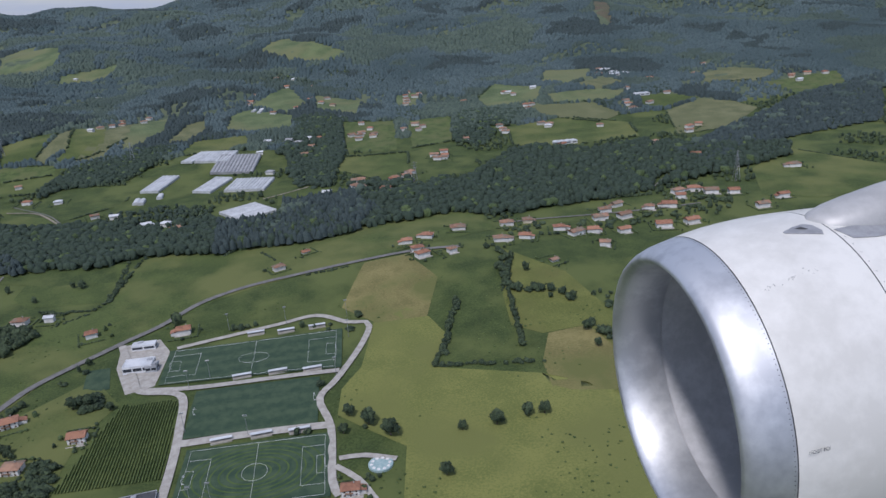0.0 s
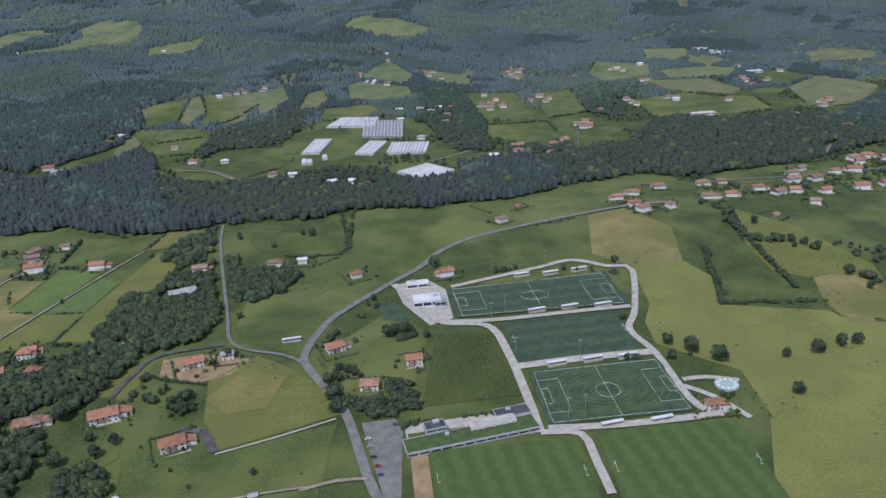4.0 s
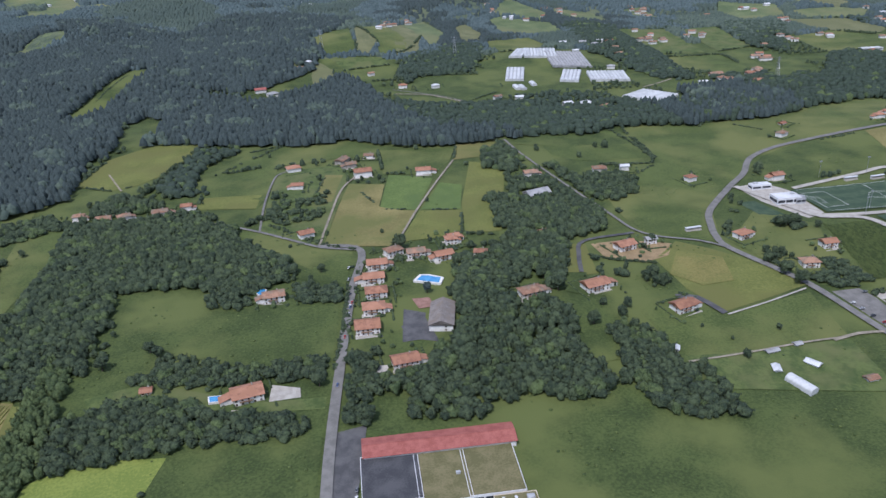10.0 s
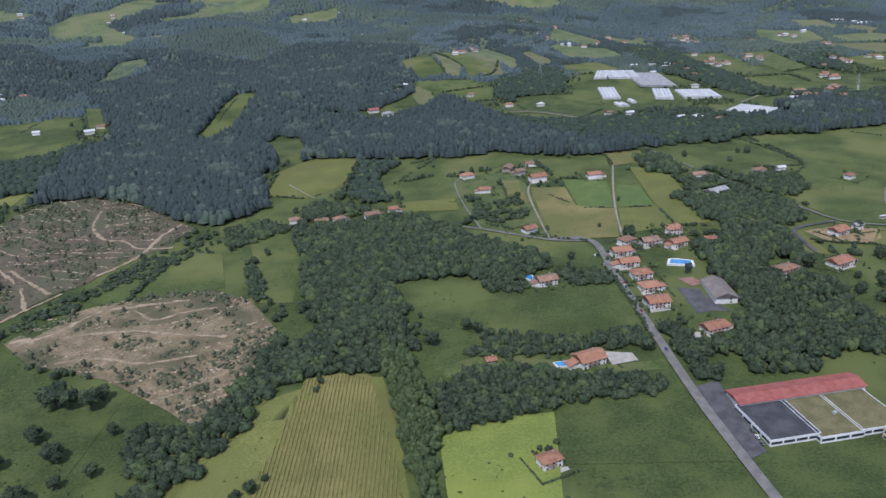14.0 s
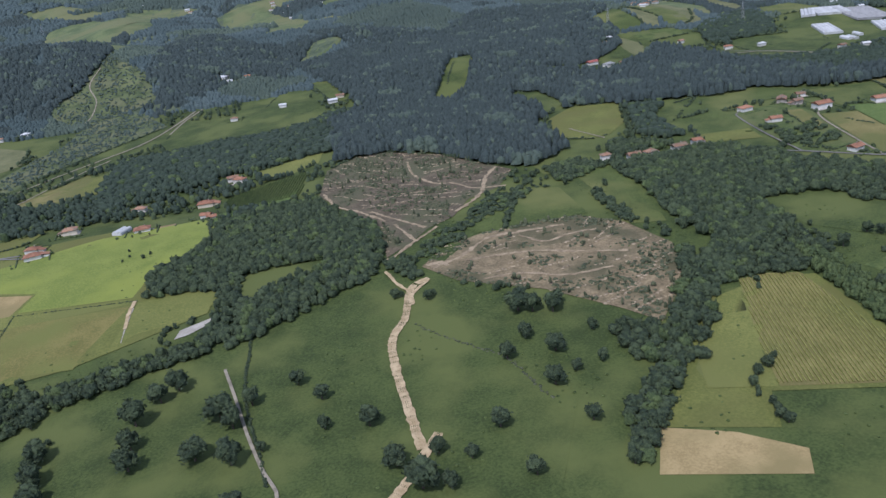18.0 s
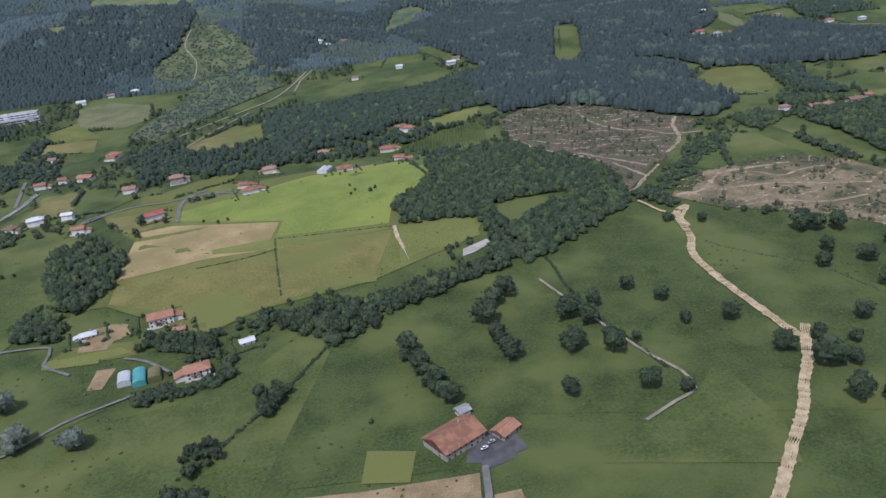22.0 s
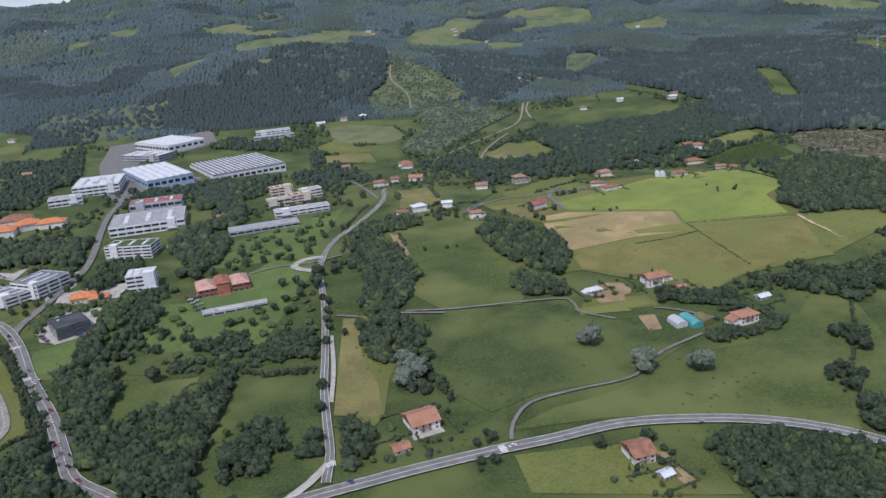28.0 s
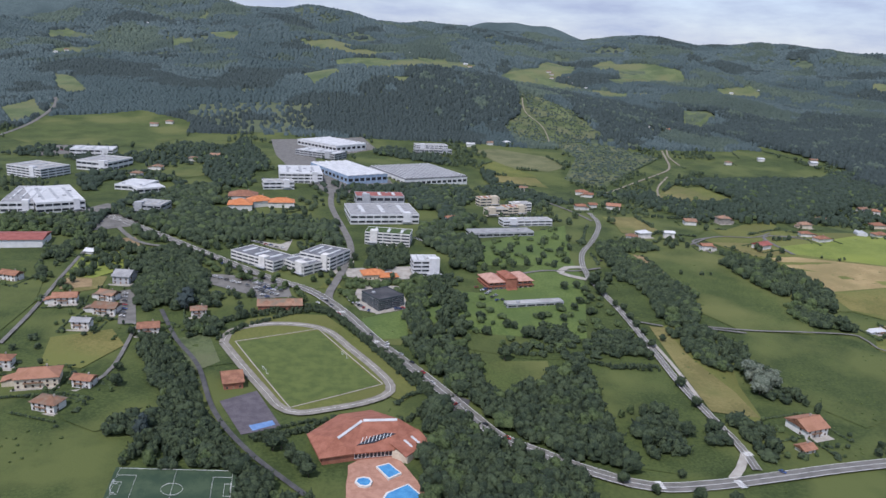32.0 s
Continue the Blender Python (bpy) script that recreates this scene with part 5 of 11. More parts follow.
field('meadow', [(-357, 727), (-306, 759), (-257, 796), (-239, 941), (-186, 960), (-91, 911), (-70, 869), (-60, 811), (-134, 775), (-186, 731), (-230, 697), (-269, 651), (-303, 572), (-362, 613), (-365, 654)])
field('olive', [(-380, 551), (-343, 584), (-319, 561), (-291, 523), (-277, 485), (-328, 470), (-365, 460), (-378, 497)])
field('soil', [(-422, 595), (-391, 597), (-349, 580), (-364, 557), (-390, 548), (-421, 567)])
field('meadow', [(-430, 472), (-410, 489), (-370, 458), (-282, 474), (-294, 413), (-372, 408), (-421, 408), (-427, 439)])
field('lush', [(-492, 462), (-461, 494), (-435, 495), (-431, 465), (-449, 451), (-468, 420), (-489, 431)])
field('olive', [(-467, 586), (-451, 604), (-427, 596), (-439, 537), (-466, 536)])
field('meadow', [(-367, 957), (-256, 935), (-248, 880), (-251, 814), (-344, 830), (-367, 860)])
field('lush', [(-760, 739), (-701, 694), (-636, 642), (-652, 581), (-708, 610), (-753, 665)])
field('bright', [(-1146, 2669), (-1017, 2860), (-870, 2964), (-835, 2806), (-867, 2713), (-1052, 2730)])
field('bright', [(-1385, 2840), (-1302, 3034), (-1250, 2896), (-1275, 2763)])
field('olive', [(-1546, 3298), (-1426, 3455), (-1365, 3380), (-1451, 3171)])
field('bright', [(-1371, 2492), (-1162, 2332), (-1123, 2236), (-1255, 2328)])
field('olive', [(-124, 2647), (-47, 2757), (-62, 2557), (-118, 2563)])
field('garden', [(-614, 498), (-594, 509), (-589, 471), (-609, 480)], mat=TARMAC, label='dark asphalt yard beside the warehouse')
field('lush', [(-836, 614), (-789, 610), (-775, 575), (-716, 561), (-657, 547), (-665, 480), (-677, 461), (-732, 474), (-779, 487), (-830, 546)])
field('lush', [(-790, 401), (-759, 403), (-717, 397), (-679, 396), (-691, 318), (-816, 352), (-786, 352)])
field('meadow', [(-768, 733), (-724, 719), (-669, 658), (-637, 641), (-649, 577), (-707, 657)])
field('garden', [(-836, 466), (-795, 474), (-749, 448), (-713, 432), (-675, 428), (-677, 416), (-729, 424), (-758, 432), (-831, 453)])
field('olive', [(-994, 849), (-964, 840), (-962, 776), (-990, 785)], mat=GRASS["meadow"])
field('garden', [(-673, 391), (-652, 394), (-667, 320), (-684, 316)], mat=TARMAC, label='dark asphalt yard beside the sports halls')
field('garden', [(-711, 450), (-692, 442), (-692, 432), (-713, 432)], mat=CONCRETE, label='pale drive in front of a house')
field('garden', [(-645, 456), (-629, 452), (-637, 437), (-646, 442)], mat=CONCRETE, label='pale drive in front of a house')
field('garden', [(-608, 522), (-592, 512), (-600, 477), (-616, 477)], mat=TARMAC, label='dark asphalt yard beside the warehouse')
field('bright', [(-1556, 2795), (-1428, 2869), (-1372, 2767), (-1401, 2344), (-1529, 2651)])
field('bright', [(-1125, 2868), (-1011, 2875), (-838, 2803), (-834, 2731), (-1008, 2759)])
field('bright', [(-1371, 2337), (-1212, 2353), (-1254, 2230), (-1328, 2181)])
field('meadow', [(-962, 794), (-919, 803), (-911, 708), (-928, 606), (-965, 617), (-957, 697)])
field('olive', [(-972, 483), (-945, 472), (-963, 395), (-994, 320), (-1053, 340), (-1019, 389)])
field('stubble', [(-1056, 341), (-1019, 324), (-991, 300), (-1000, 282), (-1073, 305)])
field('lush', [(-1037, 1281), (-964, 1494), (-920, 1480), (-978, 1281), (-1030, 1261)], cut=True)
field('lush', [(-1279, 1785), (-1169, 2040), (-1140, 2037), (-1213, 1811), (-1255, 1697)], cut=True)
field('bright', [(-1534, 2754), (-1474, 2895), (-1371, 2798), (-1326, 2537), (-1490, 2582)])
field('bright', [(-1376, 2927), (-1237, 3196), (-1223, 2862), (-1332, 2821)])
field('bright', [(-1114, 2855), (-1008, 2883), (-933, 2797), (-982, 2714)])
field('meadow', [(-1818, 2542), (-1885, 3008), (-1809, 3007), (-1713, 2554), (-1759, 2421)])
field('yellow', [(-751, 1511), (-707, 1539), (-673, 1493), (-702, 1443), (-760, 1440)])
field('scrub', [(-1700, 1615), (-1685, 1863), (-1583, 1719), (-1550, 1576), (-1634, 1536)])
field('bright', [(-1731, 1990), (-1765, 2431), (-1742, 2327), (-1713, 1923)])
field('bright', [(-1838, 2578), (-1794, 2625), (-1723, 2599), (-1769, 2457)])
field('meadow', [(-1349, 307), (-1277, 336), (-1252, 362), (-1249, 296), (-1260, 265), (-1352, 295)])
field('soil', [(-1656, 551), (-1635, 551), (-1628, 534), (-1649, 526)])
field('garden', [(-1413, 338), (-1388, 334), (-1385, 319), (-1409, 314), (-1420, 318)], mat=TARMAC, label='dark farmyard beside the farmhouse')
field('lush', [(-1560, 352), (-1517, 390), (-1461, 456), (-1423, 475), (-1379, 504), (-1325, 523), (-1383, 362), (-1428, 315), (-1513, 327), (-1530, 292), (-1562, 315)])
field('soil', [(-1523, 321), (-1476, 313), (-1415, 308), (-1426, 253), (-1531, 284)], label='brown mown hay field beside the farm')
field('soil', [(-1412, 290), (-1398, 290), (-1399, 245), (-1421, 252)], label='brown mown hay field beside the farm')
field('garden', [(-1406, 340), (-1389, 340), (-1393, 314), (-1411, 309), (-1415, 326)], mat=TARMAC, label='dark farmyard beside the farmhouse')
field('meadow', [(-1777, 366), (-1745, 383), (-1710, 390), (-1630, 426), (-1559, 434), (-1492, 499), (-1484, 459), (-1533, 319), (-1577, 344), (-1591, 316), (-1672, 356), (-1719, 365)])
field('lush', [(-1814, 509), (-1786, 534), (-1685, 523), (-1645, 461), (-1628, 441), (-1683, 407), (-1750, 402), (-1781, 388), (-1803, 423)])
field('olive', [(-1873, 431), (-1852, 545), (-1839, 549), (-1824, 482), (-1837, 445), (-1845, 400), (-1858, 383)])
field('olive', [(-1779, 308), (-1779, 342), (-1739, 340), (-1704, 335), (-1696, 285)])
field('meadow', [(-1704, 335), (-1680, 337), (-1680, 281), (-1696, 285)])
field('soil', [(-1708, 326), (-1701, 324), (-1696, 297), (-1704, 295)])
field('soil', [(-1644, 491), (-1631, 490), (-1636, 466), (-1646, 467)])
field('soil', [(-1663, 530), (-1639, 532), (-1641, 519), (-1660, 517)])
field('olive', [(-1686, 506), (-1672, 528), (-1625, 523), (-1619, 503), (-1661, 503)])
field('lush', [(-1956, 705), (-1908, 729), (-1855, 788), (-1837, 1002), (-1787, 859), (-1852, 738), (-1858, 683), (-1894, 670), (-1939, 651)])
field('lush', [(-1983, 305), (-1951, 338), (-1910, 341), (-1884, 326), (-1892, 290)])
field('lush', [(-1938, 471), (-1887, 464), (-1889, 415), (-1883, 386), (-1885, 349), (-1912, 336), (-1949, 348), (-1947, 396)])
field('lush', [(-2057, 548), (-2050, 589), (-1992, 630), (-1973, 613), (-1934, 649), (-1890, 657), (-1878, 612), (-1882, 498), (-1927, 486), (-1976, 486), (-2015, 502), (-2048, 517)])
field('lush', [(-1967, 760), (-1901, 841), (-1851, 860), (-1817, 855), (-1861, 742), (-1892, 674), (-1960, 653), (-1977, 704)])
field('lush', [(-1849, 741), (-1816, 778), (-1830, 619), (-1847, 557), (-1869, 549)])
field('lush', [(-1823, 491), (-1791, 528), (-1790, 507), (-1816, 453)])
field('meadow', [(-2094, 534), (-2083, 552), (-2062, 564), (-2057, 548), (-2068, 511), (-2084, 514)])
field('lush', [(-2145, 654), (-2121, 657), (-2112, 623), (-2135, 620)], mat=GRASS["olive"])
field('scrub', [(-1674, 1586), (-1567, 1521), (-1503, 1390), (-1696, 1141), (-1747, 1199), (-1678, 1363)])
field('scrub', [(-1758, 1848), (-1685, 1869), (-1674, 1586), (-1701, 1511), (-1759, 1591), (-1779, 1704)])
field('bright', [(-1757, 1907), (-1598, 2358), (-1681, 1871), (-1756, 1859)])
field('lush', [(-1329, 1686), (-1092, 2067), (-1154, 1876), (-1309, 1667)])
field('olive', [(-1834, 3053), (-1607, 2917), (-1663, 2821), (-1838, 2675)])
field('olive', [(-1388, 2814), (-1182, 3101), (-1231, 2835), (-1360, 2752)])
field('bright', [(-1190, 2612), (-864, 2863), (-848, 2731), (-961, 2722), (-1195, 2471)])
field('bright', [(-1349, 2710), (-1228, 2371), (-1309, 2176), (-1354, 2528)])
field('olive', [(-2297, 3210), (-2165, 3260), (-2029, 3165), (-2204, 3085)])
field('garden', [(-2102, 609), (-2095, 633), (-2061, 628), (-2056, 579), (-2084, 567)], mat=CONCRETE, label='pale paved forecourt of an office')
field('garden', [(-2230, 652), (-2167, 643), (-2155, 605), (-2176, 596), (-2222, 625)], mat=ASPHALT, label='asphalt car park among trees')
field('garden', [(-1987, 629), (-1968, 612), (-1967, 581), (-1976, 577)], mat=TARMAC, label='asphalt car park beside the brick offices')
field('garden', [(-2249, 1436), (-2076, 1488), (-2053, 1385), (-2160, 1254), (-2124, 962), (-2173, 1068), (-2223, 1257)], mat=ASPHALT, label='asphalt yard round the works halls')
field('bright', [(-1837, 3000), (-1725, 3025), (-1715, 2814), (-1826, 2581)])
field('bright', [(-1478, 2849), (-1378, 2861), (-1322, 2776), (-1372, 2701), (-1462, 2765)])
field('bright', [(-1257, 3039), (-1175, 3127), (-1259, 2813), (-1337, 2850)])
field('bright', [(-2138, 3062), (-2030, 3144), (-1899, 3058), (-2031, 2977)])
field('bright', [(-2709, 3374), (-2607, 3375), (-2550, 3288), (-2630, 3237)])
field('olive', [(-1744, 2835), (-1673, 2907), (-1681, 2678)])
field('olive', [(-2028, 1866), (-1948, 1857), (-1976, 1820)])
field('olive', [(-2220, 1936), (-2196, 2880), (-2123, 1899), (-2184, 1820)])
field('olive', [(-1653, 1812), (-1599, 1691), (-1616, 1646), (-1649, 1764)])
field('olive', [(-1119, 3070), (-990, 3179), (-1005, 2983), (-1112, 2938)])
field('olive', [(-784, 2626), (-609, 2672), (-635, 2535), (-786, 2527)])
field('olive', [(-2796, 3122), (-2732, 3218), (-2684, 3079), (-2746, 2993)])
field('garden', [(-2185, 429), (-2164, 443), (-2145, 398), (-2167, 390)], mat=COURT, label='dark blue-grey ball court')
field('garden', [(-2224, 506), (-2203, 520), (-2183, 481), (-2207, 473)], mat=GRASS["lush"])
field('olive', [(-2339, 737), (-2334, 757), (-2305, 739), (-2305, 706), (-2326, 710)])
field('soil', [(-2342, 638), (-2311, 640), (-2308, 612), (-2329, 599)], mat=GRASS["hay"])
field('meadow', [(-2706, 1388), (-2705, 1595), (-2541, 1675), (-2419, 1579), (-2399, 1419), (-2496, 1310), (-2624, 1318)])
field('lush', [(-2818, 1663), (-2792, 1773), (-2716, 1624), (-2731, 1499)])
field('meadow', [(-2416, 1141), (-2313, 1203), (-2279, 1086), (-2324, 1040), (-2384, 1074)])
field('lush', [(-2229, 517), (-2208, 528), (-2193, 483), (-2208, 466)], mat=GRASS["scrub"])
field('meadow', [(-2013, 484), (-1964, 483), (-1971, 441), (-1997, 427), (-2015, 451)])
field('garden', [(-2190, 641), (-2161, 640), (-2153, 601), (-2181, 595)], mat=ASPHALT, label='asphalt car park among trees')
field('garden', [(-2210, 760), (-2174, 743), (-2163, 761), (-2166, 721), (-2184, 734)], mat=CONCRETE, label='pale paved court with parked cars')
field('garden', [(-2109, 604), (-2095, 603), (-2057, 582), (-2084, 569), (-2097, 575)], mat=CONCRETE, label='pale paved forecourt of an office')
field('garden', [(-2111, 672), (-2037, 682), (-2037, 651), (-2077, 640), (-2107, 650)], mat=CONCRETE, label='pale paved walks round the nursery')
field('lush', [(-622, 1501), (-473, 1478), (-477, 1413), (-506, 1325), (-559, 1303), (-589, 1403)])
field('olive', [(-648, 1359), (-628, 1490), (-596, 1447), (-600, 1406), (-624, 1353)])
field('lush', [(-448, 1367), (-307, 1334), (-327, 1225), (-399, 1172), (-468, 1253), (-468, 1312)])
field('meadow', [(-508, 1247), (-422, 1195), (-407, 1137), (-438, 1122), (-510, 1173)])
field('hay', [(-709, 1510), (-667, 1517), (-665, 1451), (-711, 1447)])
field('lush', [(-737, 1496), (-713, 1503), (-703, 1437), (-640, 1427), (-639, 1346), (-712, 1361)])
field('lush', [(-64, 1310), (-30, 1286), (-32, 1205), (-97, 1169), (-97, 1213)])
field('olive', [(-2733, 3449), (-2598, 3329), (-2572, 3383), (-2552, 3322), (-2571, 3155), (-2663, 3315)])
field('olive', [(-2813, 3812), (-2761, 3890), (-2753, 3688)])
field('olive', [(-2295, 3236), (-2204, 3202), (-2068, 3085), (-1898, 3159), (-1892, 3055), (-2068, 3011), (-2200, 3115), (-2281, 3181)])
field('olive', [(-2152, 2961), (-1983, 2955), (-1864, 2812), (-1762, 3010), (-1693, 2850), (-1936, 1934), (-2062, 1923), (-2145, 2857)])
field('olive', [(-2208, 1944), (-2144, 1913), (-2117, 1931), (-2154, 1848)])
field('olive', [(-1484, 2814), (-1319, 2963), (-1163, 3106), (-1256, 2816), (-1321, 2772), (-1377, 2718), (-1453, 2755)])
field('olive', [(-1183, 2661), (-980, 2867), (-853, 2900), (-848, 2825), (-864, 2699), (-911, 2747), (-1004, 2678), (-1178, 2610)])
field('olive', [(-1326, 2387), (-1255, 2314), (-1244, 2214), (-1366, 2138)])
field('olive', [(-1369, 1649), (-1211, 1854), (-1058, 2065), (-1197, 1833), (-1343, 1646)])
field('olive', [(-3289, 3261), (-3239, 3357), (-3165, 3255), (-3205, 3031)])
field('olive', [(-3081, 2695), (-3097, 3041), (-3058, 3172), (-2967, 2713), (-3064, 2646)])
field('olive', [(-2938, 2300), (-2810, 2105), (-2709, 1881), (-2744, 1845), (-2796, 1921)])
field('olive', [(-1644, 1707), (-1595, 1661), (-1608, 1633), (-1644, 1676)])
field('meadow', [(-923, 471), (-950, 473), (-984, 425), (-1011, 387), (-1011, 374), (-973, 363), (-938, 412), (-926, 443)])
field('olive', [(-884, 476), (-908, 478), (-924, 444), (-935, 415), (-969, 381), (-983, 352), (-882, 322), (-882, 343), (-877, 413), (-877, 459)], label='yellow-green grass between vine rows')
field('bright', [(-853, 389), (-833, 398), (-804, 398), (-774, 393), (-783, 366), (-802, 311), (-865, 316)])
field('lush', [(33, 1393), (177, 1353), (266, 1234), (241, 1167), (77, 1208), (15, 1289)])
field('lush', [(-397, 974), (-271, 932), (-256, 874), (-338, 890), (-410, 923)])
field('lush', [(-1484, 1395), (-1424, 1384), (-1333, 1383), (-1306, 1486), (-1241, 1470), (-1227, 1403), (-1245, 1244), (-1322, 1212), (-1394, 1218), (-1473, 1209), (-1490, 1283)], cut=True)
field('olive', [(-1642, 1049), (-1617, 1105), (-1541, 1127), (-1535, 1020), (-1554, 1005), (-1623, 996)], cut=True)
field('olive', [(-1864, 1412), (-1817, 1439), (-1735, 1374), (-1720, 1282), (-1760, 1249), (-1823, 1258), (-1846, 1320)], cut=True)
field('olive', [(-1877, 1273), (-1845, 1312), (-1790, 1217), (-1845, 1205), (-1871, 1221)], cut=True)
field('hay', [(-1870, 1208), (-1833, 1213), (-1794, 1207), (-1787, 1149), (-1865, 1166)], cut=True)
field('lush', [(-1827, 1139), (-1757, 1123), (-1743, 1000), (-1801, 1001)], cut=True)
field('hay', [(-1651, 1049), (-1578, 1147), (-1562, 1101), (-1576, 1010), (-1637, 1015)], cut=True)
field('lush', [(-1038, 1270), (-1005, 1330), (-951, 1495), (-922, 1487), (-930, 1420), (-978, 1356), (-1003, 1267)], cut=True)
field('lush', [(-925, 1198), (-906, 1233), (-871, 1207), (-869, 1073), (-917, 1016)], cut=True)
field('olive', [(-941, 912), (-917, 998), (-868, 1044), (-807, 1040), (-806, 1005), (-831, 938), (-868, 895), (-895, 884)], cut=True)
field('hill', [(-1286, 1718), (-1247, 1830), (-1188, 2026), (-1164, 1880), (-1241, 1804), (-1275, 1676)], cut=True)
field('upland', [(-1556, 2795), (-1481, 2868), (-1383, 2792), (-1306, 2583), (-1353, 2395), (-1496, 2644)], cut=True)
field('meadow', [(-1248, 1547), (-1211, 1527), (-1178, 1343), (-1209, 1347)], cut=True)
field('lush', [(-1296, 1505), (-1254, 1482), (-1228, 1375), (-1263, 1361)], cut=True)
field('lush', [(-233, 451), (-179, 450), (-179, 443), (-232, 444)], label='planted green roof terrace of the grandstand')
field('garden', [(-2581, 1206), (-2603, 1310), (-2546, 1326), (-2517, 1247)], mat=ASPHALT, label='asphalt car park beside a meadow')
field('garden', [(-2408, 852), (-2384, 893), (-2329, 846), (-2329, 799), (-2372, 775)], mat=ASPHALT, label='asphalt forecourt and road junction')
field('yellow', [(21, 409), (184, 367), (202, 354), (151, 290), (-23, 332)])
field('garden', [(-2058, 422), (-2042, 438), (-2029, 429), (-2038, 403)], mat=TARMAC, label='small asphalt car park beside the baths')
field('garden', [(-2171, 654), (-2131, 688), (-2118, 657), (-2133, 618), (-2152, 626)], mat=GRASS["lush"], label='lawn in front of the office complex')
field('garden', [(-2132, 705), (-2108, 729), (-2100, 686), (-2118, 657)], mat=CONCRETE, label='pale paved walks between the offices')
field('garden', [(-2107, 349), (-2107, 357), (-2094, 369), (-2083, 375), (-2078, 360), (-2071, 341), (-2066, 321), (-2064, 303), (-2108, 308), (-2108, 339)], mat=BRICKPAVE, label='reddish paved terrace round the pools')
field('garden', [(-2164, 400), (-2151, 406), (-2149, 401), (-2161, 394)], mat=BLUECOURT, label='blue painted playing squares on the court')
field('garden', [(-2291, 606), (-2281, 612), (-2262, 540), (-2275, 540)], mat=ASPHALT, label='asphalt yard with parked cars between houses')

field('meadow', [(-772, 903), (-743, 984), (-673, 1018), (-609, 1033), (-568, 971), (-581, 921), (-624, 928), (-682, 920), (-724, 919)])
field('meadow', [(-792, 884), (-766, 907), (-707, 923), (-704, 890), (-719, 808), (-727, 780), (-791, 797)])
field('olive', [(-788, 830), (-722, 822), (-728, 781), (-790, 795)])
field('garden', [(-705, 895), (-628, 902), (-619, 867), (-663, 663), (-683, 679), (-724, 715)])
field('hay', [(-648, 868), (-628, 861), (-647, 777), (-668, 783)])
field('meadow', [(-576, 946), (-478, 924), (-496, 874), (-525, 833), (-581, 851)])
field('hay', [(-624, 829), (-584, 816), (-601, 740), (-562, 727), (-593, 658), (-611, 647), (-663, 662), (-642, 758)])
field('hay', [(-601, 740), (-562, 727), (-582, 686), (-610, 701)])
field('vivid', [(-575, 847), (-550, 834), (-527, 819), (-562, 729), (-599, 743)])
field('vivid', [(-522, 803), (-499, 789), (-517, 718), (-557, 728)])
field('olive', [(-559, 725), (-517, 715), (-530, 652), (-593, 650)])
field('olive', [(-472, 866), (-434, 840), (-492, 649), (-527, 653), (-512, 734)])
field('hay', [(-473, 939), (-414, 950), (-432, 883), (-489, 879)])
field('bright', [(-1519, 810), (-1465, 825), (-1418, 842), (-1355, 851), (-1344, 748), (-1373, 725), (-1395, 723), (-1407, 686), (-1501, 722)])
field('yellow', [(-1501, 722), (-1407, 686), (-1403, 650), (-1445, 649), (-1505, 656), (-1517, 698)])
field('soil', [(-1548, 577), (-1521, 576), (-1520, 564), (-1543, 563)])
field('garden', [(-1362, 576), (-1338, 587), (-1337, 578), (-1355, 566), (-1365, 563)], mat=CONCRETE, label='pale gravel yard beside the wood')
field('lush', [(-1317, 658), (-1286, 659), (-1236, 660), (-1240, 641), (-1278, 624), (-1315, 599)], cut=True)
field('yellow', [(-1322, 1002), (-1282, 1018), (-1233, 1041), (-1240, 989), (-1277, 960), (-1314, 956)], cut=True)
field('soil', [(-1424, 846), (-1407, 852), (-1403, 809), (-1420, 806)])
field('felled', [(-1230, 942), (-1192, 982), (-1146, 980), (-1087, 931), (-1045, 867), (-1018, 822), (-1046, 770), (-1084, 750), (-1108, 708), (-1137, 689), (-1160, 660), (-1184, 638), (-1182, 709), (-1205, 766), (-1242, 840)], cut=True)
field('fresh_felled', [(-1156, 606), (-1130, 639), (-1085, 656), (-1041, 658), (-997, 655), (-963, 622), (-944, 562), (-959, 505), (-1005, 448), (-1023, 474), (-1068, 525), (-1131, 568)], cut=True)
field('lush', [(-1158, 634), (-1136, 669), (-1104, 688), (-1080, 732), (-1045, 750), (-1012, 754), (-1029, 726), (-1066, 696), (-1104, 671), (-1116, 630), (-1137, 607)])
field('meadow', [(-1106, 678), (-1060, 712), (-1012, 751), (-988, 736), (-985, 656), (-1030, 656), (-1063, 651), (-1096, 657)])
field('olive', [(-2197, 514), (-2183, 554), (-2153, 566), (-2124, 564), (-2095, 516), (-2060, 442), (-2072, 429), (-2083, 437), (-2076, 453), (-2083, 469), (-2132, 543), (-2149, 548), (-2178, 535), (-2190, 513)])
field('hay', [(-1863, 544), (-1851, 542), (-1853, 489), (-1845, 436), (-1846, 401), (-1875, 409), (-1870, 468)])

field('garden', [(-424, 413), (-379, 409), (-296, 408), (-303, 357), (-305, 346), (-450, 383), (-426, 404)])
field('lush', [(-470, 546), (-448, 540), (-456, 500), (-476, 514)])

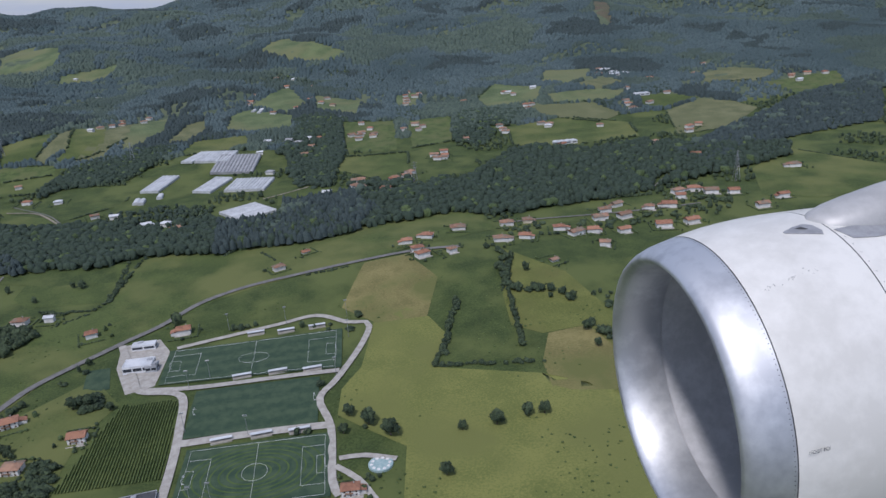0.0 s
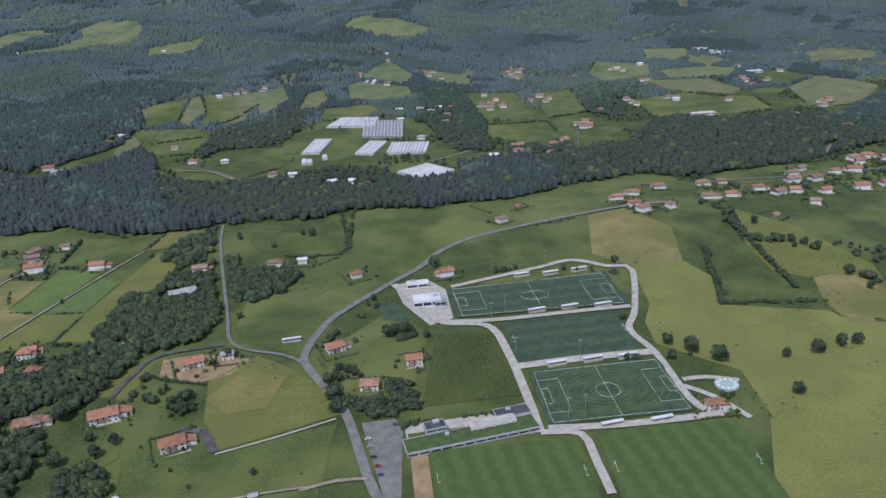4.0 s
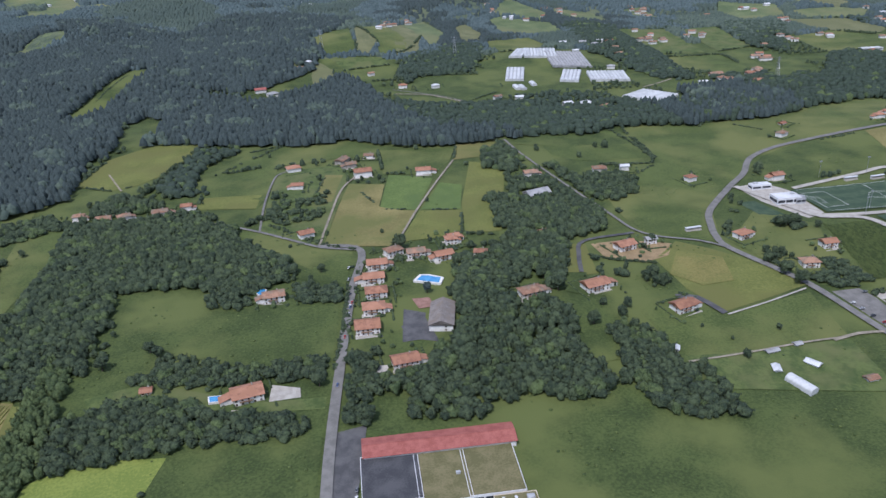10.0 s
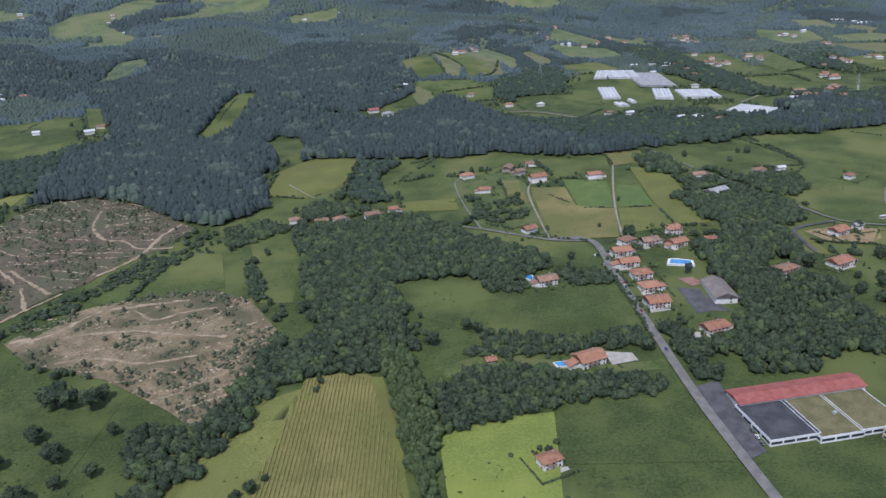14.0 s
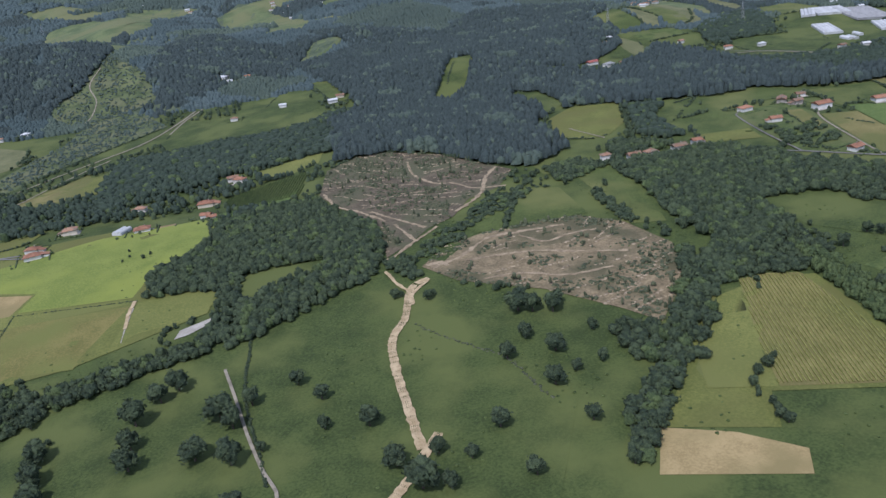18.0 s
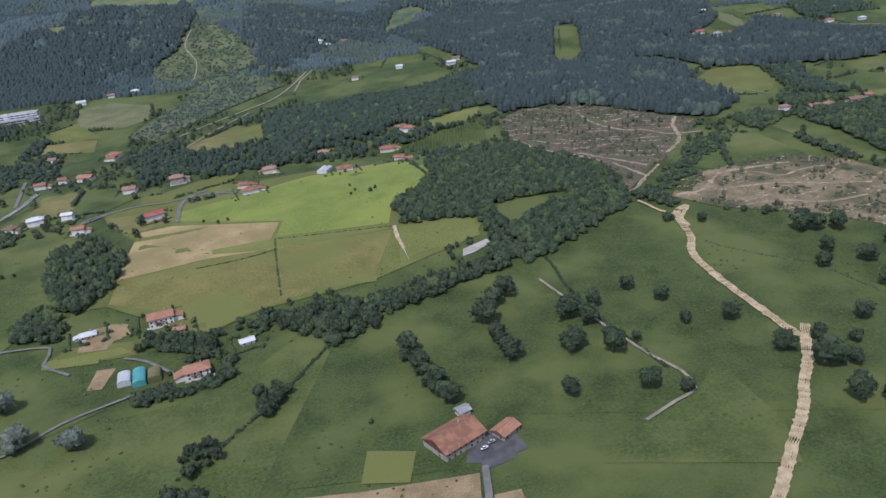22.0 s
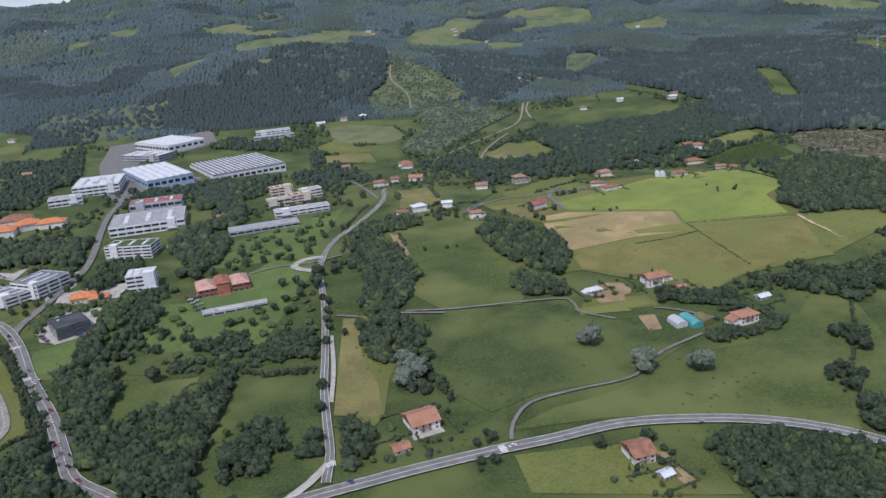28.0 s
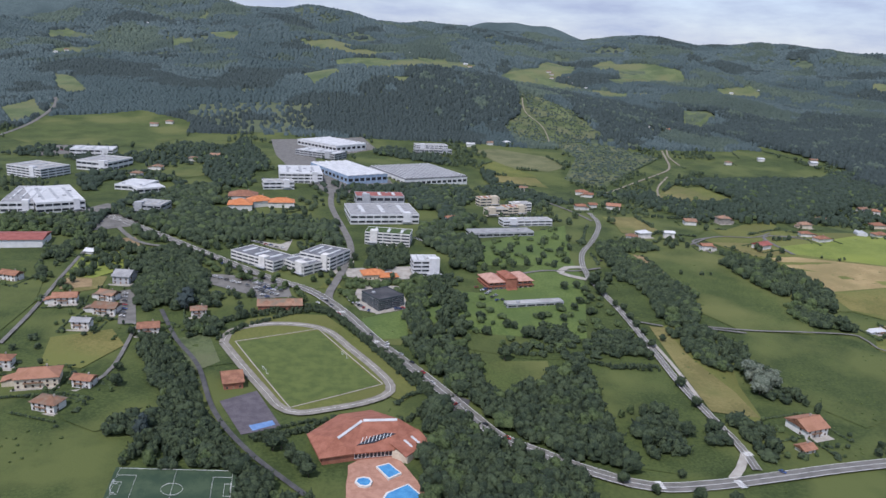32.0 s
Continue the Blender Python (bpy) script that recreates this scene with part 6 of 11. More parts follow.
field('bright', [(-2347, 642), (-2351, 695), (-2316, 709), (-2303, 659), (-2321, 635)])
field('lush', [(-2392, 628), (-2358, 627), (-2347, 580), (-2350, 525)])
field('lush', [(-2282, 424), (-2268, 444), (-2250, 488), (-2223, 451), (-2212, 421), (-2231, 401), (-2247, 393), (-2266, 405)])
field('rough', [(-2313, 516), (-2276, 531), (-2261, 505), (-2278, 470), (-2305, 474)])
field('soil', [(-2342, 634), (-2321, 633), (-2316, 615), (-2339, 608)])
field('soil', [(-2338, 749), (-2318, 758), (-2306, 728), (-2331, 720)])

field('vivid', [(-2045, 624), (-1986, 612), (-1876, 748), (-1887, 643), (-1923, 520), (-1950, 520), (-2001, 529), (-2051, 558)])
field('vivid', [(-2096, 558), (-2059, 577), (-2062, 522), (-2090, 522)])
field('vivid', [(-2005, 740), (-1965, 763), (-1849, 843), (-1881, 709), (-1916, 690), (-1990, 686)])

field('olive', [(-1699, 798), (-1611, 820), (-1474, 847), (-1382, 791), (-1362, 738), (-1328, 632), (-1347, 595), (-1444, 550), (-1531, 537), (-1573, 514), (-1655, 583), (-1653, 709), (-1688, 765)])
field('meadow', [(-1814, 771), (-1728, 751), (-1667, 706), (-1655, 624), (-1655, 583), (-1701, 580), (-1723, 533), (-1787, 541), (-1824, 612), (-1806, 664)])
field('yellow', [(-1785, 895), (-1741, 899), (-1739, 815), (-1781, 813)])
field('lush', [(-1738, 898), (-1678, 889), (-1667, 844), (-1699, 808), (-1737, 810)])
field('olive', [(-1664, 843), (-1610, 833), (-1555, 847), (-1575, 804), (-1614, 793), (-1663, 793)])
field('hay', [(-1693, 784), (-1645, 782), (-1618, 750), (-1643, 735), (-1666, 732)])
field('yellow', [(-1613, 795), (-1560, 807), (-1514, 702), (-1618, 736)])
field('stubble', [(-1651, 728), (-1620, 733), (-1516, 699), (-1529, 640), (-1580, 642), (-1631, 632), (-1656, 627)])
field('rough', [(-1652, 623), (-1580, 640), (-1529, 639), (-1464, 639), (-1414, 638), (-1431, 587), (-1440, 548), (-1487, 554), (-1535, 538), (-1573, 516), (-1591, 551), (-1654, 586)])
field('olive', [(-1414, 638), (-1375, 638), (-1329, 636), (-1347, 595), (-1395, 580), (-1442, 552), (-1431, 587)], cut=True)
field('soil', [(-1543, 574), (-1528, 579), (-1528, 571), (-1542, 565)])
field('soil', [(-1804, 663), (-1807, 730), (-1798, 727), (-1795, 663)])
field('soil', [(-1664, 527), (-1642, 528), (-1642, 517), (-1663, 519)])
field('yellow', [(-1686, 515), (-1644, 510), (-1645, 500), (-1684, 503)])
field('garden', [(-2150, 1052), (-2120, 1162), (-2044, 1104), (-2039, 1043), (-2118, 975)], mat=ASPHALT, label='grey asphalt yard between the works halls')

field('olive', [(-911, 478), (-874, 468), (-878, 365), (-957, 391), (-933, 424), (-922, 452)])

field('meadow', [(-636, 1628), (-537, 1713), (-542, 1526), (-599, 1509)], cut=True)
field('rough', [(-542, 1521), (-534, 1704), (-520, 1733), (-493, 1572), (-522, 1505)], cut=True)
field('meadow', [(-493, 1572), (-523, 1747), (-457, 1750), (-433, 1609), (-439, 1534), (-504, 1497)], cut=True)
field('rough', [(-466, 1496), (-447, 1716), (-413, 1802), (-392, 1637), (-419, 1516)], cut=True)
field('olive', [(-391, 1559), (-412, 1802), (-344, 1868), (-328, 1696), (-371, 1568)], cut=True)
field('hay', [(-311, 1597), (-293, 1772), (-257, 1809), (-244, 1700), (-272, 1605)], cut=True)
field('meadow', [(-274, 1518), (-256, 1611), (-152, 1632), (-140, 1545), (-180, 1469), (-256, 1485)], cut=True)
field('garden', [(-199, 1819), (-160, 1875), (-52, 1789), (-57, 1665), (-146, 1650), (-201, 1685)], cut=True)
field('garden', [(-598, 1503), (-495, 1493), (-488, 1446), (-575, 1428)], cut=True)
field('lush', [(-109, 2027), (-66, 2104), (-17, 1894), (-63, 1811), (-161, 1898)], cut=True)
field('meadow', [(1, 2004), (118, 1932), (93, 1712), (1, 1818)], cut=True)
field('garden', [(50, 1669), (168, 1625), (141, 1393), (45, 1412)], cut=True)
field('meadow', [(43, 1379), (159, 1367), (143, 1249), (95, 1191), (19, 1300)], cut=True)
field('garden', [(209, 1961), (274, 1977), (233, 1757), (194, 1779)], cut=True)
field('garden', [(193, 1606), (292, 1616), (252, 1414), (172, 1396)], cut=True)
field('lush', [(165, 1364), (246, 1381), (280, 1289), (237, 1186), (135, 1141)], cut=True)
field('garden', [(380, 1769), (456, 1904), (558, 1794), (497, 1653), (378, 1653)], cut=True)
field('meadow', [(618, 1994), (753, 2002), (675, 1818), (607, 1768), (570, 1842)], cut=True)
field('rough', [(616, 1762), (730, 1830), (763, 1759), (666, 1695)], cut=True)
field('garden', [(542, 1716), (665, 1702), (719, 1654), (650, 1587), (526, 1628)], cut=True)
field('olive', [(476, 1635), (610, 1596), (634, 1487), (564, 1436), (469, 1531)], cut=True)
field('meadow', [(379, 1471), (513, 1506), (614, 1412), (587, 1297), (451, 1288), (352, 1331)], cut=True)
field('rough', [(721, 1468), (836, 1536), (887, 1485), (900, 1415), (760, 1285), (656, 1282)], cut=True)
field('hay', [(965, 1784), (1060, 1809), (1132, 1719), (1058, 1648), (984, 1647), (922, 1671)], cut=True)
field('garden', [(1039, 1617), (1248, 1645), (1184, 1518), (1036, 1484)], cut=True)
field('meadow', [(721, 1603), (789, 1604), (839, 1546), (732, 1485), (694, 1513)], cut=True)

field('bright', [(-1616, 770), (-1551, 794), (-1484, 827), (-1371, 851), (-1353, 749), (-1402, 715), (-1415, 654), (-1519, 666), (-1513, 701), (-1616, 744)])
field('vivid', [(-1368, 859), (-1298, 875), (-1266, 882), (-1279, 850), (-1323, 816), (-1361, 809)])
field('yellow', [(-1520, 663), (-1416, 651), (-1416, 642), (-1519, 638), (-1576, 649), (-1577, 659), (-1526, 662)])
field('vivid', [(-1566, 584), (-1540, 586), (-1538, 579), (-1562, 565)])
field('soil', [(-1549, 578), (-1530, 581), (-1528, 569), (-1547, 565)])
field('olive', [(-1661, 828), (-1606, 870), (-1559, 886), (-1568, 852), (-1610, 828), (-1643, 808)])
field('hay', [(-1788, 816), (-1775, 895), (-1740, 898), (-1737, 831), (-1771, 809)])

field('garden', [(-599, 536), (-585, 534), (-583, 519), (-596, 519)], mat=BRICKCOURT, label='reddish paved court beside the hall')
field('rough', [(-353, 563), (-319, 544), (-332, 503), (-362, 500), (-380, 523)])
field('hay', [(-654, 663), (-615, 803), (-598, 748), (-569, 725), (-599, 643)])
field('rough', [(-1470, 345), (-1444, 336), (-1451, 312), (-1476, 319)])
field('soil', [(-1647, 554), (-1632, 549), (-1634, 529), (-1662, 519), (-1661, 534)])
field('yellow', [(-1678, 513), (-1632, 517), (-1623, 507), (-1662, 501)])
field('lush', [(-513, 477), (-483, 506), (-445, 496), (-454, 455), (-466, 420), (-494, 418)])

field('rough', [(-1588, 624), (-1522, 634), (-1517, 609), (-1517, 554), (-1540, 535), (-1571, 525)])
field('yellow', [(-1407, 642), (-1336, 646), (-1342, 596), (-1400, 584), (-1417, 570)])

field('yellow', [(-998, 403), (-980, 437), (-953, 466), (-924, 473), (-921, 460), (-937, 426), (-955, 389)])

field('hay', [(-928, 482), (-904, 482), (-883, 473), (-883, 434), (-882, 385), (-889, 328), (-974, 354), (-960, 399), (-945, 438)])
field('yellow', [(-1014, 366), (-1006, 392), (-976, 432), (-930, 470), (-930, 477), (-947, 438), (-961, 399), (-975, 354)])

# ---------- pitches ----------
pitch([(-165, 672), (-2, 663), (-7, 589), (-166, 609)], TURF)
pitch([(-130, 586), (-26, 577), (-30, 514), (-133, 520)], TURF, 0.08)
watered = pitch([(-128, 506), (-21, 500), (-24, 429), (-133, 437)], TURF)
for k in range(2, 9):
    ring = [(-77 + 6.2 * k * math.cos(t), 468 + 4.0 * k * math.sin(t)) for t in np.linspace(0, 2 * math.pi, 33)]
    part("mown_ring", ribbon(ring, 1.3, 1.3, TURF_B, "mown_ring", 4), TURF_B, watered, "paler mown ring in the turf")
pitch([(-221, 429), (-118, 419), (-125, 348), (-226, 371)], TURF_B, 0.08)
pitch([(-103, 422), (-3, 413), (-15, 323), (-113, 346)], TURF_B, 0.08)
splash_pad(13, 454)
stadium([(-2195, 511), (-2192, 531), (-2173, 543), (-2147, 545), (-2123, 535), (-2104, 503), (-2087, 471), (-2079, 449), (-2083, 436), (-2098, 426), (-2117, 419), (-2136, 414), (-2148, 421), (-2159, 441), (-2179, 479)])
pitch_kerb([(-2187, 513), (-2129, 537), (-2084, 451), (-2142, 420)])
pitch([(-2225, 357), (-2164, 353), (-2161, 316), (-2223, 320)], TURF, 0.12)
pitch([(-2186, 512), (-2129, 534), (-2086, 451), (-2142, 422)], STADIUM_TURF, 0.08)

# ---------- roads and tracks ----------
road([(471, 985), (514, 1027), (547, 1011)], 3.9)
road([(227, 896), (273, 899), (349, 893), (426, 888), (490, 888)], 3.9)
road([(-256, 377), (-264, 409), (-273, 476), (-282, 505), (-303, 559), (-302, 584), (-291, 614), (-273, 646), (-219, 700), (-183, 732), (-148, 775), (-100, 800), (-38, 810), (39, 816), (97, 820), (146, 817)], 7)
road([(-303, 559), (-321, 579), (-365, 608), (-377, 678), (-401, 862), (-406, 943)], 3.1)
road([(-214, 698), (-190, 628), (-179, 602), (-143, 584), (-137, 533), (-138, 474), (-141, 431)], 7, mat=CONCRETE, label='pale concrete path beside the pitches')
road([(-141, 431), (-114, 423), (-114, 392), (-116, 361)], 6, mat=CONCRETE, label='pale concrete path beside the pitches')
road([(-159, 676), (-118, 684), (-63, 693), (-26, 698), (3, 674), (24, 659), (-9, 575), (-27, 544), (-20, 506), (-22, 446), (-18, 428)], 6, mat=CONCRETE, label='pale concrete path beside the pitches')
road([(-179, 604), (-121, 592), (-9, 584)], 7, mat=CONCRETE, label='pale concrete path beside the pitches')
road([(-137, 515), (-79, 513), (-19, 509)], 8, mat=CONCRETE, label='pale concrete path beside the pitches')
road([(-134, 434), (-81, 426), (-8, 421)], 7, mat=CONCRETE, label='pale concrete path beside the pitches')
road([(-16, 468), (2, 467), (25, 457)], 5, mat=CONCRETE, label='pale concrete path beside the pitches')
road([(-19, 460), (-4, 442), (8, 412)], 5, mat=CONCRETE, label='pale concrete path beside the pitches')
road([(-393, 487), (-377, 482), (-367, 457)], 6, mat=TARMAC)
road([(-366, 455), (-324, 466), (-282, 479)], 1.6, mat=CONCRETE, label='pale concrete path beside the pitches')
road([(-309, 408), (-285, 412), (-265, 410)], 3, mat=TRACK, label='narrow pale gravel track between fields')
road([(-425, 406), (-380, 407), (-332, 410), (-295, 410)], 1.8, mat=TRACK, label='narrow pale gravel track between fields')
road([(-402, 1164), (-435, 1215), (-508, 1284)], 2.3)
road([(-452, 541), (-442, 573), (-426, 602), (-373, 610)], 4, mat=TARMAC)
road([(-704, 147), (-684, 316), (-676, 381), (-660, 479), (-645, 564), (-630, 643), (-668, 665)], 7, lines=False)
road([(-907, 943), (-882, 879)], 2, mat=TRACK, label='narrow pale gravel track between fields')
road([(-1192, 366), (-1195, 415), (-1197, 453), (-1195, 495), (-1182, 522), (-1177, 546), (-1169, 572), (-1154, 581)], 6.2, ragged=0.35, mat=EARTHWAY, label='raw sandy track cut through the pasture')
road([(-1317, 320), (-1293, 331), (-1278, 338), (-1277, 357), (-1285, 376), (-1297, 416), (-1308, 460), (-1319, 502)], 2.2, mat=TRACK, label='narrow pale gravel track between fields')
road([(-1410, 596), (-1412, 622), (-1411, 645)], 3, ragged=0.3, mat=EARTHWAY, label='raw sandy track cut through the pasture')
road([(-1180, 378), (-1195, 355), (-1203, 342), (-1219, 323), (-1235, 301), (-1265, 269), (-1381, 144)], 6.2, ragged=0.35, mat=EARTHWAY, label='raw sandy track cut through the pasture')
road([(-1617, 741), (-1619, 795), (-1605, 814), (-1564, 813)], 3.1)
road([(-1723, 771), (-1678, 805), (-1627, 807), (-1595, 828)], 2.7)
road([(-1713, 739), (-1715, 783), (-1688, 801)], 3.1)
road([(-1411, 312), (-1416, 283), (-1423, 252), (-1460, 86)], 3.9)
road([(-1627, 500), (-1611, 491), (-1590, 469)], 2.3)
road([(-1777, 356), (-1772, 372), (-1756, 392), (-1724, 400), (-1683, 407), (-1652, 433), (-1613, 451)], 2.3)
road([(-1814, 544), (-1774, 538), (-1728, 537), (-1685, 532), (-1684, 509), (-1662, 490)], 2.3)
road([(-1943, 663), (-1918, 672), (-1885, 673), (-1858, 683)], 3.1)
road([(-1652, 1028), (-1615, 1122), (-1562, 1210)], 3, mat=TRACK, label='narrow pale gravel track between fields')
road([(-2365, 834), (-2315, 786), (-2246, 713), (-2177, 644), (-2139, 614), (-2111, 571), (-2084, 514), (-2054, 459), (-2031, 408), (-2019, 383), (-2000, 365), (-1975, 344), (-1947, 329), (-1914, 329), (-1868, 336), (-1833, 342), (-1789, 348), (-1756, 351), (-1711, 356), (-1664, 348), (-1631, 336), (-1606, 320), (-1589, 303), (-1568, 277), (-1551, 248), (-1465, 101)], 9, lines=True, label='wide grey main road with white markings')
road([(-1796, 915), (-1804, 852), (-1834, 781), (-1865, 723), (-1879, 656), (-1877, 573), (-1878, 498), (-1880, 445), (-1879, 399), (-1878, 369), (-1881, 342)], 5.6, lines=True)
road([(-1873, 517), (-1873, 469), (-1876, 424)], 3, label='pale pavement along the road', mat=CONCRETE)
road([(-1904, 667), (-1893, 682), (-1873, 684)], 7, label='pale mouth of a side road', mat=CONCRETE)
road([(-1904, 667), (-1898, 659), (-1883, 649)], 7, label='pale mouth of a side road', mat=CONCRETE)
road([(-1877, 362), (-1890, 344), (-1900, 334)], 5, label='pale pavement round the junction', mat=CONCRETE)
road([(-2111, 571), (-2123, 600), (-2112, 663), (-2104, 743), (-2126, 904), (-2131, 1029), (-2169, 1254)], 7)
road([(-2361, 823), (-2310, 740), (-2254, 723)], 4.7)
road([(-1833, 991), (-1817, 919), (-1807, 867)], 3.9)
road([(-1707, 1100), (-1644, 1159), (-1571, 1230), (-1518, 1303), (-1463, 1469)], 4, mat=TRACK, label='narrow pale gravel track between fields')
road([(-1693, 1782), (-1702, 1698), (-1678, 1627), (-1680, 1555), (-1690, 1536)], 2.4, mat=TRACK, label='narrow pale gravel track between fields')
road([(-1819, 542), (-1784, 533)], 2.7)
road([(-1868, 551), (-1851, 544)], 2.3)
road([(-2341, 504), (-2342, 563), (-2347, 638), (-2351, 709)], 3.1)
road([(-2706, 1388), (-2704, 1535), (-2731, 1724), (-2801, 1899), (-2882, 2053)], 7)
road([(-2250, 567), (-2229, 517), (-2206, 475), (-2186, 416), (-2161, 372), (-2128, 330)], 3.2, mat=TARMAC)
road([(-2261, 535), (-2259, 472), (-2267, 442)], 2.7)
road([(-100, 1166), (-70, 1182), (-28, 1208)], 3.5, mat=TRACK, label='narrow pale gravel track between fields')
road([(-507, 1254), (-453, 1228), (-402, 1158)], 3.5, mat=TRACK, label='narrow pale gravel track between fields')
road([(-1489, 1323), (-1475, 1405), (-1451, 1475)], 3.5, mat=TRACK, label='narrow pale gravel track between fields')

road([(-667, 661), (-655, 720), (-634, 810), (-610, 858)], 2.4, mat=TRACK, label='narrow pale gravel track between fields')
road([(-597, 642), (-565, 720), (-531, 794), (-490, 877)], 2.4, mat=TRACK, label='narrow pale gravel track between fields')
road([(-768, 750), (-724, 715), (-688, 681), (-664, 659), (-631, 644)], 3.5)
road([(-723, 715), (-718, 799), (-705, 882), (-685, 893)], 2.3)
road([(-1409, 574), (-1410, 600), (-1410, 633)], 0.7, mat=CONCRETE, ragged=0.6, label='line of pale stones along a field ditch')
road([(-1616, 740), (-1617, 797), (-1601, 816), (-1549, 799)], 3)
road([(-1148, 599), (-1119, 612), (-1090, 639), (-1053, 641), (-1015, 639)], 3.4, mat=RAWEARTH, ragged=0.75, label='raw earth track across the felled hillside')
road([(-1120, 603), (-1086, 600), (-1052, 594), (-1021, 578), (-983, 563)], 2.7, mat=RAWEARTH, ragged=0.75, label='raw earth track across the felled hillside')
road([(-1129, 920), (-1128, 861), (-1110, 819), (-1089, 807), (-1071, 780), (-1037, 771)], 2.7, mat=RAWEARTH, ragged=0.75, label='raw earth track across the felled hillside')
road([(-1103, 719), (-1082, 741), (-1067, 765), (-1049, 813), (-1033, 840)], 3.6, mat=RAWEARTH, ragged=0.75, label='raw earth track across the felled hillside')
road([(-1188, 761), (-1169, 733), (-1139, 692)], 2.7, mat=RAWEARTH, ragged=0.75, label='raw earth track across the felled hillside')
road([(-1128, 689), (-1155, 662), (-1174, 641), (-1185, 631)], 3.1, mat=RAWEARTH, ragged=0.75, label='raw earth track across the felled hillside')
road([(-1237, 847), (-1222, 794), (-1201, 768), (-1176, 727)], 2.7, mat=RAWEARTH, ragged=0.75, label='raw earth track across the felled hillside')
road([(-1168, 714), (-1159, 684), (-1154, 662)], 2.4, mat=RAWEARTH, ragged=0.75, label='raw earth track across the felled hillside')
road([(-1110, 561), (-1078, 559), (-1043, 541), (-1005, 540)], 2.4, mat=RAWEARTH, ragged=0.75, label='raw earth track across the felled hillside')
road([(-1060, 634), (-1042, 610), (-1022, 616), (-991, 617)], 2.4, mat=RAWEARTH, ragged=0.75, label='raw earth track across the felled hillside')
road([(-1152, 607), (-1139, 608), (-1133, 599)], 5.6, mat=RAWEARTH, ragged=0.75, label='raw earth track across the felled hillside')
road([(-1188, 609), (-1182, 585), (-1173, 561), (-1173, 541)], 2.6, mat=EARTHWAY, ragged=0.4, label='raw sandy track cut through the pasture')
road([(-1155, 577), (-1166, 566), (-1172, 556)], 2.6, mat=EARTHWAY, ragged=0.4, label='raw sandy track cut through the pasture')

# ---------- pools and vineyards ----------
vineyard('vine', [(-190, 585), (-144, 579), (-140, 475), (-220, 477)], 88, 2.3)
pool([(-592, 564), (-585, 573), (-578, 570), (-568, 563), (-572, 553)], rim=2.6)
pool([(-725, 584), (-720, 590), (-715, 585), (-719, 572)])
pool([(-753, 446), (-742, 445), (-741, 438), (-752, 439)])
pool([(-2092, 354), (-2085, 357), (-2079, 347), (-2086, 342)], label='square blue swimming pool on a terrace')
pool([(-2103, 340), (-2102, 343), (-2099, 344), (-2096, 343), (-2095, 340), (-2096, 337), (-2098, 336), (-2101, 337)], label='round paddling pool on a reddish terrace')
pool([(-2088, 330), (-2076, 338), (-2066, 321), (-2078, 307), (-2092, 321)], label='large blue swimming pool on a terrace')

vineyard('vine', [(-1359, 927), (-1314, 943), (-1255, 954), (-1263, 864), (-1302, 856), (-1349, 864)], 80, 3.6)

vineyard('vineyellow', [(-928, 482), (-904, 482), (-883, 473), (-883, 434), (-882, 385), (-889, 328), (-974, 354), (-960, 399), (-945, 438)], 76, 2.6)

# ---------- buildings and fittings ----------
house(88, 852, -3, 12, 9, 6.0, 'orange', 'white', hip=True)
house(99, 801, 21, 16, 10, 6.0, 'orange', 'white', hip=True)
house(134, 802, 19, 10, 8, 6.0, 'brown', 'white', hip=True)
house(198, 827, -8, 16, 11, 6.0, 'brown', 'white', hip=True)
house(317, 831, -13, 13, 10, 6.0, 'orange', 'white')
house(353, 820, 6, 14, 9, 6.0, 'orange', 'white')
house(360, 901, -2, 22, 10, 6.0, 'brown', 'white', hip=True)
house(384, 918, 17, 16, 9, 6.0, 'brown', 'white')
house(447, 892, -20, 20, 12, 6.0, 'orange', 'white')
house(510, 945, -20, 18, 11, 6.0, 'orange', 'white', hip=True)
house(406, 823, -14, 26, 12, 6.0, 'orange', 'white')
house(444, 824, 5, 22, 11, 6.0, 'orange', 'white')
house(419, 891, -19, 12, 9, 6.0, 'brown', 'white', hip=True)
house(478, 921, -16, 12, 9, 6.0, 'orange', 'white')
house(555, 847, 1, 16, 10, 6.0, 'brown', 'white')
house(241, 753, 21, 9, 7, 3, 'brown', 'white')
house(314, 784, -25, 12, 9, 6.0, 'brown', 'white')
house(-35, 881, 23, 9, 7, 3, 'orange', 'white')
house(77, 1497, 5, 14, 9, 6.0, 'brown', 'white')
house(107, 1508, -2, 14, 9, 6.0, 'brown', 'white', hip=True)
house(134, 1200, 13, 18, 10, 6.0, 'brown', 'white')
house(93, 1135, -19, 14, 10, 6.0, 'brown', 'white')
house(47, 1173, 23, 14, 10, 6.0, 'brown', 'white', hip=True)
house(1, 1152, -12, 16, 9, 6.0, 'white', 'white')
house(174, 1535, -2, 12, 9, 6.0, 'brown', 'white')
house(213, 1292, -8, 14, 9, 6.0, 'brown', 'white', hip=True)
house(433, 1289, 23, 22, 9, 6.0, 'orange', 'white')
house(365, 1432, -24, 14, 9, 6.0, 'brown', 'white')
house(279, 1409, 5, 10, 8, 6.0, 'brown', 'white')
house(462, 1603, 18, 12, 9, 6.0, 'brown', 'white', hip=True)
house(-15, 1933, 19, 26, 12, 6.0, 'orange', 'white')
house(-44, 1850, 17, 16, 10, 6.0, 'orange', 'white', hip=True)
house(255, 1924, -18, 18, 12, 6.0, 'brown', 'white')
house(-160, 1911, -12, 12, 9, 6.0, 'brown', 'white', hip=True)
